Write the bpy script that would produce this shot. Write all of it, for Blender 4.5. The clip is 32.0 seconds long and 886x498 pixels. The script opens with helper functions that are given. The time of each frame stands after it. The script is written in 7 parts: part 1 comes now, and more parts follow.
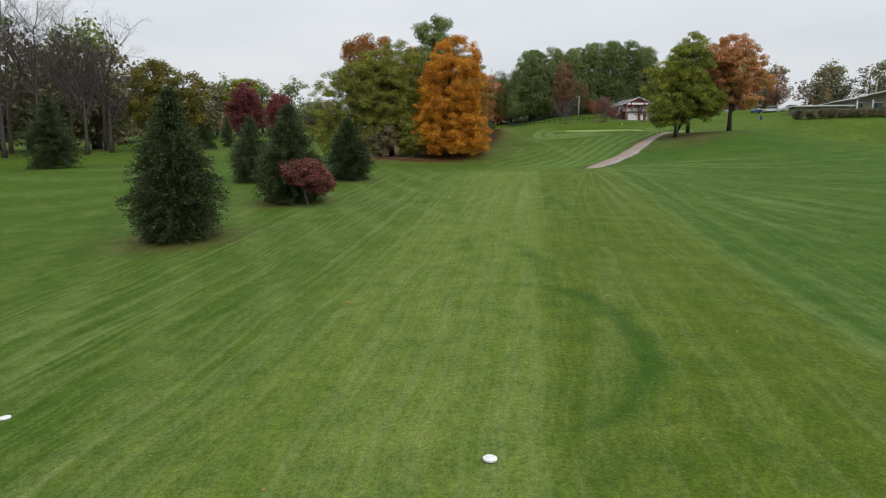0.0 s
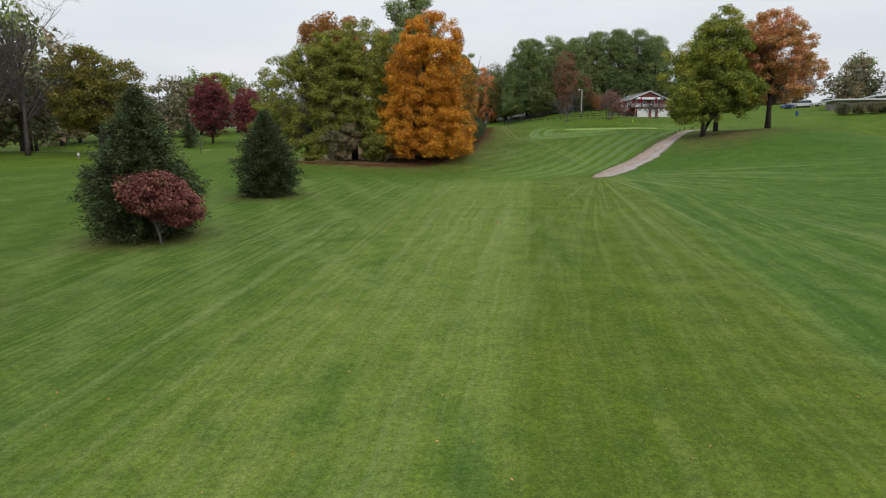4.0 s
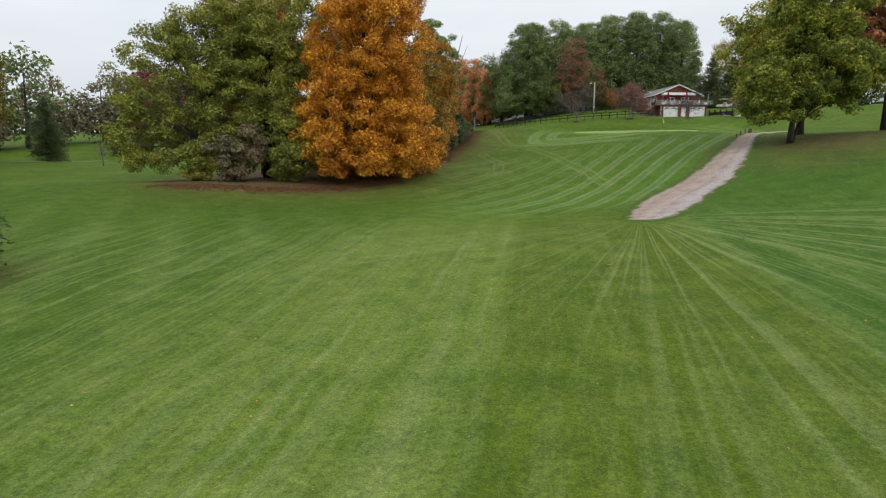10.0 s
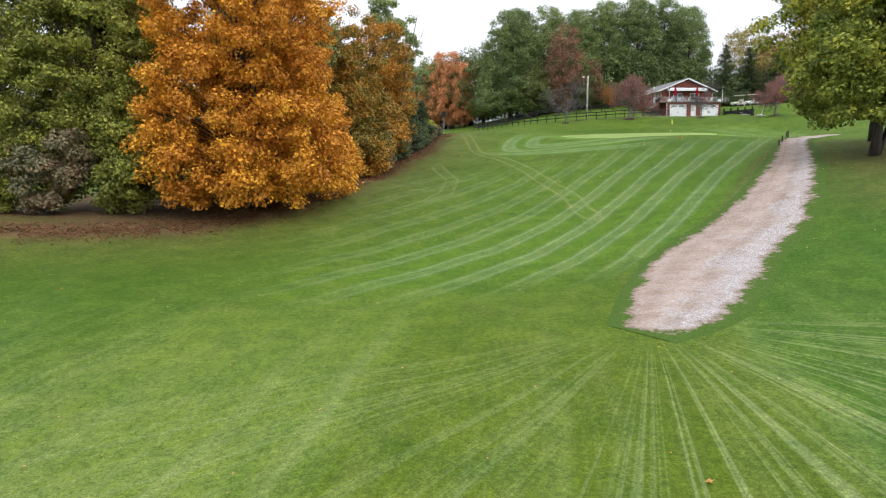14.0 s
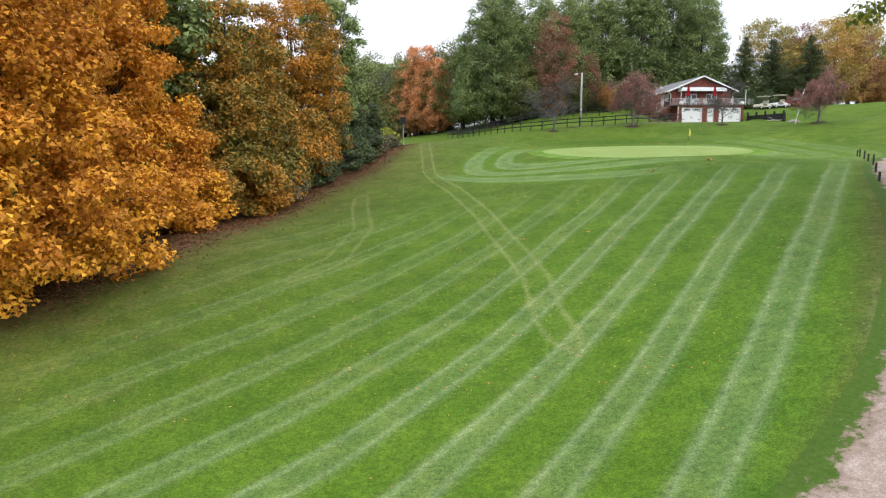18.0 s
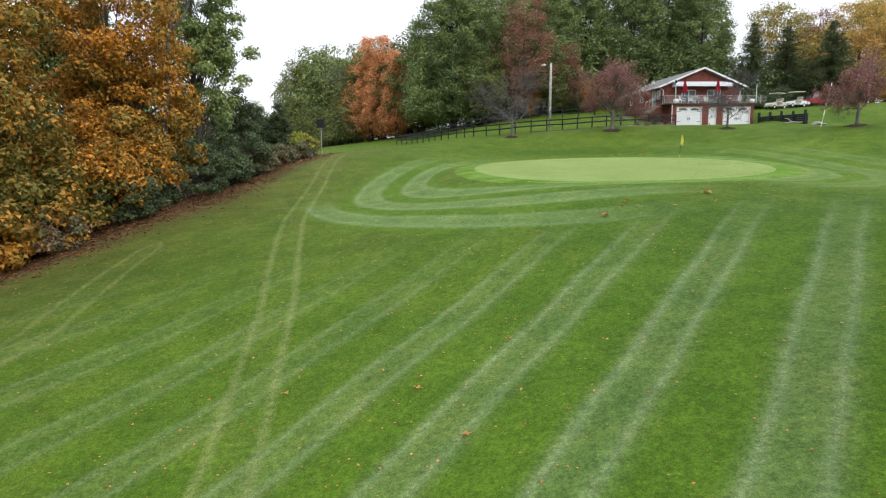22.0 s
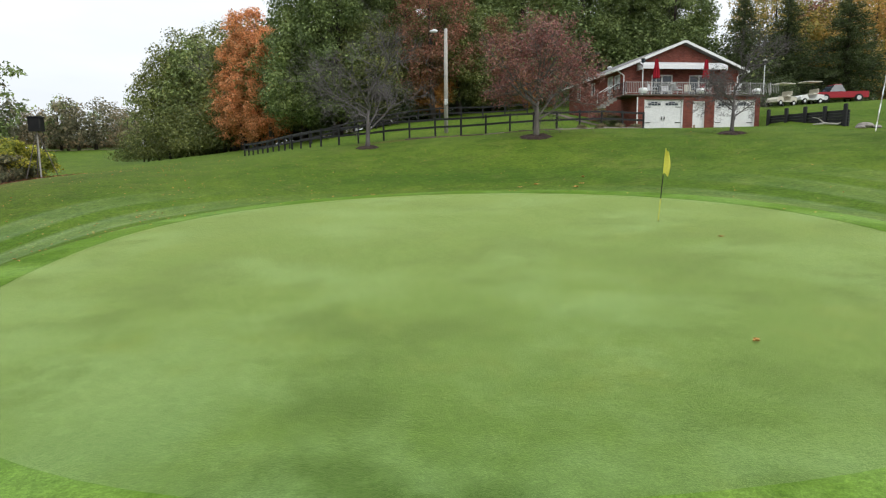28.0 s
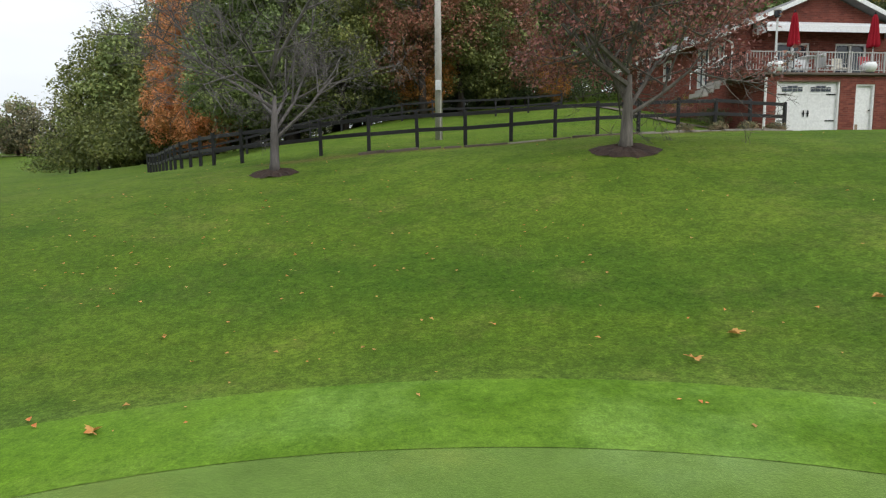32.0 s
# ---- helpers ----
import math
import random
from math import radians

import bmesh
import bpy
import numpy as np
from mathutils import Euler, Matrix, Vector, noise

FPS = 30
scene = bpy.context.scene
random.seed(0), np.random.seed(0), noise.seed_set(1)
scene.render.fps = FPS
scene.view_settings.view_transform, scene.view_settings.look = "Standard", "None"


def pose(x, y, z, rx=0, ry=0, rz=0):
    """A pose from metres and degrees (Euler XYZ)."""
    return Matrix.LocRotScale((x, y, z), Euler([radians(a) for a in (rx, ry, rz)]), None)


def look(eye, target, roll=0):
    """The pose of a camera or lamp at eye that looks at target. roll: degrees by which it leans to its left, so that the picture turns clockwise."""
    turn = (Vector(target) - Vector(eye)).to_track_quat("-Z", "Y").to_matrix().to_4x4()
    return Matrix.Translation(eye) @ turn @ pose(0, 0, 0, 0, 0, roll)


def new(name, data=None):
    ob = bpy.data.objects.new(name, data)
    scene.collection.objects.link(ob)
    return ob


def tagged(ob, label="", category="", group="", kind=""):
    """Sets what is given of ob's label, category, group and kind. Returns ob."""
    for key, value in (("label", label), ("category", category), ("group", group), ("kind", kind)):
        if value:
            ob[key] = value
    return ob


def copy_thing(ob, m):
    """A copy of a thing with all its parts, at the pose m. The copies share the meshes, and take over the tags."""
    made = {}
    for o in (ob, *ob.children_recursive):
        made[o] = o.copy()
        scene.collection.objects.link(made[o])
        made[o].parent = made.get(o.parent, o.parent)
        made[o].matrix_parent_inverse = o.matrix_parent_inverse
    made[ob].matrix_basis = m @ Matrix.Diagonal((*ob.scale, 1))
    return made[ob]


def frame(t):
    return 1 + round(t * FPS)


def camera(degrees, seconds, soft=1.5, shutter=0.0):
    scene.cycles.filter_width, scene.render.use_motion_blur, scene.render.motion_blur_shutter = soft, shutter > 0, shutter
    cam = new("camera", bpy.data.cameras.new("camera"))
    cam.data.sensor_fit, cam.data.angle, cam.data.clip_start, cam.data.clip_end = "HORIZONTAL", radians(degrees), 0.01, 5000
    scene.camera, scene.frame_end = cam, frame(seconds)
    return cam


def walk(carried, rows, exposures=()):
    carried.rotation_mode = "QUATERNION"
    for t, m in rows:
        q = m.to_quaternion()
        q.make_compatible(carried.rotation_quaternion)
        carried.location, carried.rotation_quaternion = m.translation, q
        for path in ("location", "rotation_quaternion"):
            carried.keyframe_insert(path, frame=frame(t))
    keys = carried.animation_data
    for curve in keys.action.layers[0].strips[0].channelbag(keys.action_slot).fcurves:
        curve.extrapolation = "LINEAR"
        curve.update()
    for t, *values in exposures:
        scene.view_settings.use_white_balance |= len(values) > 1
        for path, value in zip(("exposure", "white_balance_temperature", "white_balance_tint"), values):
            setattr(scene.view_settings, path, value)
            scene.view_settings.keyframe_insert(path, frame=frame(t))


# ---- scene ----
cam = camera(71.7, 32.0, soft=1.2)
# seconds, eye x y z in metres, yaw, pitch and roll in degrees
PATH = [
    (0, 0.215, 0.064, 6.456, 0.06, -8.57, -0.09),
    (0.5, 0.608, 2.545, 6.518, 0.07, -8.60, -0.11),
    (1, 1.040, 5.039, 6.580, 0.07, -8.61, -0.13),
    (1.5, 1.523, 7.530, 6.665, 0.08, -8.62, -0.13),
    (2, 2.033, 10.021, 6.728, 0.09, -8.61, -0.14),
    (2.5, 2.589, 12.479, 6.811, 0.12, -8.63, -0.16),
    (3, 3.129, 14.929, 6.903, 0.13, -8.64, -0.15),
    (3.5, 3.657, 17.349, 6.998, 0.16, -8.64, -0.17),
    (4, 4.126, 19.770, 7.106, 0.19, -8.64, -0.18),
    (4.5, 4.568, 22.247, 7.207, 0.19, -8.65, -0.18),
    (6.5, 5.840, 32.248, 7.643, 0.37, -8.61, -0.22),
    (7, 6.174, 34.674, 7.751, 0.43, -8.58, -0.21),
    (7.5, 6.585, 37.090, 7.848, 0.50, -8.54, -0.23),
    (8, 7.035, 39.497, 7.963, 0.56, -8.48, -0.23),
    (8.5, 7.509, 41.895, 8.056, 0.60, -8.44, -0.24),
    (9, 8.019, 44.309, 8.153, 0.63, -8.39, -0.25),
    (9.5, 8.552, 46.654, 8.245, 0.66, -8.35, -0.28),
    (10, 9.160, 48.989, 8.332, 0.69, -8.33, -0.31),
    (10.5, 9.816, 51.380, 8.432, 0.72, -8.29, -0.38),
    (11, 10.435, 53.709, 8.540, 0.72, -8.29, -0.38),
    (11.5, 11.098, 56.031, 8.651, 0.75, -8.27, -0.43),
    (12, 11.777, 58.356, 8.782, 0.75, -8.26, -0.46),
    (12.5, 12.462, 60.680, 8.943, 0.73, -8.26, -0.47),
    (13, 13.172, 63.029, 9.117, 0.75, -8.26, -0.52),
    (13.5, 13.889, 65.316, 9.339, 0.78, -8.27, -0.55),
    (14, 14.579, 67.637, 9.538, 0.79, -8.27, -0.55),
    (14.5, 15.216, 69.908, 9.711, 0.80, -8.28, -0.55),
    (16.5, 17.751, 78.891, 10.776, 0.84, -8.35, -0.51),
    (17, 18.353, 81.206, 11.040, 0.86, -8.34, -0.51),
    (17.5, 18.942, 83.515, 11.299, 0.90, -8.31, -0.54),
    (18, 19.550, 85.799, 11.535, 0.94, -8.29, -0.57),
    (18.5, 20.285, 88.007, 11.733, 0.97, -8.22, -0.60),
    (19, 21.149, 90.135, 11.876, 1.01, -8.16, -0.65),
    (19.5, 22.122, 92.193, 12.026, 1.07, -8.10, -0.68),
    (20, 23.152, 94.176, 12.123, 1.12, -8.07, -0.71),
    (20.5, 24.137, 96.072, 12.197, 1.17, -8.04, -0.70),
    (21, 25.120, 98.110, 12.311, 1.18, -8.07, -0.66),
    (21.5, 25.912, 100.190, 12.428, 1.21, -8.09, -0.64),
    (22, 26.481, 102.314, 12.531, 1.24, -8.08, -0.66),
    (22.5, 26.917, 104.449, 12.653, 1.28, -8.10, -0.65),
    (23, 27.505, 106.534, 12.768, 1.12, -8.03, -0.71),
    (23.5, 28.404, 108.501, 12.853, -2.02, -8.03, -0.90),
    (24, 29.519, 110.376, 12.944, -2.01, -7.99, -0.93),
    (24.5, 30.734, 112.189, 13.050, -1.96, -7.98, -0.94),
    (25, 31.932, 114.037, 13.155, -1.93, -8.00, -0.96),
    (25.5, 32.840, 115.994, 13.277, -1.89, -8.02, -0.94),
    (26, 33.486, 118.047, 13.400, -1.87, -8.05, -0.92),
    (26.5, 33.958, 120.166, 13.527, -1.82, -8.09, -0.93),
    (28.5, 35.088, 129.248, 13.764, -1.63, -7.55, -0.71),
    (29, 35.236, 131.472, 13.910, -1.62, -7.56, -0.71),
    (29.5, 35.372, 133.692, 14.083, -1.59, -7.59, -0.76),
    (30, 35.466, 135.898, 14.251, -1.57, -7.60, -0.82),
    (30.5, 35.564, 138.123, 14.416, -1.56, -7.61, -0.85),
    (31, 35.671, 140.333, 14.562, -1.55, -7.63, -0.89),
    (31.5, 35.783, 142.536, 14.711, -1.54, -7.60, -0.91),
    (32, 35.857, 144.579, 14.847, -1.53, -7.54, -0.94),
]


def heading(yaw, pitch):
    a, b = radians(yaw), radians(pitch)
    return Vector((-math.sin(a) * math.cos(b), math.cos(a) * math.cos(b), math.sin(b)))


walk(cam, [(t, look((x, y, z), Vector((x, y, z)) + heading(yaw, pitch), roll)) for t, x, y, z, yaw, pitch, roll in PATH],
     exposures=[(0.0, -0.08, 6500, 10), (4.0, -0.02, 6500, 10), (9.0, 0.08, 6500, 10), (11.0, 0.08, 6480, 10.5), (12.0, 0.18, 6420, 11.5), (13.0, 0.60, 6300, 13), (18.0, 0.74, 6300, 13), (20.0, 0.62, 6300, 13), (23.0, 0.54, 6350, 12.5), (26.0, 0.40, 6450, 11), (32.0, 0.36, 6500, 10)])

# ---- light: an even overcast autumn sky ----
world = bpy.data.worlds.new("overcast_sky")
scene.world = world
world.use_nodes = True
wn, wl = world.node_tree.nodes, world.node_tree.links
wn.clear()
sky = wn.new("ShaderNodeTexSky")
sky.sky_type, sky.sun_disc = "NISHITA", False
sky.sun_elevation, sky.sun_rotation = radians(38), radians(140)
sky_bg = wn.new("ShaderNodeBackground")
sky_bg.inputs["Strength"].default_value = 0.06
wl.new(sky.outputs[0], sky_bg.inputs["Color"])
w_co = wn.new("ShaderNodeTexCoord")
w_map = wn.new("ShaderNodeMapping")
w_map.inputs["Scale"].default_value = (1.2, 1.2, 5.0)
w_noise = wn.new("ShaderNodeTexNoise")
w_noise.inputs["Scale"].default_value, w_noise.inputs["Detail"].default_value = 1.6, 5.0
w_ramp = wn.new("ShaderNodeValToRGB")
w_ramp.color_ramp.elements[0].position, w_ramp.color_ramp.elements[1].position = 0.3, 0.7
w_ramp.color_ramp.elements[0].color = (0.70, 0.75, 0.80, 1)
w_ramp.color_ramp.elements[1].color = (0.86, 0.885, 0.91, 1)
cloud_bg = wn.new("ShaderNodeBackground")
cloud_bg.inputs["Strength"].default_value = 1.0
w_mix = wn.new("ShaderNodeMixShader")
w_mix.inputs[0].default_value = 0.92
w_out = wn.new("ShaderNodeOutputWorld")
wl.new(w_co.outputs["Generated"], w_map.inputs["Vector"])
wl.new(w_map.outputs[0], w_noise.inputs["Vector"])
wl.new(w_noise.outputs["Fac"], w_ramp.inputs["Fac"])
# a cloud deck is brighter overhead than at the skyline
w_sep = wn.new("ShaderNodeSeparateXYZ")
w_up = wn.new("ShaderNodeMath")
w_up.operation, w_up.use_clamp = "MULTIPLY_ADD", False
w_up.inputs[1].default_value, w_up.inputs[2].default_value = 1.15, 0.84
w_lift = wn.new("ShaderNodeMath")
w_lift.operation = "MAXIMUM"
w_lift.inputs[1].default_value = 0.0
wl.new(w_co.outputs["Generated"], w_sep.inputs[0])
wl.new(w_sep.outputs["Z"], w_lift.inputs[0])
wl.new(w_lift.outputs[0], w_up.inputs[0])
wl.new(w_up.outputs[0], cloud_bg.inputs["Strength"])
wl.new(w_ramp.outputs[0], cloud_bg.inputs["Color"])
wl.new(sky_bg.outputs[0], w_mix.inputs[1])
wl.new(cloud_bg.outputs[0], w_mix.inputs[2])
wl.new(w_mix.outputs[0], w_out.inputs[0])
sun = new("sun", bpy.data.lights.new("sun", "SUN"))
sun.data.energy, sun.data.angle, sun.data.color = 0.8, radians(35), (1.0, 0.96, 0.9)
sun.matrix_world = look((0, 0, 60), Vector((0, 0, 60)) - Vector((math.sin(radians(140)) * 0.79, -math.cos(radians(140)) * -0.79, 0.62)))


# ---- materials ----
class Nodes:
    """A node material under way."""

    def __init__(self, name, rough=0.8, metal=0.0):
        self.mat = bpy.data.materials.new(name)
        self.mat.use_nodes = True
        self.n, self.l = self.mat.node_tree.nodes, self.mat.node_tree.links
        self.bsdf = self.n["Principled BSDF"]
        self.bsdf.inputs["Roughness"].default_value = rough
        self.bsdf.inputs["Metallic"].default_value = metal
        self.bsdf.inputs["Specular IOR Level"].default_value = 0.3
        self.co = self.n.new("ShaderNodeTexCoord")

    def add(self, kind, **sets):
        node = self.n.new(kind)
        for key, value in sets.items():
            node.inputs[key.replace("_", " ")].default_value = value
        return node

    def noise(self, scale, detail=4.0, rough=0.6, coord="Object", stretch=None):
        node = self.add("ShaderNodeTexNoise", Scale=scale, Detail=detail, Roughness=rough)
        if stretch:
            m = self.add("ShaderNodeMapping", Scale=stretch)
            self.l.new(self.co.outputs[coord], m.inputs["Vector"])
            self.l.new(m.outputs[0], node.inputs["Vector"])
        else:
            self.l.new(self.co.outputs[coord], node.inputs["Vector"])
        return node.outputs["Fac"]

    def ramp(self, fac, stops):
        node = self.n.new("ShaderNodeValToRGB")
        e = node.color_ramp.elements
        while len(e) < len(stops):
            e.new(0.5)
        for el, (p, c) in zip(e, stops):
            el.position, el.color = p, (*c, 1)
        self.l.new(fac, node.inputs["Fac"])
        return node.outputs["Color"]

    def mix(self, fac, a, b, how="MIX"):
        node = self.n.new("ShaderNodeMix")
        node.data_type, node.blend_type = "RGBA", how
        for socket, value in ((node.inputs[0], fac), (node.inputs[6], a), (node.inputs[7], b)):
            if isinstance(value, (int, float)):
                socket.default_value = value
            elif isinstance(value, tuple):
                socket.default_value = (*value, 1)
            else:
                self.l.new(value, socket)
        return node.outputs[2]

    def math(self, op, a, b=0.0, c=0.0):
        node = self.n.new("ShaderNodeMath")
        node.operation = op
        for socket, value in zip(node.inputs, (a, b, c)):
            if isinstance(value, (int, float)):
                socket.default_value = value
            else:
                self.l.new(value, socket)
        return node.outputs[0]

    def colour(self, socket):
        self.l.new(socket, self.bsdf.inputs["Base Color"])
        return self

    def bump(self, socket, strength=0.3, distance=0.02):
        node = self.add("ShaderNodeBump", Strength=strength, Distance=distance)
        self.l.new(socket, node.inputs["Height"])
        self.l.new(node.outputs[0], self.bsdf.inputs["Normal"])
        return self


def plain(name, colour, rough=0.6, metal=0.0, vary=0.25, scale=6.0, bump=0.1):
    """Paint, metal or timber of one colour with stains and a fine grain."""
    k = Nodes(name, rough, metal)
    dark = tuple(c * (1 - vary) for c in colour)
    light = tuple(min(1.0, c * (1 + vary * 0.6)) for c in colour)
    big = k.ramp(k.noise(scale * 0.25, 5), [(0.3, dark), (0.7, light)])
    fine = k.ramp(k.noise(scale * 6, 3), [(0.3, (0.8, 0.8, 0.8)), (0.7, (1, 1, 1))])
    k.colour(k.mix(1.0, big, fine, "MULTIPLY"))
    if bump:
        k.bump(k.noise(scale * 8, 3), bump, 0.01)
    return k.mat


def leafy(name, palette, translucent=0.3, patch=0.35):
    """Foliage: each leaf takes a tone of its own, whole boughs lean to one end of the palette."""
    k = Nodes(name, 0.55)
    k.bsdf.inputs["Specular IOR Level"].default_value = 0.2
    geo = k.n.new("ShaderNodeNewGeometry")
    info = k.n.new("ShaderNodeObjectInfo")
    boughs = k.noise(patch, 3.0)
    a = k.math("MULTIPLY_ADD", boughs, 1.7, -0.55)
    b = k.math("MULTIPLY_ADD", geo.outputs["Random Per Island"], 0.5, -0.25)
    c = k.math("MULTIPLY_ADD", info.outputs["Random"], 0.3, -0.15)
    fac = k.math("ADD", k.math("ADD", a, b), c)
    col = k.ramp(fac, [(i / (len(palette) - 1), tuple(min(0.8, c * 1.3) for c in p)) for i, p in enumerate(palette)])
    shade = k.math("MULTIPLY_ADD", geo.outputs["Random Per Island"], 0.6, 0.7)
    hsv = k.add("ShaderNodeHueSaturation", Saturation=1.0)
    k.l.new(shade, hsv.inputs["Value"])
    k.l.new(col, hsv.inputs["Color"])
    k.colour(hsv.outputs[0])
    tr = k.n.new("ShaderNodeBsdfTranslucent")
    k.l.new(hsv.outputs[0], tr.inputs["Color"])
    ms = k.n.new("ShaderNodeMixShader")
    ms.inputs[0].default_value = translucent
    out = k.n["Material Output"]
    k.l.new(k.bsdf.outputs[0], ms.inputs[1])
    k.l.new(tr.outputs[0], ms.inputs[2])
    k.l.new(ms.outputs[0], out.inputs[0])
    return k.mat


def barky(name, colour):
    k = Nodes(name, 0.9)
    n = k.noise(3.0, 6, 0.65, stretch=(3, 3, 0.5))
    k.colour(k.ramp(n, [(0.3, tuple(c * 0.5 for c in colour)), (0.55, colour), (0.75, tuple(c * 1.5 for c in colour))]))
    k.bump(n, 0.7, 0.04)
    return k.mat


def turf(name, low, high, dry, stripes=True, rough_cut=1.0):
    """Mown grass: tufts, patches and worn spots; the mowing lies in the sheet's own layers."""
    k = Nodes(name, 0.9)
    k.bsdf.inputs["Specular IOR Level"].default_value = 0.08
    patch = k.noise(0.16, 6, 0.62)
    tuft = k.noise(6.5, 6, 0.78)
    blade = k.noise(52.0, 3, 0.8)
    base = k.mix(k.ramp(patch, [(0.33, (0, 0, 0)), (0.68, (1, 1, 1))]), low, high)
    worn = k.ramp(k.noise(0.55, 8, 0.75), [(0.52, (0, 0, 0)), (0.78, (0.5, 0.5, 0.5))])
    base = k.mix(worn, base, dry)
    if stripes:
        pale, rich, straw = (0.142, 0.230, 0.086), (0.078, 0.158, 0.015), (0.215, 0.285, 0.160)

        def layer(title):
            node = k.n.new("ShaderNodeAttribute")
            node.attribute_name = title
            sep = k.n.new("ShaderNodeSeparateColor")
            k.l.new(node.outputs["Color"], sep.inputs[0])
            return [*sep.outputs[:3], node.outputs["Alpha"]]

        def steps(*pairs):
            return [(p, (v, v, v)) for p, v in pairs]

        mow, way, go, zone = layer("mow"), layer("sweep"), layer("drive"), layer("zone")
        uneven = k.math("MULTIPLY_ADD", k.noise(0.5, 6, 0.7), 1.1, 0.3)
        for part_of, tone in zip(zone, ((0.126, 0.184, 0.036), (0.080, 0.120, 0.012), (0.046, 0.100, 0.009), (0.046, 0.110, 0.016))):
            base = k.mix(k.math("MULTIPLY", part_of, uneven), base, tone)
        torn = k.math("MULTIPLY_ADD", k.noise(1.3, 7, 0.72), 1.0, 0.45)
        wander = k.math("MULTIPLY_ADD", k.noise(0.12, 2), 0.5, -0.25)
        shake = k.math("ADD", wander, k.math("MULTIPLY_ADD", k.noise(1.6, 5, 0.7), 0.16, -0.08))
        fleck = k.ramp(k.noise(6.0, 6, 0.75), [(0.3, (0.35, 0.35, 0.35)), (0.65, (1, 1, 1))])

        def swept(at, start, span, mask, lines, body, base):
            """Lanes of one width: pale body, whiter wheel lines, rich grass between."""
            ph = k.math("DIVIDE", k.math("FLOORED_MODULO", k.math("ADD", k.math("SUBTRACT", at, start), shake), span), span)
            gap = k.math("MULTIPLY", k.math("SUBTRACT", 1.0, k.ramp(ph, [(p, tuple(min(1, c * 2) for c in v)) for p, v in body])), mask)
            base = k.mix(k.math("MULTIPLY", gap, 0.7), base, rich)
            base = k.mix(k.math("MULTIPLY", k.math("MULTIPLY", k.ramp(ph, body), mask), torn), base, pale)
            mark = k.math("MULTIPLY", k.math("MULTIPLY", k.ramp(ph, lines), mask), fleck)
            return k.mix(mark, base, straw)

        base = swept(way[0], 22.65, 3.05, way[2], steps((0.0, 0), (0.27, 0), (0.335, 0.72), (0.40, 0.1), (0.59, 0.1), (0.655, 0.62), (0.72, 0)), steps((0.0, 0), (0.2, 0), (0.34, 0.52), (0.5, 0.30), (0.66, 0.52), (0.82, 0)), base)
        base = swept(way[1], 9.7, 2.65, way[3], steps((0.0, 0), (0.26, 0.0), (0.36, 0.35), (0.46, 0.1), (0.72, 0.1), (0.82, 0.4), (0.92, 0)), steps((0.0, 0), (0.24, 0.0), (0.38, 0.7), (0.6, 0.5), (0.8, 0.75), (0.94, 0)), base)

        # worn streaks along the fairway and fanning from the trail's end
        def streaks(across, along, mask, low_cut, high_cut, much, base, tone, detail=3.0):
            co = k.n.new("ShaderNodeCombineXYZ")
            k.l.new(across, co.inputs[0])
            k.l.new(along, co.inputs[1])
            no = k.add("ShaderNodeTexNoise", Scale=1.0, Detail=detail, Roughness=0.6)
            k.l.new(co.outputs[0], no.inputs["Vector"])
            cut = k.ramp(no.outputs["Fac"], steps((low_cut, 0), (high_cut, 1)))
            return k.mix(k.math("MULTIPLY", k.math("MULTIPLY", cut, mask), k.math("MULTIPLY_ADD", fleck, 0.4 * much, 0.6 * much)), base, tone)

        sxyz = k.n.new("ShaderNodeSeparateXYZ")
        k.l.new(k.co.outputs["Object"], sxyz.inputs[0])
        far = k.math("MULTIPLY", sxyz.outputs[1], 0.03)
        drawn = (0.180, 0.232, 0.095)
        base = streaks(k.math("MULTIPLY", go[0], 1.7), far, go[2], 0.48, 0.70, 0.55, base, drawn)
        base = streaks(k.math("MULTIPLY_ADD", go[0], 4.6, 17.0), far, go[2], 0.48, 0.70, 0.42, base, drawn, 2.0)
        base = streaks(k.math("MULTIPLY_ADD", go[0], 1.1, 71.0), far, go[2], 0.54, 0.78, 0.4, base, (0.052, 0.108, 0.010), 2.0)
        rt = k.n.new("ShaderNodeAttribute")
        rt.attribute_name = "ruts"
        rut = k.math("MULTIPLY", k.ramp(rt.outputs["Fac"], steps((0.0, 0.08), (0.30, 0.05), (0.48, 0.62), (0.66, 0))), fleck)
        base = k.mix(rut, base, (0.225, 0.262, 0.115))
        base = streaks(k.math("MULTIPLY", go[1], 1.1), far, go[3], 0.53, 0.70, 0.62, base, drawn, 2.5)
        base = streaks(k.math("MULTIPLY_ADD", go[1], 0.62, 40.0), far, go[3], 0.54, 0.68, 0.6, base, drawn, 2.0)
        base = k.mix(k.math("MULTIPLY", mow[0], torn), base, (0.168, 0.228, 0.078))
        deep = k.math("MULTIPLY", mow[1], k.math("MULTIPLY_ADD", k.noise(0.9, 4), 0.7, 0.55))
        base = k.mix(deep, base, (0.028, 0.086, 0.010))
        soil = k.math("MULTIPLY", mow[2], k.math("MULTIPLY_ADD", k.noise(2.2, 6, 0.7), 1.6, 0.1))
        base = k.mix(soil, base, k.ramp(k.noise(5.0, 6, 0.75), [(0.35, (0.070, 0.042, 0.028)), (0.55, (0.135, 0.080, 0.050)), (0.7, (0.21, 0.12, 0.07))]))
    else:
        dew = k.ramp(k.noise(0.32, 5, 0.6), [(0.47, (0, 0, 0)), (0.62, (0.8, 0.8, 0.8))])
        base = k.mix(dew, base, tuple(c * 1.25 for c in high[:2]) + (high[2] * 1.9,))
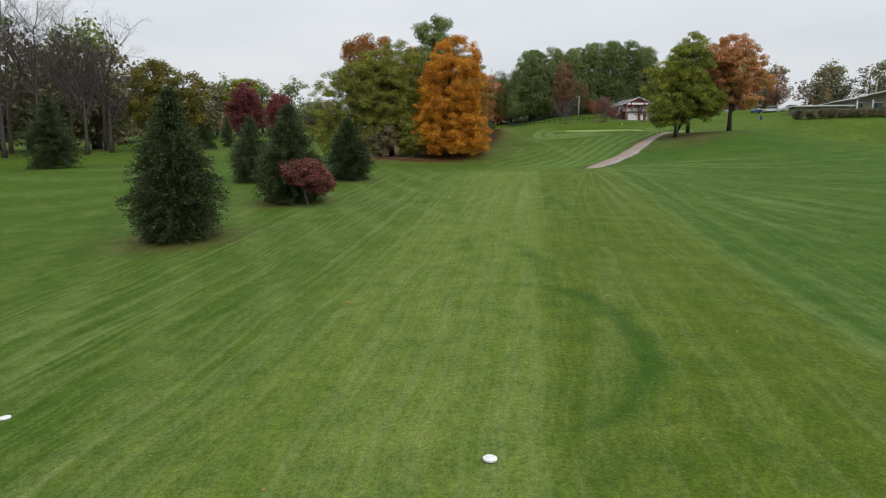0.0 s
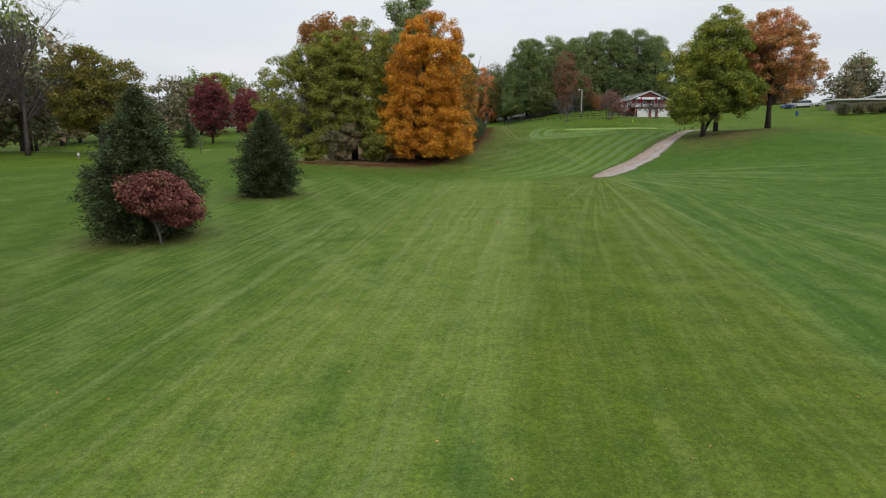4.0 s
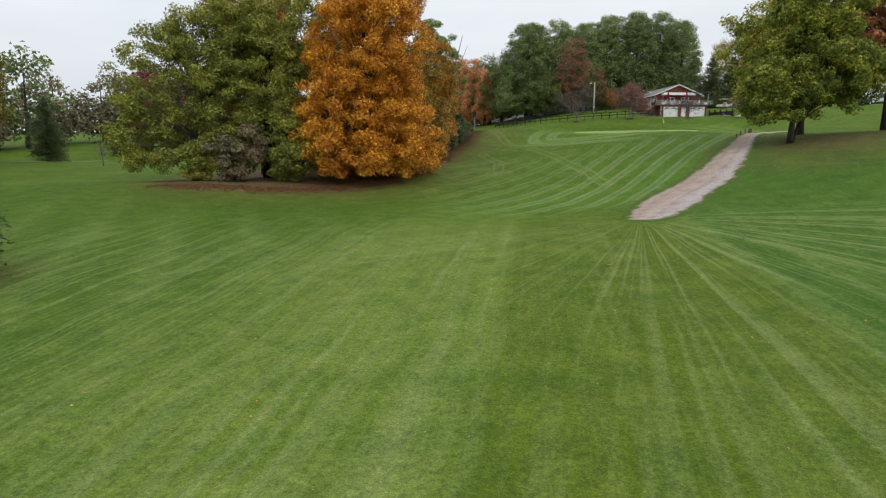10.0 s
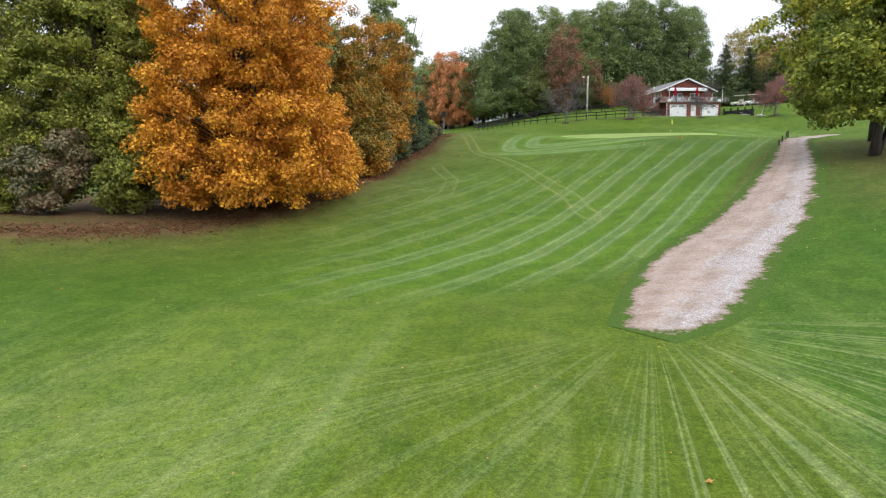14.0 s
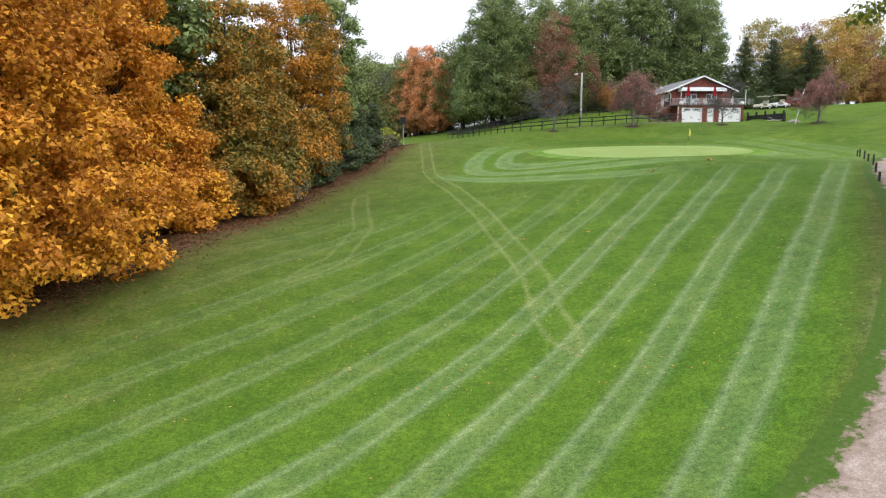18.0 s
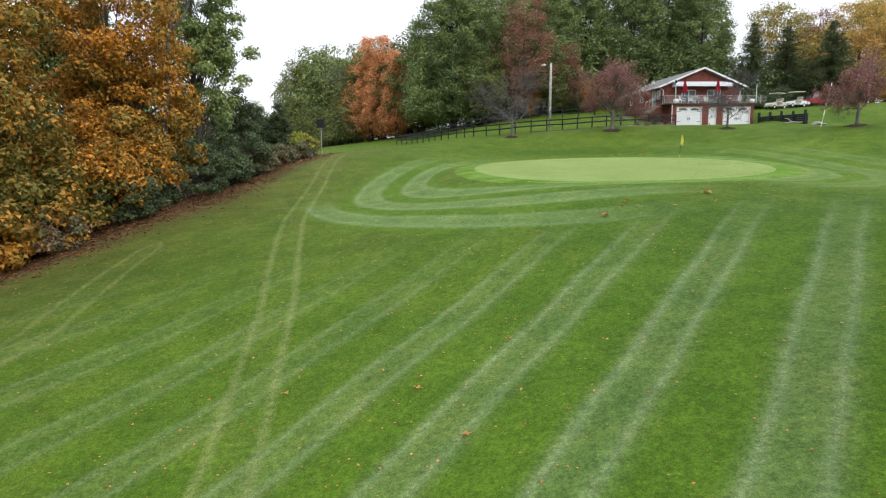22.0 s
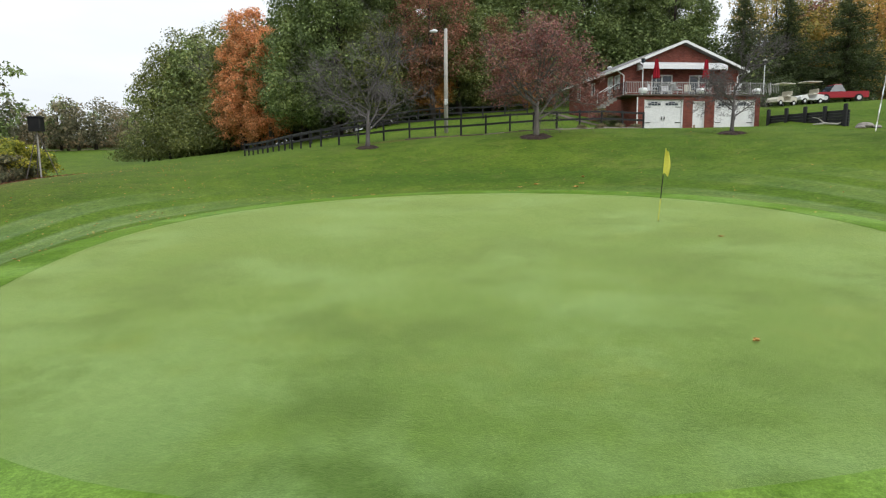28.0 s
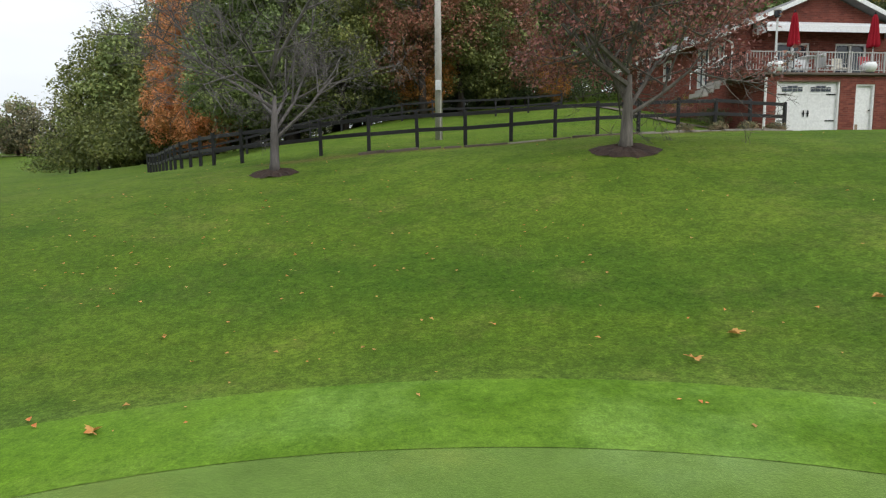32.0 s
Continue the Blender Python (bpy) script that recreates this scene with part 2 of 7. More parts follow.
        lush = k.ramp(k.noise(0.6, 5, 0.65), [(0.5, (0, 0, 0)), (0.64, (0.8, 0.8, 0.8))])
        base = k.mix(lush, base, tuple(c * 0.75 for c in low))
    c = 0.50 * rough_cut
    knots = k.ramp(k.noise(19.0, 4, 0.7), [(0.3, (1 - c * 0.75, 1 - c * 0.7, 1 - c * 0.8)), (0.7, (1 + c * 0.7, 1 + c * 0.62, 1 + c * 0.5))])
    base = k.mix(1.0, base, knots, "MULTIPLY")
    broad = k.ramp(k.noise(0.8, 6, 0.7), [(0.32, (1 - c * 0.55, 1 - c * 0.38, 1 - c * 0.5)), (0.68, (1 + c * 0.5, 1 + c * 0.32, 1 + c * 0.3))])
    base = k.mix(1.0, base, broad, "MULTIPLY")
    grain = k.ramp(tuft, [(0.25, (1 - c, 1 - c, 1 - c)), (0.75, (1 + c * 0.9, 1 + c * 0.8, 1 + c * 0.6))])
    base = k.mix(1.0, base, grain, "MULTIPLY")
    f = 0.4 + 0.6 * rough_cut
    fine = k.ramp(blade, [(0.25, (1 - 0.40 * f, 1 - 0.38 * f, 1 - 0.40 * f)), (0.75, (1 + 0.37 * f, 1 + 0.34 * f, 1 + 0.29 * f))])
    base = k.mix(1.0, base, fine, "MULTIPLY")
    k.colour(base)
    k.bump(k.math("ADD", tuft, blade), 0.4 * f, 0.03)
    return k.mat


GRASS = turf("fairway_turf", (0.056, 0.108, 0.010), (0.088, 0.144, 0.018), (0.160, 0.150, 0.058))
GREEN = turf("green_turf", (0.062, 0.128, 0.018), (0.102, 0.172, 0.036), (0.165, 0.185, 0.036), False, 0.35)
for grass, sheen in ((GREEN, 0.75),):
    shader = grass.node_tree.nodes["Principled BSDF"]
    shader.inputs["Sheen Weight"].default_value = sheen
    shader.inputs["Sheen Roughness"].default_value = 0.35
    shader.inputs["Sheen Tint"].default_value = (0.86, 1.0, 0.36, 1)
COLLAR = turf("collar_turf", (0.084, 0.176, 0.012), (0.118, 0.208, 0.030), (0.15, 0.21, 0.05), False, 0.6)
BARK_GREY, BARK_DARK = barky("grey_bark", (0.14, 0.125, 0.11)), barky("dark_bark", (0.055, 0.045, 0.038))
BARK_TWIG = barky("purple_brown_bark", (0.085, 0.068, 0.064))
BARK_PALE = barky("pale_twig_bark", (0.125, 0.112, 0.108))
SPRUCE = leafy("spruce_needles", [(0.030, 0.042, 0.016), (0.055, 0.074, 0.026), (0.090, 0.112, 0.038)], 0.08, 0.8)
ORANGE = leafy("orange_maple_leaves", [(0.38, 0.150, 0.018), (0.50, 0.235, 0.022), (0.57, 0.31, 0.030), (0.42, 0.31, 0.045)], 0.25)
RUST = leafy("rust_oak_leaves", [(0.15, 0.105, 0.04), (0.30, 0.125, 0.034), (0.38, 0.18, 0.036), (0.20, 0.17, 0.05)], 0.2)
GREENLEAF = leafy("green_leaves", [(0.130, 0.142, 0.030), (0.195, 0.205, 0.036), (0.275, 0.270, 0.046), (0.33, 0.29, 0.055)], 0.3)
OLIVE = leafy("olive_leaves", [(0.075, 0.092, 0.030), (0.120, 0.138, 0.040), (0.170, 0.178, 0.050), (0.23, 0.20, 0.06)], 0.2)
DEEPLEAF = leafy("deep_green_leaves", [(0.085, 0.118, 0.042), (0.138, 0.180, 0.060), (0.195, 0.235, 0.078), (0.26, 0.265, 0.090)], 0.2)
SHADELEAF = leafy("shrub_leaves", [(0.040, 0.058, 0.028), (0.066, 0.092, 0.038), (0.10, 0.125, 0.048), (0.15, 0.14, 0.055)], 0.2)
AMBER = leafy("amber_leaves", [(0.125, 0.118, 0.024), (0.29, 0.145, 0.022), (0.41, 0.180, 0.020), (0.48, 0.185, 0.024)], 0.15)
SALMON = leafy("salmon_leaves", [(0.36, 0.19, 0.075), (0.52, 0.235, 0.10), (0.60, 0.275, 0.12), (0.48, 0.28, 0.09)], 0.3)
YELLOW = leafy("yellow_green_leaves", [(0.105, 0.140, 0.026), (0.185, 0.210, 0.034), (0.33, 0.30, 0.038), (0.42, 0.31, 0.05)], 0.35)
GOLD = leafy("gold_oak_leaves", [(0.11, 0.11, 0.025), (0.21, 0.16, 0.028), (0.31, 0.20, 0.028)], 0.3)
GILT = leafy("gold_and_pink_leaves", [(0.17, 0.17, 0.045), (0.31, 0.235, 0.055), (0.42, 0.245, 0.075), (0.42, 0.19, 0.105)], 0.3, 0.2)
RED = leafy("red_maple_leaves", [(0.30, 0.21, 0.06), (0.46, 0.24, 0.10), (0.54, 0.24, 0.14), (0.54, 0.19, 0.13)], 0.35)
GARNET = leafy("garnet_leaves", [(0.095, 0.032, 0.030), (0.155, 0.048, 0.042), (0.20, 0.085, 0.060), (0.11, 0.095, 0.035)], 0.2, 0.9)
WOODRED = leafy("woodland_red_leaves", [(0.13, 0.095, 0.045), (0.22, 0.105, 0.070), (0.30, 0.125, 0.085), (0.25, 0.15, 0.06)], 0.3)
CRIMSON = leafy("crimson_leaves", [(0.10, 0.030, 0.034), (0.19, 0.045, 0.050), (0.25, 0.085, 0.07)], 0.3)
CRAB = leafy("crabapple_leaves", [(0.21, 0.085, 0.075), (0.26, 0.12, 0.10), (0.21, 0.14, 0.07), (0.13, 0.135, 0.05)], 0.25, 0.8)
SCRUB = leafy("scrub_leaves", [(0.075, 0.085, 0.045), (0.14, 0.13, 0.062), (0.19, 0.125, 0.075), (0.24, 0.18, 0.09)], 0.2)
DULL = leafy("far_wood_leaves", [(0.10, 0.10, 0.06), (0.15, 0.14, 0.08), (0.21, 0.15, 0.085), (0.24, 0.17, 0.085)], 0.2, 0.15)
FALLEN = leafy("fallen_leaves", [(0.30, 0.16, 0.04), (0.40, 0.22, 0.07), (0.36, 0.10, 0.03), (0.42, 0.34, 0.09)], 0.15, 3.0)
BLACK_RAIL = plain("black_timber", (0.016, 0.016, 0.017), 0.55, 0, 0.4, 3)
WHITE_PAINT = plain("white_paint", (0.80, 0.80, 0.79), 0.5, 0, 0.08, 2)
WHITE_METAL = plain("white_metal", (0.68, 0.69, 0.69), 0.4, 0.0, 0.12, 3)
RAIL_GREY = plain("pale_grey_metal", (0.42, 0.41, 0.40), 0.5, 0.0, 0.25, 3)
OLD_TIMBER = plain("old_timber", (0.13, 0.105, 0.085), 0.9, 0, 0.4, 4, 0.4)
GREY_POLE = plain("weathered_pole", (0.42, 0.40, 0.36), 0.8, 0, 0.2, 3)
CONCRETE = plain("concrete", (0.36, 0.34, 0.31), 0.9, 0, 0.25, 3, 0.3)
ROOFING = plain("grey_shingles", (0.20, 0.195, 0.19), 0.9, 0, 0.3, 8, 0.4)
DARK_METAL = plain("dark_iron", (0.02, 0.02, 0.022), 0.45, 0.4, 0.3, 4)
UMBRELLA_RED = plain("red_canvas", (0.36, 0.008, 0.022), 0.8, 0, 0.2, 6, 0.2)
CART_RED = plain("red_paint", (0.36, 0.02, 0.03), 0.35, 0, 0.1, 3, 0)
CART_BLUE = plain("blue_paint", (0.03, 0.08, 0.26), 0.35, 0, 0.1, 3, 0)
CREAM = plain("cream_paint", (0.60, 0.56, 0.46), 0.4, 0, 0.1, 3, 0)
RUBBER = plain("black_rubber", (0.02, 0.02, 0.02), 0.8, 0, 0.3, 8)
MULCH = plain("bark_mulch", (0.045, 0.028, 0.020), 0.95, 0, 0.5, 14, 0.9)
YELLOW_FLAG = plain("yellow_cloth", (0.70, 0.66, 0.10), 0.8, 0, 0.1, 6, 0)
TAN_SIDING = plain("tan_siding", (0.30, 0.27, 0.23), 0.8, 0, 0.2, 3)
STONE = plain("field_stone", (0.30, 0.27, 0.24), 0.9, 0, 0.35, 5, 0.5)
PALE_WOOD = plain("pale_timber", (0.30, 0.22, 0.15), 0.85, 0, 0.3, 4, 0.3)


def brickwork():
    k = Nodes("red_brick", 0.85)
    info = k.n.new("ShaderNodeObjectInfo")
    geo = k.n.new("ShaderNodeNewGeometry")
    tone = k.math("ADD", k.math("MULTIPLY", geo.outputs["Random Per Island"], 0.75), k.math("MULTIPLY", info.outputs["Random"], 0.25))
    col = k.ramp(tone, [(0.0, (0.125, 0.038, 0.028)), (0.5, (0.195, 0.056, 0.040)), (1.0, (0.27, 0.088, 0.062))])
    k.colour(k.mix(1.0, col, k.ramp(k.noise(14, 5), [(0.3, (0.75, 0.75, 0.75)), (0.7, (1.1, 1.1, 1.1))]), "MULTIPLY"))
    k.bump(k.noise(60, 3), 0.3, 0.004)
    return k.mat


BRICK = brickwork()
MORTAR = plain("mortar", (0.22, 0.13, 0.10), 0.95, 0, 0.2, 8, 0.2)


def glassy(name="window_glass"):
    k = Nodes(name, 0.06)
    k.bsdf.inputs["Specular IOR Level"].default_value = 0.6
    # the reflected sky's blue is put into the glass colour
    k.colour(k.ramp(k.noise(0.7, 2), [(0.3, (0.018, 0.024, 0.032)), (0.7, (0.05, 0.065, 0.085))]))
    return k.mat


GLASS = glassy()


def gravelly():
    """Pinkish bare earth beside pale crushed stone, ending raggedly in the grass."""
    k = Nodes("pink_gravel", 0.95)
    k.bsdf.inputs["Specular IOR Level"].default_value = 0.1

    def attribute(title):
        node = k.n.new("ShaderNodeAttribute")
        node.attribute_name = title
        return node.outputs["Fac"]

    dust = k.ramp(k.noise(0.8, 7, 0.72), [(0.3, (0.31, 0.235, 0.19)), (0.5, (0.42, 0.335, 0.285)), (0.72, (0.50, 0.42, 0.375))])
    cell = k.add("ShaderNodeTexVoronoi", Scale=26.0)
    k.l.new(k.co.outputs["Object"], cell.inputs["Vector"])
    stone = k.ramp(cell.outputs["Color"], [(0.2, (0.36, 0.325, 0.315)), (0.5, (0.47, 0.43, 0.425)), (0.85, (0.62, 0.59, 0.59))])
    over = k.math("ADD", k.math("MULTIPLY_ADD", k.noise(0.7, 7, 0.75), 2.2, -1.15), attribute("side"))
    base = k.mix(k.ramp(over, [(0.4, (0, 0, 0)), (0.75, (0.9, 0.9, 0.9))]), dust, stone)
    rut = k.ramp(k.math("ABSOLUTE", k.math("SUBTRACT", attribute("side"), 0.42)), [(0.0, (1.06, 1.05, 1.04)), (0.12, (1, 1, 1)), (0.2, (0.9, 0.88, 0.86)), (0.34, (1, 1, 1))])
    base = k.mix(1.0, base, rut, "MULTIPLY")
    base = k.mix(1.0, base, k.ramp(cell.outputs["Distance"], [(0.0, (1.08, 1.08, 1.08)), (0.65, (0.74, 0.72, 0.70))]), "MULTIPLY")
    base = k.mix(1.0, base, k.ramp(k.noise(7.0, 6, 0.8), [(0.3, (0.72, 0.7, 0.68)), (0.7, (1.16, 1.16, 1.16))]), "MULTIPLY")
    # clods, then grass, toward the verge
    rag = k.math("ADD", attribute("depth"), k.math("ADD", k.math("MULTIPLY_ADD", k.noise(1.1, 5, 0.7), 1.7, -0.85), k.math("MULTIPLY_ADD", k.noise(5.0, 5, 0.75), 0.9, -0.45)))
    grass = k.ramp(k.noise(9.0, 6, 0.8), [(0.3, (0.036, 0.076, 0.010)), (0.5, (0.056, 0.104, 0.014)), (0.7, (0.095, 0.120, 0.030))])
    soil = k.ramp(k.noise(4.0, 6, 0.75), [(0.35, (0.16, 0.115, 0.085)), (0.65, (0.30, 0.225, 0.18))])
    base = k.mix(k.ramp(rag, [(0.0, (1, 1, 1)), (0.30, (0, 0, 0))]), base, soil)
    base = k.mix(k.ramp(k.math("ADD", rag, 0.5), [(0.36, (1, 1, 1)), (0.52, (0, 0, 0))]), base, grass)
    k.colour(base)
    k.bump(k.math("ADD", cell.outputs["Distance"], k.noise(14.0, 5)), 0.6, 0.03)
    return k.mat


GRAVEL = gravelly()


# ---- building helpers ----
def mesh_of(name, verts, quads=(), tris=()):
    """A mesh from arrays of corners, four-sided and three-sided faces."""
    verts = np.asarray(verts, np.float32).reshape(-1, 3)
    quads, tris = np.asarray(quads, np.int32).reshape(-1, 4), np.asarray(tris, np.int32).reshape(-1, 3)
    me = bpy.data.meshes.new(name)
    me.vertices.add(len(verts))
    me.vertices.foreach_set("co", verts.ravel())
    loops = np.concatenate([quads.ravel(), tris.ravel()])
    me.loops.add(len(loops))
    me.loops.foreach_set("vertex_index", loops)
    starts = np.concatenate([np.arange(len(quads)) * 4, len(quads) * 4 + np.arange(len(tris)) * 3]).astype(np.int32)
    me.polygons.add(len(starts))
    me.polygons.foreach_set("loop_start", starts)
    me.update(calc_edges=True)
    return me


class Geo:
    """Gathers pieces into one mesh."""

    def __init__(self):
        self.v, self.q, self.t, self.n = [], [], [], 0

    def add(self, verts, quads=(), tris=()):
        self.v.append(np.asarray(verts, float).reshape(-1, 3))
        if len(quads):
            self.q.append(np.asarray(quads, int).reshape(-1, 4) + self.n)
        if len(tris):
            self.t.append(np.asarray(tris, int).reshape(-1, 3) + self.n)
        self.n += len(self.v[-1])
        return self

    def box(self, lo, hi, m=None, bevel=0.0):
        """A box with its upright edges chamfered."""
        (x0, y0, z0), (x1, y1, z1) = lo, hi
        b = min(bevel, (x1 - x0) * 0.45, (y1 - y0) * 0.45)
        if b > 0:
            ring = [(x0 + b, y0), (x1 - b, y0), (x1, y0 + b), (x1, y1 - b), (x1 - b, y1), (x0 + b, y1), (x0, y1 - b), (x0, y0 + b)]
            c = min(b, (z1 - z0) * 0.4)
            cx, cy = (x0 + x1) / 2, (y0 + y1) / 2
            s = [(cx + (x - cx) * (1 - b / max(x1 - x0, 1e-6)), cy + (y - cy) * (1 - b / max(y1 - y0, 1e-6))) for x, y in ring]
            v = [(x, y, z0) for x, y in ring] + [(x, y, z1 - c) for x, y in ring] + [(x, y, z1) for x, y in s]
            q = [(i, (i + 1) % 8, 8 + (i + 1) % 8, 8 + i) for i in range(8)] + [(8 + i, 8 + (i + 1) % 8, 16 + (i + 1) % 8, 16 + i) for i in range(8)]
            q += [(16, 17, 18, 19), (16, 19, 20, 23), (20, 21, 22, 23), (3, 2, 1, 0), (7, 4, 3, 0), (7, 6, 5, 4)]
        else:
            v = [(x, y, z) for z in (z0, z1) for x, y in ((x0, y0), (x1, y0), (x1, y1), (x0, y1))]
            q = [(3, 2, 1, 0), (4, 5, 6, 7), (0, 1, 5, 4), (1, 2, 6, 5), (2, 3, 7, 6), (3, 0, 4, 7)]
        v = np.array(v, float)
        if m is not None:
            r = np.array(m)
            v = v @ r[:3, :3].T + r[:3, 3]
        return self.add(v, q)

    def tube(self, points, radii, sides=6, caps=True):
        p = np.asarray(points, float)
        r = np.broadcast_to(np.asarray(radii, float), (len(p),))
        d = np.gradient(p, axis=0)
        d /= np.linalg.norm(d, axis=1, keepdims=True) + 1e-9
        ref = np.where(np.abs(d[:, 2:3]) > 0.9, [[1.0, 0, 0]], [[0, 0, 1.0]])
        a = np.cross(d, ref)
        a /= np.linalg.norm(a, axis=1, keepdims=True) + 1e-9
        b = np.cross(d, a)
        w = np.linspace(0, 2 * np.pi, sides, endpoint=False)
        v = p[:, None] + r[:, None, None] * (np.cos(w)[None, :, None] * a[:, None] + np.sin(w)[None, :, None] * b[:, None])
        k = np.arange(len(p) - 1)[:, None] * sides
        i = np.arange(sides)[None]
        j = (i + 1) % sides
        q = np.stack([k + i, k + j, k + sides + j, k + sides + i], -1).reshape(-1, 4)
        verts, tris = v.reshape(-1, 3), []
        if caps:
            n = len(verts)
            verts = np.concatenate([verts, p[:1], p[-1:]])
            last = (len(p) - 1) * sides
            tris = [(n, (s + 1) % sides, s) for s in range(sides)] + [(n + 1, last + s, last + (s + 1) % sides) for s in range(sides)]
        return self.add(verts, q, tris)

    def lathe(self, profile, sides=12, at=(0, 0, 0)):
        """A turned shape from (radius, height) pairs."""
        return self.tube([(at[0], at[1], at[2] + z) for _, z in profile], [max(r, 1e-4) for r, _ in profile], sides)

    def mesh(self, name):
        return mesh_of(name, np.concatenate(self.v), np.concatenate(self.q) if self.q else (), np.concatenate(self.t) if self.t else ())


def part(name, geo, material, parent=None, label="", smooth=False):
    """One mesh object, under a thing or a part if given."""
    me = geo.mesh(name) if isinstance(geo, Geo) else geo
    if not me.materials:
        me.materials.append(material)
    me.polygons.foreach_set("use_smooth", np.full(len(me.polygons), smooth))
    ob = new(name, me)
    ob.parent = parent
    return tagged(ob, label)


def thing(name, m, label, category, group="", kind=""):
    ob = new(name)
    ob.empty_display_size = 0.3
    ob.matrix_basis = m
    return tagged(ob, label, category, group, kind)


# ---- the lie of the land ----
LAND_X = np.array([-60, -15, 6, 20, 34, 48, 70, 140.0])
LAND_Y = np.array([-60, 20, 80, 100, 116, 127, 140, 152, 161, 172, 200, 320.0])
LAND = np.array([
    [-2.0, -0.9, 4.5, 5.3, 6.7, 7.6, 8.1, 8.3, 8.2, 8.3, 11.3, 21.0],
    [-0.7, -0.2, 4.6, 6.4, 6.4, 6.7, 7.2, 7.8, 9.6, 11.0, 12.9, 21.5],
    [-1.9, 1.2, 4.4, 5.3, 7.7, 8.0, 10.1, 11.1, 12.3, 13.2, 15.0, 20.9],
    [-2.3, 0.8, 4.7, 5.3, 7.6, 9.6, 10.7, 13.2, 13.9, 14.2, 16.7, 21.4],
    [-1.9, 2.0, 6.0, 8.6, 10.0, 11.6, 12.0, 12.8, 14.8, 16.3, 19.3, 22.0],
    [-0.9, 3.1, 7.8, 10.4, 10.9, 11.4, 12.0, 13.9, 15.4, 16.3, 21.3, 21.8],
    [0.7, 4.5, 7.5, 7.2, 11.3, 13.7, 14.8, 16.2, 15.2, 17.7, 19.4, 22.3],
    [4.2, 7.9, 10.7, 11.4, 12.6, 13.7, 15.4, 17.4, 19.6, 21.7, 22.3, 27.1],
])


def spline_weights(knots, at):
    """Weights of the knots at each place: cubic between, level outside."""
    eye = np.eye(len(knots))
    gap = np.diff(knots)[:, None]
    slope = np.diff(eye, axis=0) / gap
    tangent = np.concatenate([slope[:1], (slope[:-1] * gap[1:] + slope[1:] * gap[:-1]) / (gap[1:] + gap[:-1]), slope[-1:]])
    at = np.clip(at, knots[0], knots[-1])
    i = np.clip(np.searchsorted(knots, at) - 1, 0, len(knots) - 2)
    h = gap[i]
    t = (at - knots[i])[:, None] / h
    return ((2 * t**3 - 3 * t**2 + 1) * eye[i] + (t**3 - 2 * t**2 + t) * h * tangent[i]
            + (3 * t**2 - 2 * t**3) * eye[i + 1] + (t**3 - t**2) * h * tangent[i + 1])


GREEN_C, GREEN_R = (35.95, 139.8), (8.35, 9.25)


def land(x, y):
    """Ground heights at arrays of places."""
    x, y = np.broadcast_arrays(np.asarray(x, float), np.asarray(y, float))
    fx, fy = x.ravel(), y.ravel()
    z = np.empty(fx.size)
    for s in range(0, fx.size, 60000):
        e = slice(s, s + 60000)
        z[e] = ((spline_weights(LAND_X, fx[e]) @ LAND) * spline_weights(LAND_Y, fy[e])).sum(1)
    z += 0.05 * np.sin(fx * 0.31 + 1.0) * np.sin(fy * 0.23) + 0.03 * np.sin(fx * 0.83 + fy * 0.6)
    z += 0.28 * np.exp(-(((fx - 41.5) / 5.0) ** 2) - ((fy - 160.0) / 4.0) ** 2)
    z += 0.16 * np.exp(-(((fx - 45.2) / 3.0) ** 2) - ((fy - 166.8) / 2.2) ** 2)
    z += 0.95 * np.exp(-(((fx - 44.6) / 4.6) ** 2) - ((fy - 176.0) / 5.0) ** 2)
    # the green's even shelf
    far = np.hypot((fx - GREEN_C[0]) / GREEN_R[0], (fy - GREEN_C[1]) / GREEN_R[1])
    z += (12.13 + 0.06 * (fy - GREEN_C[1]) + 0.015 * (fx - GREEN_C[0]) - z) * step(far, 1.5, 1.02)
    # the level pad before the garages
    u, v = (fx - 49.6) * 0.9919 + (fy - 169.45) * 0.1271, (fy - 169.45) * 0.9919 - (fx - 49.6) * 0.1271
    pad = step(u, -1.6, 0.0) * step(u, 10.2, 9.3) * step(v, -6.0, -1.5) * step(v, 2.5, 1.5)
    z += (15.99 - z) * pad
    return z.reshape(x.shape)


def step(v, a, b):
    t = np.clip((v - a) / (b - a), 0, 1)
    return t * t * (3 - 2 * t)


def gz(x, y):
    return float(land(np.array([x]), np.array([y]))[0])


FORK = (20.3, 85.0)
TRAIL_LEFT = [(19.4, 84.4), (20.6, 87.5), (21.7, 89.9), (22.8, 92.2), (25.3, 95.0), (28.7, 98.2), (31.7, 102.0), (36.8, 110.0), (40.6, 116.8), (44.5, 122.5), (48.5, 126.8), (50.6, 128.0)]
TRAIL_RIGHT = [(20.0, 83.5), (22.2, 84.7), (24.0, 87.0), (25.8, 89.6), (29.7, 94.1), (33.4, 100.0), (38.3, 109.0), (43.4, 118.2), (46.5, 122.2), (49.2, 124.8), (51.0, 126.0)]
WOOD_EDGE = [(-30.0, 103.0), (-15.0, 99.8), (-8.0, 99.6), (-2.0, 102.2), (2.8, 107.5), (5.4, 114.5), (6.3, 122.0), (8.0, 132.0), (9.8, 138.5), (10.8, 144.0), (11.8, 154.0), (12.5, 163.0)]


FENCE_FOOT = [(31.0, 163.9), (33.8, 163.9), (37.0, 163.9), (40.8, 164.7), (44.9, 165.6), (49.0, 166.7)]


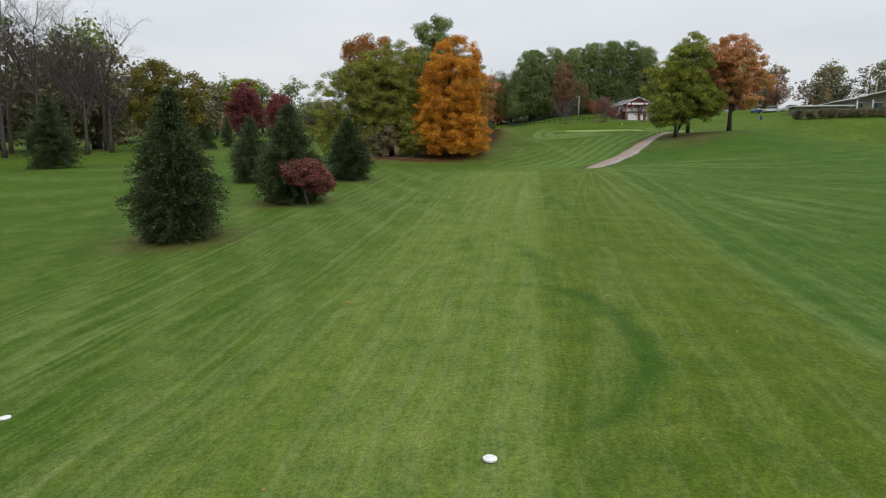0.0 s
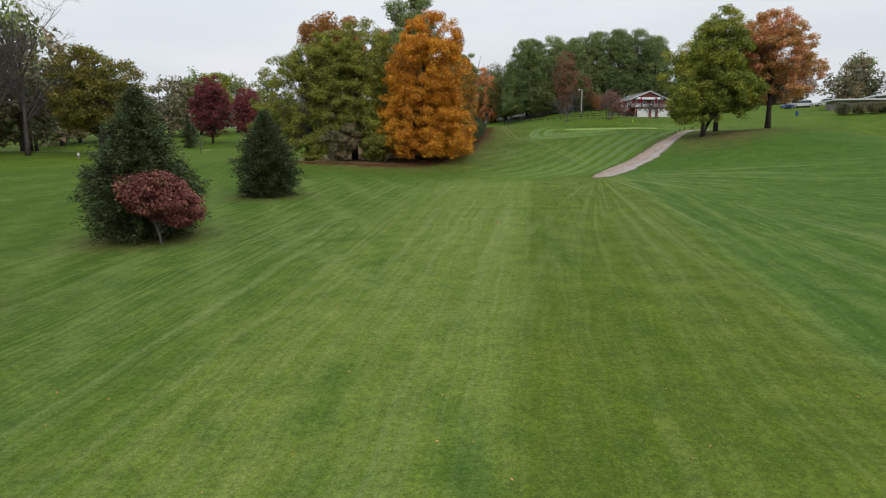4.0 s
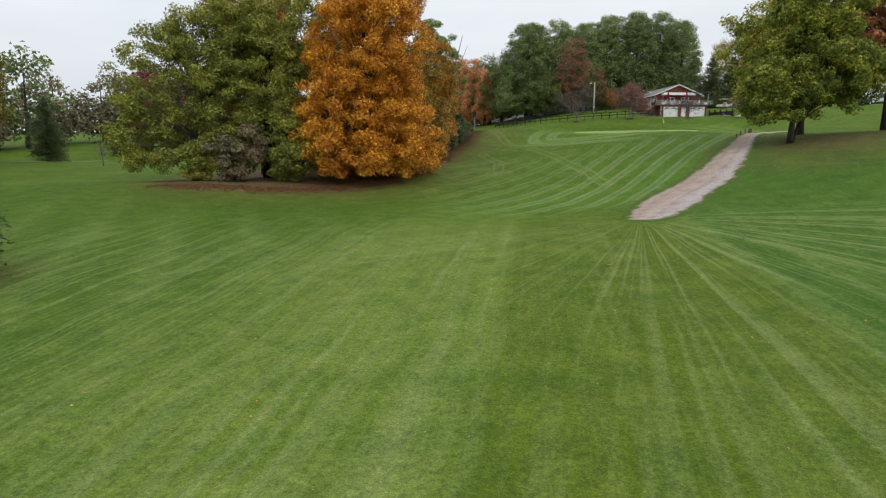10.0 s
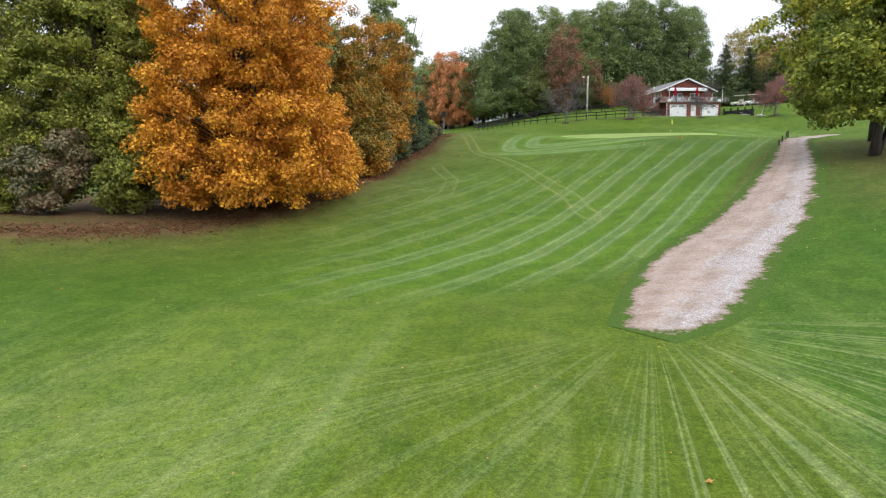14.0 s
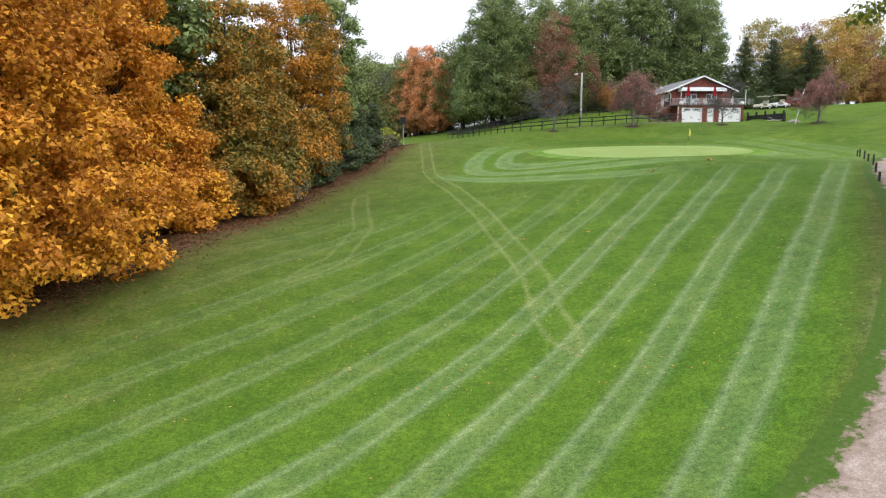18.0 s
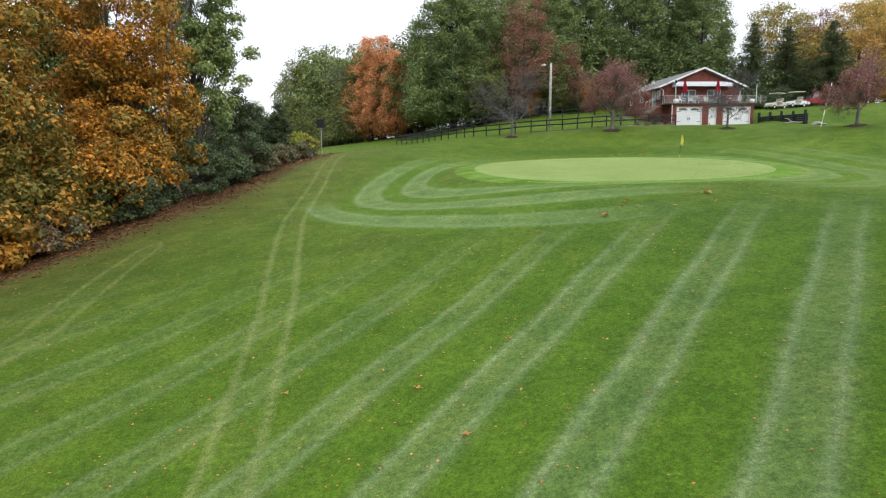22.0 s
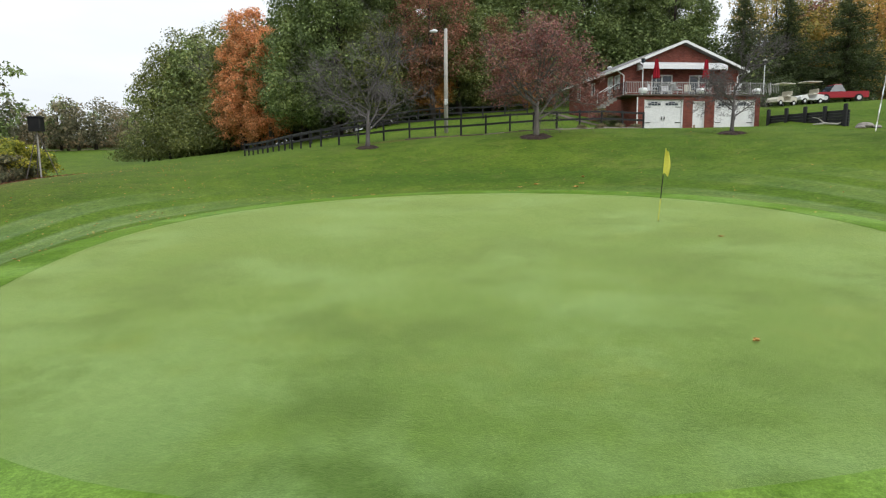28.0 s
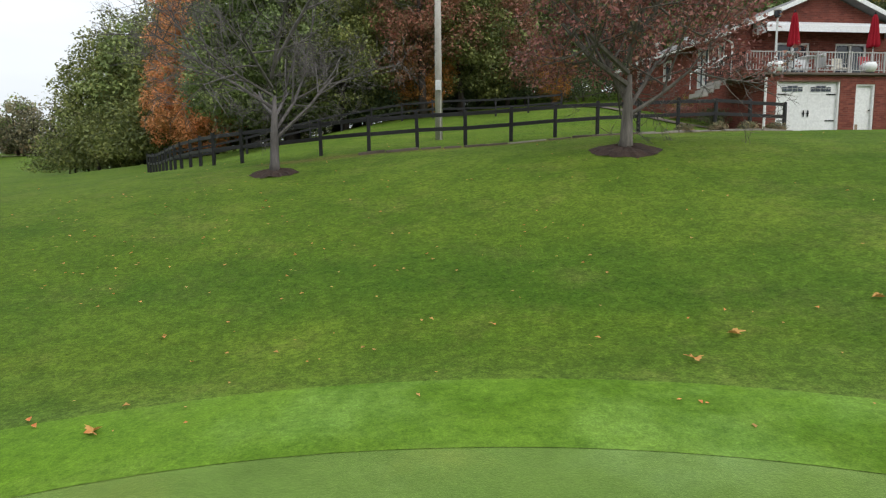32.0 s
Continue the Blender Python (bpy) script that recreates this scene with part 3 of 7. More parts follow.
def polyline_distance(x, y, line):
    best = np.full(x.shape, 1e9)
    for (ax, ay), (bx, by) in zip(line[:-1], line[1:]):
        dx, dy = bx - ax, by - ay
        t = np.clip(((x - ax) * dx + (y - ay) * dy) / (dx * dx + dy * dy), 0, 1)
        best = np.minimum(best, np.hypot(x - ax - t * dx, y - ay - t * dy))
    return best


def ridge(v, centre, width):
    return np.exp(-(((v - centre) / width) ** 2))


def mowing(x, y):
    """How the mowing lies, layer by layer: tracks, bands, lanes, drives, ruts and the fairway's strips."""
    light, deep, soil = np.zeros(x.shape), np.zeros(x.shape), np.zeros(x.shape)
    rx, ry = x - FORK[0], y - FORK[1]
    r = np.hypot(rx, ry)
    # hill: pairs of pale wheel tracks running aslant up to the green
    lane = x - 0.7 * (y - 105.0) + 0.25 * np.sin(y * 0.16)
    ring = np.hypot(x - 35.2, (y - 139.5) / 1.03)
    verge = x - np.interp(y, [84, 91, 99, 111, 122, 126], [20, 22.2, 29.5, 37.6, 44.2, 47.5])
    hill = step(y - 0.25 * (x - 20), 89, 96) * step(ring, 14.6, 18.2) * step(y, 126, 117) * step(x, 4, 13) * step(verge, -0.2, -2.0)
    strong = 0.48 + 0.52 * step(lane, 13, 24)
    # tracks of a cart over the hill
    track = [(23.4, 100.0), (22.7, 105.8), (22.8, 109.5), (22.4, 112.8), (21.2, 120.0), (20.3, 124.0), (18.6, 132.0), (17.6, 139.0), (16.8, 150.0), (16.2, 161.0)]
    ruts = polyline_distance(x, y, track) + step(y, 104.5, 100.5)
    track = [(11.5, 107.0), (14.2, 113.5), (14.7, 118.7), (13.6, 125.0), (12.9, 131.5)]
    ruts = np.clip(np.minimum(ruts, polyline_distance(x, y, track) + step(y, 112, 108) + step(y, 128, 131)), 0, 1)
    # rings round the green, the outer ones on the near side alone
    inner, middle, outer = step(ring, 9.8, 10.0) * step(ring, 12.4, 12.3), step(ring, 12.3, 12.4) * step(ring, 15.1, 15.0), step(ring, 15.0, 15.1) * step(ring, 17.7, 17.6)
    near = step(y, 152, 144)
    reach = near * (inner * (0.65 + 0.35 * step(x, 44, 37)) + middle * (0.5 + 0.5 * step(x, 38, 30)) * step(np.abs(x - 37), 0, 4) + outer * (0.4 + 0.6 * step(x, 36, 28)) * np.maximum(step(y, 139, 133) * step(x, 36, 30), step(x, 40, 46)))
    light += 0.55 * step(ring, 8.8, 9.6) * step(ring, 11.7, 10.6) * step(x, 38, 42.5) * near
    # fairway: strips of one mower pass each, and cart tracks fanning down from the trail's end
    low = step(y, 90, 84)
    fan = np.degrees(np.arctan2(rx, -ry))
    wob = fan + 0.8 * np.sin(r * 0.08)
    fan_mask = low * step(np.abs(fan), 80, 62) * (0.30 + 0.4 * step(r, 60, 20) + 0.9 * step(r, 24, 10)) * step(r, 1.0, 4.0) * (0.5 + 0.5 * step(fan, -25, -8))
    seam = x - (0.8 + 0.148 * y) + 0.12 * np.sin(y * 0.9) * np.sin(y * 0.37)
    fair = step(y, 92, 80)
    zone = np.stack([0.78 * fair * step(seam, 0.35, -0.35) * step(seam, -15, -4), 0.66 * fair * step(seam, -0.35, 0.35) * step(seam, 9.6, 8.6),
                     0.8 * step(y, 104, 90) * step(seam, -6, -13), 0.85 * step(y, 112, 96) * step(seam, 8.6, 9.6) * step(x, 60, 45)], -1)
    drive = np.stack([seam, wob, step(y, 92, 76) * step(np.abs(seam + 2), 34, 14) * (0.45 + 0.55 * step(seam, 0.3, -0.3)), fan_mask], -1)
    light += 0.38 * fair * ridge(seam, 9.3, 0.25) + 0.28 * fair * ridge(seam, 11.6, 0.22)
    deep += 0.2 * fair * ridge(seam, 10.3, 0.5) * step(y, 12, 20)
    aslant = np.mod((x * 0.55 + y * 0.2) * 0.42, 1.0)
    light += 0.22 * step(y, 96, 80) * step(seam, -6, -14) * ridge(aslant, 0.5, 0.2)
    # a deep green arc of richer grass
    arc = [(-4.7, 22.0), (-2.3, 23.6), (0.4, 24.5), (3.2, 24.6), (4.6, 23.8), (5.6, 22.2), (6.0, 20.1), (6.1, 17.7), (5.8, 15.8), (5.3, 14.6), (4.4, 13.3), (3.4, 12.4), (2.2, 11.8)]
    broad = 0.16 + 0.32 * step(x, 3.0, 5.5) * step(y, 26, 20)
    deep += (0.30 + 0.5 * step(x, 2, 5)) * np.exp(-((polyline_distance(x, y, arc) / broad) ** 2))
    light += 0.5 * np.exp(-((np.abs(polyline_distance(x, y, [(-1.7, 55.5), (-2.3, 53.0), (-1.9, 50.0), (-0.7, 46.4), (1.9, 42.1), (4.2, 38.4)]) - 0.35) / 0.16) ** 2))
    for cx, cy, sx, sy, a in ((1.2, 47, 0.35, 3.2, 0.5), (9.4, 49, 0.4, 4.5, 0.6), (4.4, 29, 0.5, 3.0, 0.6), (1.5, 33, 0.4, 2.2, 0.5), (8.6, 62, 2.6, 0.5, 0.4), (-1.0, 52.5, 3.0, 0.5, 0.5)):
        deep += a * np.exp(-(((x - cx) / sx) ** 2) - ((y - cy) / sy) ** 2)
    # darker green before the green, on the slope behind it and on the hill's left
    deep += 0.34 * np.exp(-(((x - 36) / 8) ** 2) - ((y - 121.5) / 3.2) ** 2)
    deep += 0.30 * step(ring, 12.2, 13.0) * step(ring, 15.5, 14.5) * step(y, 147, 151) * step(x, 26, 31)
    deep += 0.22 * np.exp(-(((x - 14) / 6) ** 2) - ((y - 116) / 11) ** 2)
    # litter and thin grass at the wood's edge, worn grass about the trail and under the path trees
    inside = polyline_distance(x, y, WOOD_EDGE)
    soil += (0.85 * ridge(inside, 0.0, 2.2) + 0.40 * ridge(inside, 0.0, 7.5)) * step(x, -20, -10)
    behind = step(y, 101, 106) * step(x - np.interp(y, [102, 107, 114, 122, 132, 144, 163], [-2, 2.8, 5.4, 6.3, 8, 10.8, 12.5]), 0.5, -2.5) * step(x, -26, -16) * step(y, 172, 160)
    soil += 0.95 * behind
    soil += 0.6 * ridge(polyline_distance(x, y, FENCE_FOOT), 0.0, 0.45)
    soil += 0.34 * ridge(verge, -0.6, 0.7) * step(y, 92, 97) * step(y, 128, 122)
    for cx, cy, rr, a in ((40.0, 103.2, 6.0, 0.42), (48.8, 106.0, 5.0, 0.34), (36.5, 95.5, 5.5, 0.30), (43.0, 99.0, 6.0, 0.26), (44.0, 112.0, 4.5, 0.3), (-17.4, 40.3, 4.2, 0.55), (-13.6, 55.6, 3.6, 0.55), (-10.7, 71.2, 3.5, 0.4), (68, 88, 6, 0.3)):
        soil += a * np.exp(-((np.hypot(x - cx, y - cy) / rr) ** 4))
    return np.clip(light, 0, 1), np.clip(deep, 0, 1), np.clip(soil, 0, 1), np.stack([lane, ring, hill * strong, reach], -1), drive, ruts, zone


def stations(lo, hi, fine, far_lo, far_hi):
    """Even steps in the middle, widening steps out to the horizon."""
    mid = np.arange(lo, hi + 1e-6, fine)

    def out(start, stop, sign):
        got, s, x = [], fine * 1.5, start
        while (stop - x) * sign > 0:
            x += s * sign
            s = min(s * 1.13, 160)
            got.append(x)
        return got

    return np.array(sorted(out(lo, far_lo, -1)) + list(mid) + out(hi, far_hi, 1))


def build_ground():
    xs, ys = stations(-14, 52, 0.34, -1500, 1500), stations(6, 167, 0.34, -900, 2200)
    gx, gy = np.meshgrid(xs, ys)
    v = np.stack([gx, gy, land(gx, gy)], -1).reshape(-1, 3)
    nx, ny = len(xs), len(ys)
    i = (np.arange(ny - 1)[:, None] * nx + np.arange(nx - 1)[None]).ravel()
    me = mesh_of("ground", v, np.stack([i, i + 1, i + nx + 1, i + nx], -1))
    me.polygons.foreach_set("use_smooth", np.ones(len(me.polygons), bool))
    me.materials.append(GRASS)
    light, deep, soil, lanes, drive, ruts, zone = mowing(v[:, 0], v[:, 1])
    layer = me.color_attributes.new("mow", "FLOAT_COLOR", "POINT")
    layer.data.foreach_set("color", np.stack([light, deep, soil, np.ones(len(v))], -1).astype(np.float32).ravel())
    sweep = me.color_attributes.new("sweep", "FLOAT_COLOR", "POINT")
    sweep.data.foreach_set("color", lanes.astype(np.float32).ravel())
    me.attributes.new("ruts", "FLOAT", "POINT").data.foreach_set("value", ruts.astype(np.float32))
    worn = me.color_attributes.new("drive", "FLOAT_COLOR", "POINT")
    worn.data.foreach_set("color", drive.astype(np.float32).ravel())
    strips = me.color_attributes.new("zone", "FLOAT_COLOR", "POINT")
    strips.data.foreach_set("color", zone.astype(np.float32).ravel())
    return tagged(new("ground", me), "mown green fairway grass with pale mowing tracks", "grass", kind="structure")


build_ground()


def draped(name, rings, material, label, category, lift):
    """A patch laid over the land: rings of places, each as long as the next, from the middle out."""
    geo, n = Geo(), len(rings[0])
    v = np.array([(x, y, 0) for ring in rings for x, y in ring], float)
    v[:, 2] = land(v[:, 0], v[:, 1]) + np.repeat(lift, n)
    q = [(a * n + i, a * n + (i + 1) % n, (a + 1) * n + (i + 1) % n, (a + 1) * n + i) for a in range(len(rings) - 1) for i in range(n)]
    me = geo.add(v, q).mesh(name)
    return tagged(part(name, me, material, smooth=True), label, category, kind="structure")


def oval(scale, wobble=0.0, n=120):
    w = np.linspace(0, 2 * np.pi, n, endpoint=False)
    k = scale * (1 + wobble * np.sin(3 * w + 1) + wobble * 0.6 * np.sin(5 * w)) * (np.abs(np.cos(w)) ** 2.2 + np.abs(np.sin(w)) ** 2.2) ** (-1 / 2.2)
    return [(GREEN_C[0] + GREEN_R[0] * f * math.cos(a), GREEN_C[1] + GREEN_R[1] * f * math.sin(a)) for a, f in zip(w, k)]


draped("putting_green", [oval(s, 0.012) for s in np.linspace(0.0005, 1.006, 24)], GREEN, "close-mown pale green putting surface", "putting green", np.r_[np.full(23, 0.02), 0.014])
draped("collar", [oval(s, 0.012) for s in (1.001, 1.02, 1.07, 1.12, 1.15)], COLLAR, "bright green grass collar round the putting surface", "grass", np.array([0.020, 0.022, 0.022, 0.018, 0.004]))


def build_trail():
    """The gravel track: bare earth on one side, crushed stone on the other, grass creeping in at the verges."""
    edges = []
    for line in (TRAIL_LEFT, TRAIL_RIGHT):
        line = np.array(line)
        seg = np.r_[0, np.cumsum(np.hypot(*np.diff(line, axis=0).T))]
        s = np.linspace(0, seg[-1], 190)
        edges.append(np.stack([spline_weights(seg, s) @ line[:, 0], spline_weights(seg, s) @ line[:, 1]], -1))
    lft, rgt = edges
    wide = np.maximum(np.linalg.norm(rgt - lft, axis=1), 0.6)[:, None]
    across = np.linspace(-0.9, 0.9, 27)
    inset = np.where(np.abs(across) < 0.62, across / 0.62 * 0.5, np.sign(across) * 0.5)[None]
    margin = (np.sign(across) * np.maximum(np.abs(across) - 0.62, 0) / 0.28 * 0.9)[None]
    off = inset * wide + margin
    mid, way = (lft + rgt) / 2, (rgt - lft) / wide
    pts = mid[:, None] + way[:, None] * off[..., None]
    depth = wide / 2 - np.abs(off)
    foot = np.linspace(0, 1, 190)[:, None]
    depth = np.minimum(depth, foot * 60.0 - 0.4)
    z = land(pts[..., 0], pts[..., 1]) + np.interp(depth, [-0.9, -0.6, 0.0, 0.5], [-0.05, 0.012, 0.024, 0.034])
    v = np.concatenate([pts, z[..., None]], -1).reshape(-1, 3)
    n = len(across)
    i = (np.arange(189)[:, None] * n + np.arange(n - 1)[None]).ravel()
    me = mesh_of("gravel_path", v, np.stack([i, i + 1, i + n + 1, i + n], -1))
    me.attributes.new("depth", "FLOAT", "POINT").data.foreach_set("value", depth.ravel().astype(np.float32))
    me.attributes.new("side", "FLOAT", "POINT").data.foreach_set("value", (off / wide + 0.5).ravel().astype(np.float32))
    tagged(part("gravel_path", me, GRAVEL, smooth=True), "worn pinkish gravel cart path with ragged edges", "path", kind="structure")


build_trail()


# ---- trees ----
def leaf_cloud(rng, centres, spread, count, size, flat=0.6):
    """count small pointed leaf blades, layered round the bough ends and turned mostly to the sky."""
    c = centres[rng.integers(0, len(centres), count)]
    off = rng.normal(size=(count, 3))
    off /= np.linalg.norm(off, axis=1, keepdims=True)
    nrm = off * [0.7, 0.7, 0.6] + rng.normal(size=(count, 3)) * 0.45 + [0, 0, 0.38]
    off *= (rng.random(count) ** 0.42 * spread)[:, None]
    p = c + off * np.array([1, 1, flat])
    p[:, 2] -= 0.07 * np.hypot(off[:, 0], off[:, 1])
    nrm /= np.linalg.norm(nrm, axis=1, keepdims=True) + 1e-9
    a = np.cross(nrm, rng.normal(size=(count, 3)))
    a /= np.linalg.norm(a, axis=1, keepdims=True) + 1e-9
    b = np.cross(nrm, a)
    k = size * (0.6 + 0.8 * rng.random(count))[:, None]
    a, b = a * k, b * k * 0.72
    v = np.stack([p - a * 1.1, p + a * 0.55 + b, p + a * 0.55 - b], 1)
    return v.reshape(-1, 3), np.arange(count * 3).reshape(-1, 3)


def crown_points(rng, lobes, number, hollow=0.45):
    """Bough ends inside a crown made of several lobes (x, y, z, rx, ry, rz)."""
    lobes = np.array(lobes, float)
    vol = lobes[:, 3] * lobes[:, 4] * lobes[:, 5]
    pick = rng.choice(len(lobes), number, p=vol ** 0.75 / (vol ** 0.75).sum())
    d = rng.normal(size=(number, 3))
    d /= np.linalg.norm(d, axis=1, keepdims=True)
    r = hollow + (1 - hollow) * rng.random(number) ** 0.6
    return lobes[pick, :3] + d * r[:, None] * lobes[pick, 3:]


def bend(rng, a, b, n=5, sag=0.12):
    """A limb's line from a to b, rising first and wandering a little."""
    a, b = np.asarray(a, float), np.asarray(b, float)
    t = np.linspace(0, 1, n)[:, None]
    far = np.linalg.norm(b - a)
    lift = np.array([0, 0, 1.0]) * far * sag
    w = rng.normal(size=(n, 3)) * far * 0.03
    w[0] = w[-1] = 0
    return a + (b - a) * t + lift * 4 * t * (1 - t) * 0.5 + w


def broadleaf(at, label, lobes, leaves, leaf, count, material, bark, trunk=0.35, fork=0.25, boughs=90, clump=1.1, seed=1, category="tree", group="", stems=1, name="tree", hollow=0.45, flat=0.65, limb_every=1, sides=4):
    """A broad-leaved tree: tapered trunk, limbs out to the bough ends, and a crown of separate leaves."""
    rng = np.random.default_rng(seed)
    lobes = np.array(lobes, float)
    top = (lobes[:, 2] + lobes[:, 5]).max()
    root = thing(name, pose(at[0], at[1], gz(*at) - 0.05, 0, 0, 0), label, category, group)
    ends = crown_points(rng, lobes, boughs, hollow)
    ends[:, 2] = np.maximum(ends[:, 2], min(0.5, top * 0.3))
    wood, arms = Geo(), Geo()
    for s in range(stems):
        lean = rng.normal(size=2) * (0.2 if stems == 1 else 0.6 + 0.3 * s)
        line = np.array([(0.12 * s, 0.1 * s, 0), (lean[0] * 0.2 + 0.15 * s, lean[1] * 0.2, top * fork * 0.5), (lean[0] * 0.7, lean[1] * 0.7, top * fork), (lean[0] * 1.5, lean[1] * 1.5, top * 0.6), (lean[0] * 2, lean[1] * 2, top * 0.88)])
        wood.tube(line, np.array([1.35, 1.0, 0.82, 0.4, 0.06]) * trunk / (1 if stems == 1 else 1.35), 9)
        mine = ends[s::stems]
        for k in range(0, len(mine), limb_every):
            e = mine[k]
            h = np.clip(e[2] * rng.uniform(0.35, 0.75), top * fork * 0.6, top * 0.8)
            base = np.array([np.interp(h, line[:, 2], line[:, 0]), np.interp(h, line[:, 2], line[:, 1]), h])
            size = trunk * 0.10 * (1.2 - 0.8 * h / top) * rng.uniform(0.7, 1.7)
            arms.tube(bend(rng, base, e, sides + 1), np.linspace(size, 0.012, sides + 1), sides, False)
    part("trunk", wood, bark, root, smooth=True)
    part("branching", arms, bark, root, smooth=True)
    if count:
        v, q = leaf_cloud(rng, ends, clump * 1.05, int(count * 2.0), leaf * 0.75, flat)
        v[:, 2] = np.maximum(v[:, 2], min(0.15, top * 0.2))
        part("crown", mesh_of("crown", v, (), q), material, root)
    return root


def spruce(at, label, height, radius, seed, category="tree", group="", rounds=44, material=None, skirt=0.28, dense=1.0, name="spruce_tree"):
    """A spruce: whorls of drooping boughs set with needle sprays."""
    rng = np.random.default_rng(seed)
    root = thing(name, pose(at[0], at[1], gz(*at) - 0.05), label, category, group)
    wood = Geo().tube([(0, 0, 0), (0.03, 0.02, height * 0.5), (0, 0, height * 0.97)], [radius * 0.085, radius * 0.05, 0.02], 8)
    P, D = [], []
    for level in range(rounds):
        f = (level + rng.random() * 0.6) / rounds
        h = height * (0.02 + 0.97 * f)
        reach = radius * 0.84 * np.interp(f, [0, 0.06, skirt, 0.42, 0.55, 0.68, 0.82, 0.93, 1], [0.62, 0.84, 1.0, 0.93, 0.72, 0.53, 0.34, 0.17, 0.03]) * (0.93 + 0.09 * math.sin(level * 1.7))
        for k in range(int((13 - 6 * f) * dense)):
            a = rng.random() * 2 * math.pi
            far = reach * rng.uniform(0.66, 1.14) * (1 + 0.08 * math.sin(3 * a + 5 * f))
            n = max(3, int(far * 5.5 * dense))
            t = (np.arange(n) + rng.random(n)) / n
            z = h + far * (0.30 * t - 0.42 * t * t * (1.1 - f)) + rng.normal(size=n) * 0.04
            P.append(np.stack([np.cos(a) * far * t, np.sin(a) * far * t, np.maximum(z, 0.12)], -1))
            D.append(np.repeat([[math.cos(a), math.sin(a), 0.12]], n, 0))
            if k % 3 == 0 and far > 0.5:
                wood.tube([(0, 0, h), (math.cos(a) * far * 0.5, math.sin(a) * far * 0.5, h + far * 0.05), (math.cos(a) * far * 0.95, math.sin(a) * far * 0.95, h - far * 0.2)], [0.035, 0.022, 0.006], 3, False)
    P, D = np.concatenate(P), np.concatenate(D)
    V = []
    for spin in range(9):
        n = len(P)
        d = D + rng.normal(size=(n, 3)) * 0.45
        d /= np.linalg.norm(d, axis=1, keepdims=True)
        s = np.cross(d, rng.normal(size=(n, 3)))
        s /= np.linalg.norm(s, axis=1, keepdims=True)
        ln = (0.11 + 0.13 * rng.random(n))[:, None] * (0.55 + 0.45 * radius / 3)
        p = P + rng.normal(size=(n, 3)) * 0.13
        V.append(np.stack([p, p + d * ln * 0.45 + s * ln * 0.3, p + d * ln - [0, 0, 0.03]], 1).reshape(-1, 3))
    v = np.concatenate(V)
    part("trunk", wood, BARK_DARK, root, smooth=True)
    part("foliage", mesh_of("foliage", v, (), np.arange(len(v)).reshape(-1, 3)), material or SPRUCE, root)
    return root


def bare_tree(at, label, height, spread, seed, trunk=0.2, bark=None, order=5, fork=0.22, category="tree", group="", kids=3, leaves=None, leaf_count=0, leaf=0.07, name="tree", squat=1.0, clear=0.0):
    """A leafless tree: limbs that divide again and again down to twigs."""
    rng = np.random.default_rng(seed)
    root = thing(name, pose(at[0], at[1], gz(*at) - 0.05), label, category, group)
    wood, arms, tips = Geo(), Geo(), []
    stem = height * fork
    wood.tube([(0, 0, 0), (0.03, 0, stem * 0.35), (0.05, 0.02, stem), (0.1, 0.05, height * (fork + 0.16))], [trunk * 1.4, trunk, trunk * 0.85, trunk * 0.35], 9)

    def grow(p, d, length, radius, level):
        d = d / np.linalg.norm(d)
        side = rng.normal(size=3) * 0.18
        mid = p + d * length * 0.5 + side * length * 0.25
        d2 = d + side + np.array([0, 0, 0.10 * squat - 0.03 * level])
        end = mid + d2 / np.linalg.norm(d2) * length * 0.5
        if level < 3:
            arms.tube([p, mid, end], [radius, radius * 0.8, radius * 0.55], 5 if level < 2 else 3, False)
        else:
            arms.tube([p, end], [radius, radius * 0.5], 3, False)
        if level >= 2:
            tips.append(end)
            tips.append(mid)
        if level < order:
            for k in range(kids + (1 if level < 2 else 0)):
                t = rng.uniform(0.35, 1.0)
                q = p + (mid - p) * min(1, t * 2) if t < 0.5 else mid + (end - mid) * (t * 2 - 1)
                nd = d2 / np.linalg.norm(d2) + rng.normal(size=3) * 0.62
                nd[2] += 0.05 * squat
                grow(q, nd, length * rng.uniform(0.52, 0.78), max(radius * rng.uniform(0.42, 0.6), 0.006), level + 1)

    n = 9
    for k in range(n):
        a = 2 * math.pi * (k + rng.random() * 0.6) / n
        h = stem * rng.uniform(0.85, 1.0) + (height * 0.3 * k / n)
        up = rng.uniform(0.35, 1.25) * squat if k < n - 2 else 2.2
        grow(np.array([0.05, 0.02, h]), np.array([math.cos(a) * spread / height * 2, math.sin(a) * spread / height * 2, up]), (height - stem) * rng.uniform(0.36, 0.48) if up > 1 else spread * rng.uniform(0.42, 0.56), trunk * rng.uniform(0.32, 0.48), 0)
    part("trunk", wood, bark or BARK_GREY, root, smooth=True)
    part("branching", arms, bark or BARK_GREY, root)
    if leaf_count:
        tips = np.array(tips)
        v, q = leaf_cloud(rng, tips[tips[:, 2] > clear], 0.35, leaf_count, leaf, 0.8)
        part("crown", mesh_of("crown", v, (), q), leaves, root)
    return root


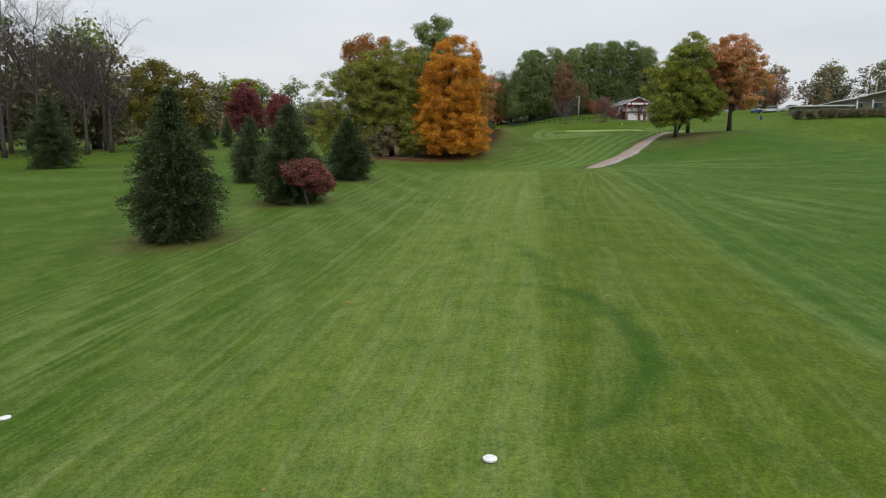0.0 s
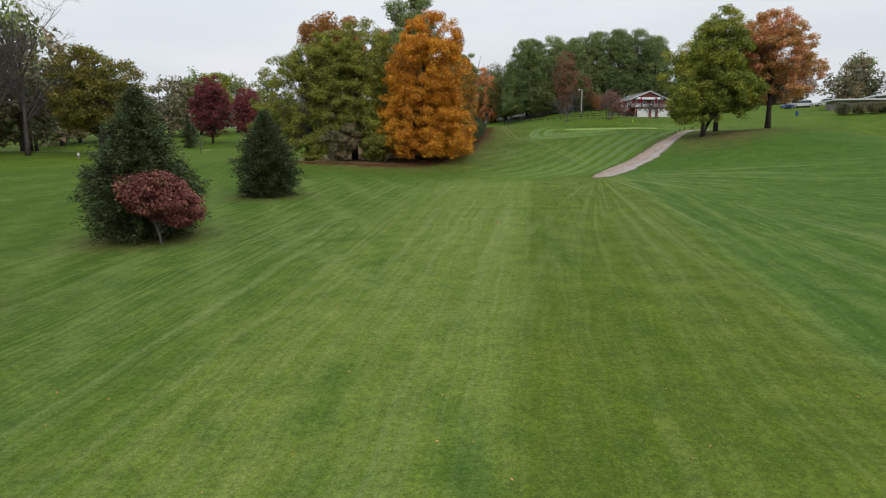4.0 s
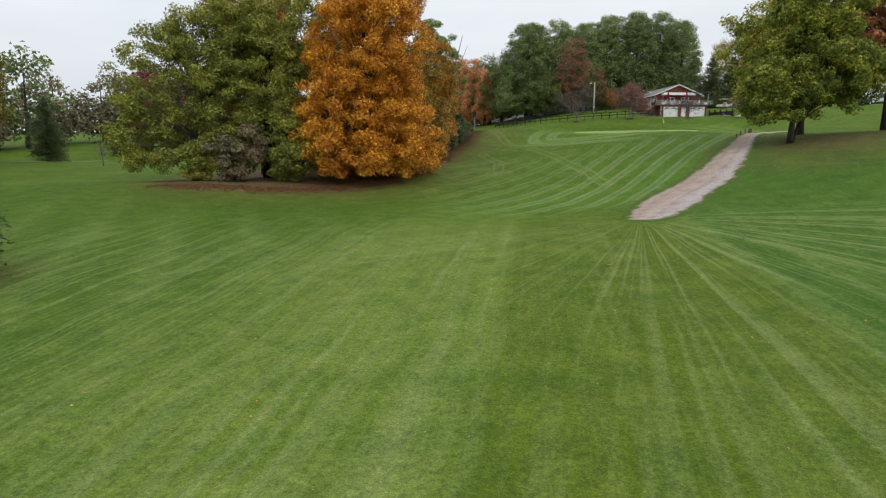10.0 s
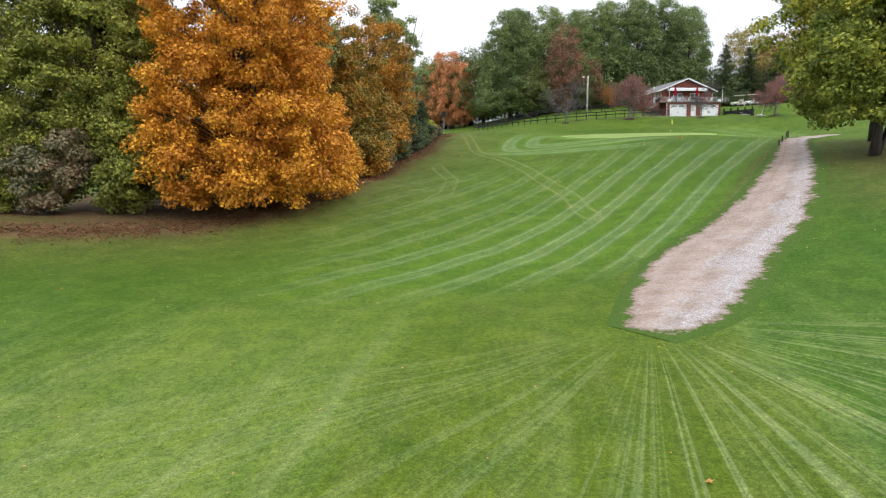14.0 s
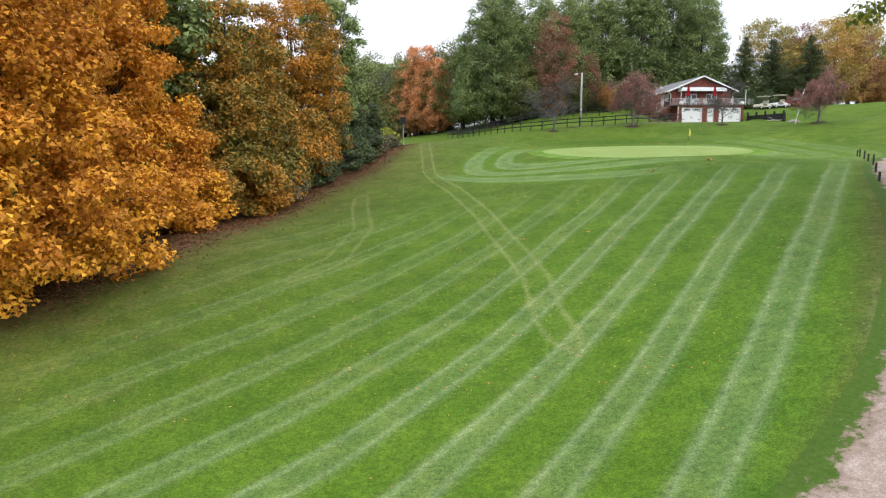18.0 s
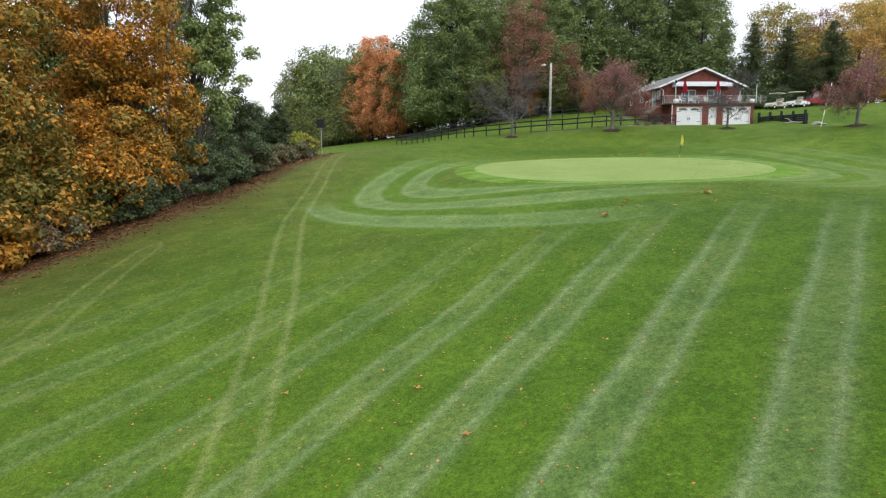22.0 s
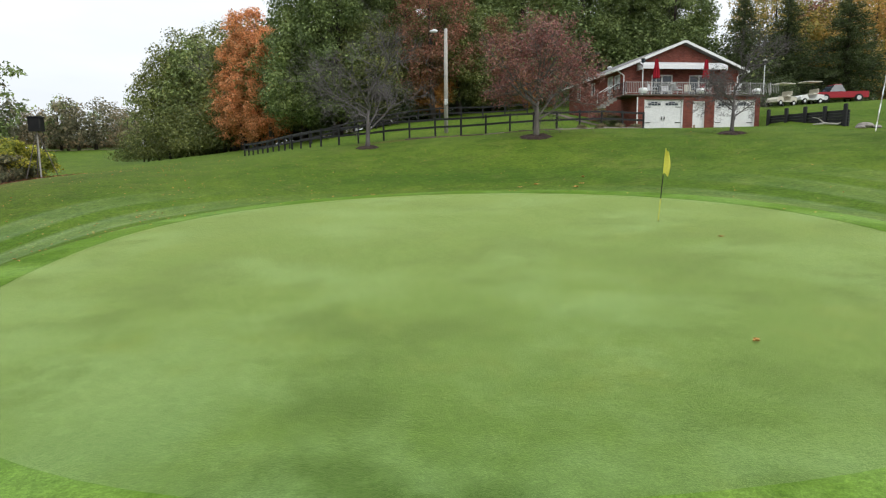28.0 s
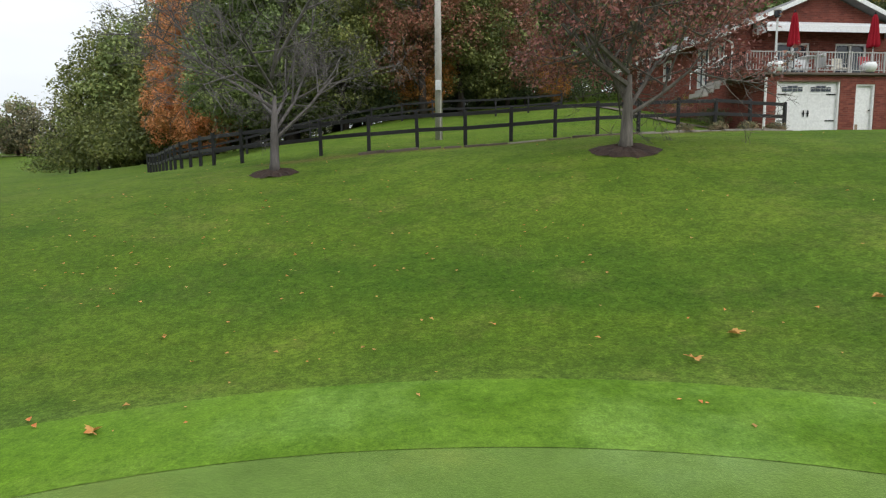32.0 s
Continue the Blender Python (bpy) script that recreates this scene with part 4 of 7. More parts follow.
# ---- evergreens on the fairway's edge ----
spruce((-17.4, 40.3), "tall dark green spruce with branches down to the grass", 9.9, 3.6, 11, rounds=60, dense=1.5)
spruce((-13.6, 55.6), "dark green spruce with a red-leaved sapling at its side", 8.6, 4.0, 12, rounds=52, dense=1.4)
spruce((-21.5, 70.0), "small dark spruce standing behind another", 7.4, 3.2, 13, rounds=40, dense=1.2)
spruce((-10.7, 71.2), "grey-green spruce with hanging branch tips", 7.0, 3.4, 14, rounds=50, dense=1.4)
spruce((-55.5, 88.0), "broad dark spruce standing alone on the grass", 10.2, 4.9, 15, rounds=46)
spruce((-58.0, 152.0), "dark spruce by the far fairway", 10.8, 4.2, 16, rounds=40)
spruce((-64.0, 185.0), "slim dark spruce far off", 9.0, 3.0, 17, rounds=34)
broadleaf((-11.6, 53.4), "red-leaved sapling growing against a spruce", [(0.0, 0, 2.8, 1.6, 1.3, 1.2), (-1.2, 0.3, 3.0, 1.2, 1.0, 0.9), (1.1, 0.2, 2.2, 1.1, 0.9, 1.0)], 0, 0.10, 14000, GARNET, BARK_GREY, 0.06, 0.25, 200, 0.55, 21, "shrub", name="shrub")

# ---- the wood along the fairway ----
broadleaf((1.0, 108.0), "big maple in full orange autumn leaf", [(0, 0, 6.5, 6.3, 6.0, 5.6), (0.7, 0, 12.0, 5.9, 5.6, 5.6), (1.4, 0, 16.2, 4.3, 4.2, 4.0), (-2.8, -1.2, 4.0, 3.8, 3.6, 3.4), (3.6, -1.5, 4.6, 3.4, 3.4, 3.4), (-1.8, -3.4, 2.5, 2.8, 2.2, 2.1), (1.4, -3.8, 2.4, 2.4, 2.0, 2.0), (4.6, -2.2, 2.8, 2.4, 2.4, 2.4), (4.8, 1.8, 2.7, 2.4, 2.8, 2.4)], 0, 0.145, 68000, ORANGE, BARK_DARK, 0.42, 0.16, 760, 0.80, 31, limb_every=4, hollow=0.6, flat=0.75)
broadleaf((-9.0, 110.5), "tall green tree with thinning leaves", [(0, 0, 9.5, 5.6, 5.2, 6.5), (1.5, 0.5, 15.5, 4.2, 3.8, 5.2), (-2.0, 0, 14.5, 3.6, 3.2, 4.4), (1.5, -3.0, 4.4, 4.4, 2.6, 3.6), (4.2, -3.8, 4.6, 3.0, 2.0, 2.0), (-2.5, -2.5, 3.0, 3.0, 2.0, 2.2)], 0, 0.15, 42000, GREENLEAF, BARK_DARK, 0.40, 0.2, 560, 0.85, 32, limb_every=3)
broadleaf((-15.4, 108.5), "spreading yellow-green tree with bare inner limbs", [(-1.5, 0, 9.0, 5.8, 5.0, 6.0), (1.5, 1.0, 13.0, 4.4, 4.0, 4.8), (-4.0, -1.5, 5.0, 3.8, 3.2, 3.4), (3.5, -1.0, 6.5, 4.0, 3.2, 4.6), (-3.0, -2.0, 2.6, 3.2, 2.4, 1.6), (4.0, -2.0, 2.6, 2.6, 2.2, 2.2)], 0, 0.145, 34000, GREENLEAF, BARK_GREY, 0.42, 0.2, 480, 0.85, 33, hollow=0.5, limb_every=2)
broadleaf((-14.2, 105.6), "olive shrub at the foot of a tree", [(0, 0, 1.9, 2.0, 1.6, 1.9), (1.2, 0.2, 2.8, 1.4, 1.2, 1.5)], 0, 0.12, 7000, GREENLEAF, BARK_DARK, 0.08, 0.2, 90, 0.6, 44, "shrub", name="shrub")
broadleaf((-4.5, 105.4), "low green shrub at the wood's edge", [(0, 0, 2.6, 2.2, 1.8, 2.2), (-1.4, 0.4, 1.9, 1.6, 1.4, 1.6)], 0, 0.14, 9000, GREENLEAF, BARK_DARK, 0.10, 0.2, 80, 0.7, 34, "shrub", name="shrub")
broadleaf((-10.5, 105.2), "olive shrub under the trees", [(0, 0, 2.4, 2.4, 1.8, 2.0), (1.6, 0.3, 3.4, 1.6, 1.4, 1.6)], 0, 0.14, 9000, SCRUB, BARK_DARK, 0.10, 0.2, 80, 0.7, 35, "shrub", name="shrub")
broadleaf((-1.5, 126.5), "tall dark tree behind the maple", [(0, 0, 15.0, 5.5, 5.5, 8.5), (-0.5, 0, 23.8, 3.4, 3.4, 3.4)], 0, 0.24, 16000, DEEPLEAF, BARK_DARK, 0.40, 0.25, 130, 1.5, 36)
broadleaf((-13.0, 123.0), "rust-topped tree behind the green trees", [(0, 0, 13.0, 6.0, 5.5, 7.0), (-1, 0, 19.5, 5.2, 4.5, 3.8)], 0, 0.24, 15000, RUST, BARK_DARK, 0.40, 0.25, 120, 1.5, 37)
broadleaf((0.2, 119.0), "orange-gold maple at the wood's edge", [(0.5, 0, 6.0, 5.0, 5.0, 5.0), (0, 0, 12.0, 4.5, 4.5, 5.5), (2.0, 0.5, 4.0, 3.5, 4.0, 3.2), (3.6, -1.0, 2.6, 2.6, 3.0, 2.2), (3.2, 2.5, 2.8, 2.6, 2.6, 2.4), (4.2, -3.8, 2.4, 2.2, 2.8, 2.2), (4.6, 0.2, 1.9, 2.2, 2.6, 1.7), (3.6, 4.4, 2.0, 2.2, 2.4, 1.8)], 0, 0.15, 42000, ORANGE, BARK_DARK, 0.38, 0.2, 420, 0.9, 38, limb_every=4)
broadleaf((3.8, 129.0), "rust-brown oak leaning over the grass", [(0.5, 0, 6.0, 4.6, 4.6, 4.6), (0, 0.5, 11.5, 4.2, 4.4, 5.2), (1.6, -1.5, 3.6, 3.0, 3.0, 2.8), (2.8, 1.2, 3.0, 2.6, 3.0, 2.6), (2.2, 3.6, 3.4, 2.6, 2.8, 2.8), (2.4, -4.2, 2.2, 2.4, 2.6, 2.0), (0.6, -5.6, 2.4, 2.4, 2.2, 2.2), (2.8, -1.6, 1.8, 2.0, 2.2, 1.6)], 0, 0.15, 40000, AMBER, BARK_DARK, 0.36, 0.2, 420, 0.85, 39, limb_every=4)
broadleaf((6.0, 140.0), "olive and rust tree in the hedge", [(0.4, 0, 5.4, 4.3, 4.4, 4.6), (0, 0, 10.5, 4.2, 4.2, 5.2), (1.2, 0, 3.2, 3.2, 3.2, 2.6), (2.0, -3.0, 3.0, 2.4, 2.6, 2.5), (1.8, -5.0, 2.2, 2.2, 2.4, 2.0)], 0, 0.145, 32000, AMBER, BARK_DARK, 0.34, 0.22, 360, 0.85, 40, limb_every=3)
broadleaf((-5.0, 132.0), "tall rust and green tree inside the wood", [(0, 0, 11.0, 5.0, 5.0, 6.5), (0, 0, 17.0, 3.6, 3.6, 4.2)], 0, 0.22, 15000, RUST, BARK_DARK, 0.38, 0.25, 120, 1.4, 41)
broadleaf((7.4, 149.0), "tall thin-leaved green tree at the end of the hedge", [(0, 0, 7.0, 3.4, 3.4, 4.8), (0.4, 0, 13.0, 3.2, 3.4, 4.6), (-1.4, 1, 16.5, 2.6, 2.6, 3.4), (1.8, -1, 10, 2.4, 2.4, 3.0)], 0, 0.16, 17000, DEEPLEAF, BARK_GREY, 0.32, 0.22, 150, 0.8, 42, hollow=0.35)
broadleaf((0.5, 145.0), "dark green tree inside the hedge", [(0, 0, 7.0, 4.0, 4.0, 5.0), (0, 0, 11.0, 3.0, 3.0, 3.6)], 0, 0.2, 11000, DEEPLEAF, BARK_DARK, 0.3, 0.25, 90, 1.2, 43)
for n, (x, y, h, mat, what) in enumerate([(7.4, 129.5, 2.6, SCRUB, "brown"), (8.4, 135.0, 3.0, SHADELEAF, "dark green"), (8.0, 138.0, 3.4, SHADELEAF, "dark green"), (9.3, 141.0, 4.2, SHADELEAF, "dark green"), (10.0, 145.0, 3.0, SHADELEAF, "brown-green"), (10.4, 149.0, 3.6, SHADELEAF, "dark green"), (11.0, 150.5, 2.2, SCRUB, "dry brown"), (11.6, 154.5, 1.9, SCRUB, "dry brown"), (12.2, 158.5, 1.5, SCRUB, "dry brown"), (11.4, 162.5, 1.6, SCRUB, "dry brown"), (9.6, 166.0, 1.7, SCRUB, "dry brown"), (11.2, 163.6, 2.6, YELLOW, "yellow-green"), (8.2, 154.0, 3.4, SHADELEAF, "dark green"), (5.5, 131.5, 3.0, SCRUB, "brown"), (-2.0, 113.0, 3.0, SCRUB, "brown-green"), (2.5, 121.5, 2.4, SCRUB, "brown")]):
    broadleaf((x, y), f"{what} shrub in the hedge", [(0, 0, h * 0.5, h * 0.62, h * 0.7, h * 0.5), (0.3, h * 0.4, h * 0.42, h * 0.5, h * 0.5, h * 0.42)], 0, 0.10, 5000, mat, BARK_GREY, 0.05, 0.15, 70, 0.45, 50 + n, "shrub", "shrubs in the hedge", name="shrub")

for n, (x, y, h) in enumerate([(8.4, 154.5, 7.6), (10.0, 159.5, 5.6), (6.0, 157.0, 6.6), (7.6, 161.5, 6.0)]):
    broadleaf((x, y), "dark green cedar in the hedge", [(0, 0, h * 0.30, h * 0.24, h * 0.24, h * 0.32), (0.1, 0, h * 0.55, h * 0.19, h * 0.19, h * 0.28), (0, 0.1, h * 0.8, h * 0.10, h * 0.10, h * 0.2)], 0, 0.11, 6500, SPRUCE, BARK_DARK, 0.12, 0.15, 130, 0.5, 160 + n, "tree", "cedars in the hedge")

# ---- trees beside the cart path ----
broadleaf((38.3, 102.7), "yellow-green maple with two trunks beside the cart path", [(1.7, 0.7, 6.8, 4.6, 4.4, 4.6), (2.2, 0.9, 11.2, 3.7, 3.6, 4.2), (2.6, 1.0, 14.4, 1.8, 1.8, 2.4), (-1.7, -0.4, 4.6, 2.9, 2.8, 3.0), (5.0, 0.5, 5.6, 2.8, 2.8, 3.2), (-0.2, 0.2, 10.2, 2.2, 2.2, 2.6)], 0, 0.15, 46000, YELLOW, BARK_DARK, 0.30, 0.2, 560, 0.8, 71, stems=2, limb_every=3)
broadleaf((48.8, 106.3), "maple turning red with a bare lower trunk", [(1.0, 0, 10.0, 4.8, 4.6, 4.4), (0.0, 0, 13.2, 3.4, 3.4, 2.8), (4.8, 0, 8.8, 2.8, 2.6, 2.8), (-2.4, 0, 11.0, 3.2, 3.0, 3.4), (1.4, -1.0, 5.6, 3.2, 2.6, 1.8)], 0, 0.15, 26000, RED, BARK_DARK, 0.32, 0.3, 280, 0.75, 72, hollow=0.35, limb_every=2)

broadleaf((43.4, 110.4), "yellow-green maple spreading over the cart path", [(0, 0, 8.0, 5.8, 5.2, 3.8), (0.3, 0.4, 12.0, 4.8, 4.6, 4.4), (-3.8, -0.5, 6.2, 3.6, 3.2, 2.4), (-6.2, -0.6, 7.0, 2.6, 2.6, 2.2), (-5.0, 0, 10.6, 2.6, 2.6, 2.2), (3.0, 0, 7.0, 3.2, 3.2, 3.0), (-3.4, 0, 9.5, 3.6, 3.4, 3.0)], 0, 0.15, 26000, YELLOW, BARK_DARK, 0.28, 0.25, 380, 0.85, 73, limb_every=3)

# ---- lawn trees by the house ----
LAWN = "young trees on the lawn"
bare_tree((31.8, 161.3), "leafless grey lawn tree ringed with dark mulch", 6.4, 4.0, 81, 0.125, BARK_PALE, 5, 0.17, group=LAWN, squat=0.9)
bare_tree((40.9, 160.1), "crabapple with thin reddish leaves, ringed with mulch", 6.2, 4.0, 82, 0.16, BARK_GREY, 5, 0.15, group=LAWN, leaves=CRAB, leaf_count=15000, leaf=0.052, squat=1.25, clear=1.9)
bare_tree((50.9, 158.9), "small leafless tree in front of the garage", 5.0, 2.6, 83, 0.10, BARK_PALE, 5, 0.2, group=LAWN, squat=0.95)
bare_tree((58.0, 152.0), "crabapple with dull red leaves, ringed with mulch", 5.2, 3.3, 84, 0.14, BARK_GREY, 5, 0.2, group=LAWN, leaves=CRAB, leaf_count=11000, leaf=0.055, squat=1.0, clear=1.6)


def mulch_ring(at, r, seed):
    rng = np.random.default_rng(seed)
    w = np.linspace(0, 2 * np.pi, 40, endpoint=False)
    k = 1 + rng.normal(size=40) * 0.07
    geo, rings = Geo(), []
    for f, lift in ((0.05, 0.13), (0.4, 0.12), (0.75, 0.08), (1.0, 0.005)):
        x, y = at[0] + np.cos(w) * r * f * k, at[1] + np.sin(w) * r * f * k
        rings.append(np.stack([x, y, land(x, y) + lift + rng.normal(size=40) * 0.015], -1))
    q = [(a * 40 + i, a * 40 + (i + 1) % 40, (a + 1) * 40 + (i + 1) % 40, (a + 1) * 40 + i) for a in range(3) for i in range(40)]
    tagged(part("mulch_bed", geo.add(np.concatenate(rings), q), MULCH), "dark bark mulch heaped round a tree's foot", "mulch", "mulch beds")


for n, (x, y, r) in enumerate([(31.8, 161.3, 0.62), (40.9, 160.1, 0.85), (50.9, 158.9, 0.7), (58.0, 152.0, 0.8)]):
    mulch_ring((x, y), r, 90 + n)

# ---- woods and single trees farther off ----
broadleaf((-56.4, 129.5), "old oak with gold-brown leaves on open grass", [(0, 0, 9.0, 7.0, 7.0, 5.0), (-2.5, 0, 14.0, 4.8, 4.8, 4.6), (4.0, 0, 12.5, 4.0, 4.0, 3.6), (-4.0, 0, 8.0, 4.0, 4.0, 3.4)], 0, 0.25, 18000, GOLD, BARK_DARK, 0.5, 0.16, 300, 1.3, 101, hollow=0.5)
broadleaf((-61.5, 196.0), "rounded crimson maple on the far fairway", [(0, 0, 9.0, 6.0, 6.0, 7.2), (0, 0, 14.0, 4.2, 4.2, 4.6)], 0, 0.22, 16000, CRIMSON, BARK_DARK, 0.3, 0.2, 420, 1.0, 102)
broadleaf((-48.5, 188.0), "crimson maple beside a larger one", [(0, 0, 8.0, 4.4, 4.4, 5.4), (0, 0, 11.0, 3.2, 3.2, 3.8)], 0, 0.22, 13000, CRIMSON, BARK_DARK, 0.3, 0.2, 380, 1.0, 103)
broadleaf((-75.0, 235.0), "pale yellow-green tree far off", [(0, 0, 12.0, 8.0, 8.0, 6.0), (1, 0, 17, 5, 5, 4)], 0, 0.45, 7000, YELLOW, BARK_GREY, 0.3, 0.2, 110, 1.8, 104)
for n, (x, y, h) in enumerate([(-68, 119, 24), (-73, 113, 27), (-79, 112, 30), (-84, 121, 28), (-88, 109, 31), (-93, 116, 29), (-66, 124, 21), (-76, 128, 29), (-101, 118, 26), (-83, 106, 24), (-97, 104, 30), (-106, 110, 28), (-72, 133, 25)]):
    bare_tree((x, y), "tall leafless tree at the wood's edge", h, h * 0.42, 110 + n, 0.34, BARK_TWIG, 4, 0.26, group="leafless trees at the wood's edge", squat=1.6)


def prototype(material, label, lobes, leaf, count, seed, bark=BARK_DARK, trunk=0.35, group="trees of the far wood", clump=1.6, boughs=100):
    ob = broadleaf((0.0, -300.0 - seed * 0.1), label, lobes, 0, leaf, count, material, bark, trunk, 0.25, boughs, clump, seed, "tree", group, limb_every=8, sides=3, hollow=0.55, flat=0.7)
    return ob


def stand(proto, spots, seed):
    """Copies of one tree, each turned and sized by chance; the first spot takes the tree itself."""
    rng = random.Random(seed)
    for k, (x, y, h) in enumerate(spots):
        m = pose(x, y, gz(x, y) - 0.1, 0, 0, rng.uniform(0, 360)) @ Matrix.Diagonal((h * rng.uniform(0.9, 1.12), h * rng.uniform(0.9, 1.12), h, 1))
        if k:
            copy_thing(proto, m)
        else:
            proto.matrix_basis = m


TALL = [(0, 0, 13, 5.2, 5.2, 9.0), (0.5, 0.4, 20, 3.6, 3.6, 5.0), (-2.0, 1.0, 9.0, 3.6, 3.6, 4.5), (2.4, -1.0, 7.5, 3.2, 3.2, 4.5)]
ROUND = [(0, 0, 8.5, 6.0, 6.0, 6.0), (1.5, 0.5, 12.5, 4.0, 4.0, 4.5), (-2.5, -0.8, 6.0, 4.2, 4.2, 4.2), (2.8, -1.6, 5.0, 3.4, 3.4, 3.6)]
CONE = [(0, 0, 5.5, 2.9, 2.9, 5.0), (0, 0, 10.0, 2.3, 2.3, 4.2), (0.2, 0, 14.0, 1.5, 1.5, 2.8)]

stand(prototype(DEEPLEAF, "tall dark green woodland tree", TALL, 0.20, 20000, 201, clump=1.1, boughs=420), [(28.5, 197.5, 0.86), (40.5, 196.0, 0.90), (46.5, 200.5, 0.96), (53.0, 199.0, 1.0), (59.5, 203.0, 1.04), (65.0, 205.0, 1.0)], 1)
stand(prototype(DEEPLEAF, "dark green woodland tree", TALL, 0.20, 19000, 202, clump=1.1, boughs=420), [(33.5, 194.0, 0.84), (37.0, 203.0, 0.92), (50.0, 208.0, 1.0), (56.5, 210.0, 1.04), (63.0, 197.5, 0.94), (30.0, 199.5, 0.86), (44.0, 209.0, 0.96)], 2)
stand(prototype(OLIVE, "mixed green woodland tree", ROUND, 0.21, 11000, 203, clump=1.2, boughs=300), [(-2.5, 223.0, 1.05), (1.5, 227.0, 1.12), (5.0, 219.5, 0.8), (30.5, 187.0, 0.62), (21.5, 198.0, 0.85), (38.5, 189.5, 0.62), (13.5, 210.0, 0.95), (19.0, 206.0, 1.0)], 3)
stand(prototype(RUST, "russet oak at the edge of the wood", ROUND, 0.2, 10000, 204, clump=1.2, boughs=300), [(7.0, 215.0, 0.55), (3.0, 216.5, 0.5), (36.0, 187.5, 0.62), (45.0, 189.0, 0.5), (88.0, 202.0, 1.0), (96.0, 200.0, 1.05)], 4)
stand(prototype(WOODRED, "woodland maple turning red", TALL, 0.19, 9500, 205, clump=1.2, boughs=300), [(35.8, 186.0, 0.66), (42.0, 190.5, 0.6), (86.0, 208.0, 1.1), (82.5, 205.0, 0.9), (104.0, 196.0, 0.9), (92.0, 199.0, 0.85)], 5)
stand(prototype(SALMON, "tall salmon-orange woodland tree", CONE, 0.16, 11000, 206, clump=0.9, boughs=220), [(12.6, 205.0, 1.02), (15.0, 202.0, 0.97), (10.2, 209.5, 0.86), (17.5, 199.0, 0.8)], 6)
stand(prototype(GILT, "gold and pink tree at the edge of the wood", ROUND, 0.17, 14000, 207, clump=1.1, boughs=300), [(79.5, 205.0, 1.1), (87.0, 199.0, 0.95), (97.0, 210.0, 1.1)], 7)
broadleaf((26.3, 189.8), "broad old tree with layered olive-green boughs", [(0, 0, 7.0, 6.6, 6.2, 6.2), (0.4, 0, 12.8, 6.2, 5.8, 5.6), (0.6, 0, 17.4, 4.2, 4.2, 3.8), (-3.4, -1.5, 4.5, 3.8, 3.4, 3.2), (3.4, -2.0, 4.0, 3.8, 3.2, 3.0)], 0, 0.165, 40000, DEEPLEAF, BARK_DARK, 0.45, 0.15, 560, 1.05, 213, limb_every=5, hollow=0.6, flat=0.7)
stand(prototype(DEEPLEAF, "round dark green tree at the edge of the far field", ROUND, 0.26, 7000, 212, clump=1.2, boughs=300), [(2.2, 221.0, 1.05), (7.0, 224.0, 1.0), (-1.0, 232.0, 1.15)], 13)
bare_tree((5.6, 217.0), "grey leafless tree among the green ones", 14.5, 3.0, 130, 0.2, BARK_PALE, 4, 0.3, squat=1.6)
FAR = prototype(DULL, "dull autumn tree of a distant wood", ROUND, 0.50, 1000, 208, clump=1.8, boughs=80)
far_rng = random.Random(5)
spots = []
for (ax, ay), (bx, by), n, depth in (((-200, 92), (-78, 138), 30, 24), ((-110, 160), (-70, 260), 14, 26), ((-80, 262), (10, 345), 18, 26), ((-200, 300), (-60, 330), 16, 30), ((110, 215), (230, 160), 22, 24)):
    for k in range(n):
        t = (k + far_rng.random()) / n
        spots.append((ax + (bx - ax) * t + far_rng.uniform(-4, 4), ay + (by - ay) * t + far_rng.uniform(0, depth), far_rng.uniform(0.75, 1.15) * (0.62 if ax > 50 else 1.2 if ay == 92 else 0.62 if ay > 250 else 0.85)))
stand(FAR, spots, 8)
stand(prototype(DEEPLEAF, "dark tree of a distant wood", ROUND, 0.50, 1000, 209, clump=1.8, boughs=80), [(x + 7, y + 9, h * 1.05) for x, y, h in spots[::3]], 9)
UNDER = prototype(SHADELEAF, "low undergrowth bush at the foot of the wood", [(0, 0, 1.2, 2.0, 2.0, 1.2), (1.2, 0.5, 1.0, 1.6, 1.6, 1.0), (-1.1, 0.6, 1.6, 1.3, 1.3, 1.3)], 0.085, 2000, 210, trunk=0.06, group="undergrowth of the wood", clump=0.8, boughs=45)
under_rng = random.Random(9)
stand(UNDER, [(29 + k * 1.9 + under_rng.uniform(-1, 1), 189.5 + under_rng.uniform(-1.5, 9.0) + (4 if k > 22 else 0), under_rng.uniform(0.8, 1.6)) for k in range(30)], 10)
stand(prototype(OLIVE, "olive undergrowth bush at the field's edge", [(0, 0, 1.5, 2.2, 2.2, 1.5), (1.2, 0.4, 2.2, 1.8, 1.8, 1.8), (-1.3, 0.2, 1.2, 1.8, 1.8, 1.2)], 0.10, 2000, 214, trunk=0.06, group="undergrowth of the wood", clump=0.9, boughs=60), [(-6 + k * 1.75 + under_rng.uniform(-0.8, 0.8), 217.5 - 0.75 * k + under_rng.uniform(-1.0, 3.0), under_rng.uniform(1.0, 1.7)) for k in range(16)], 14)
stand(prototype(DEEPLEAF, "dark undergrowth bush in the wood", [(0, 0, 1.6, 2.2, 2.2, 1.6), (1.0, -0.6, 1.2, 1.8, 1.8, 1.2)], 0.085, 1800, 211, trunk=0.06, group="undergrowth of the wood", clump=0.9, boughs=45), [(24 + k * 2.3 + under_rng.uniform(-1, 1), 200 + under_rng.uniform(-3, 8.0), under_rng.uniform(1.1, 1.9)) for k in range(22)], 11)
spruce((68.3, 192.0), "dark spruce behind the house", 12.0, 4.4, 221, rounds=38)
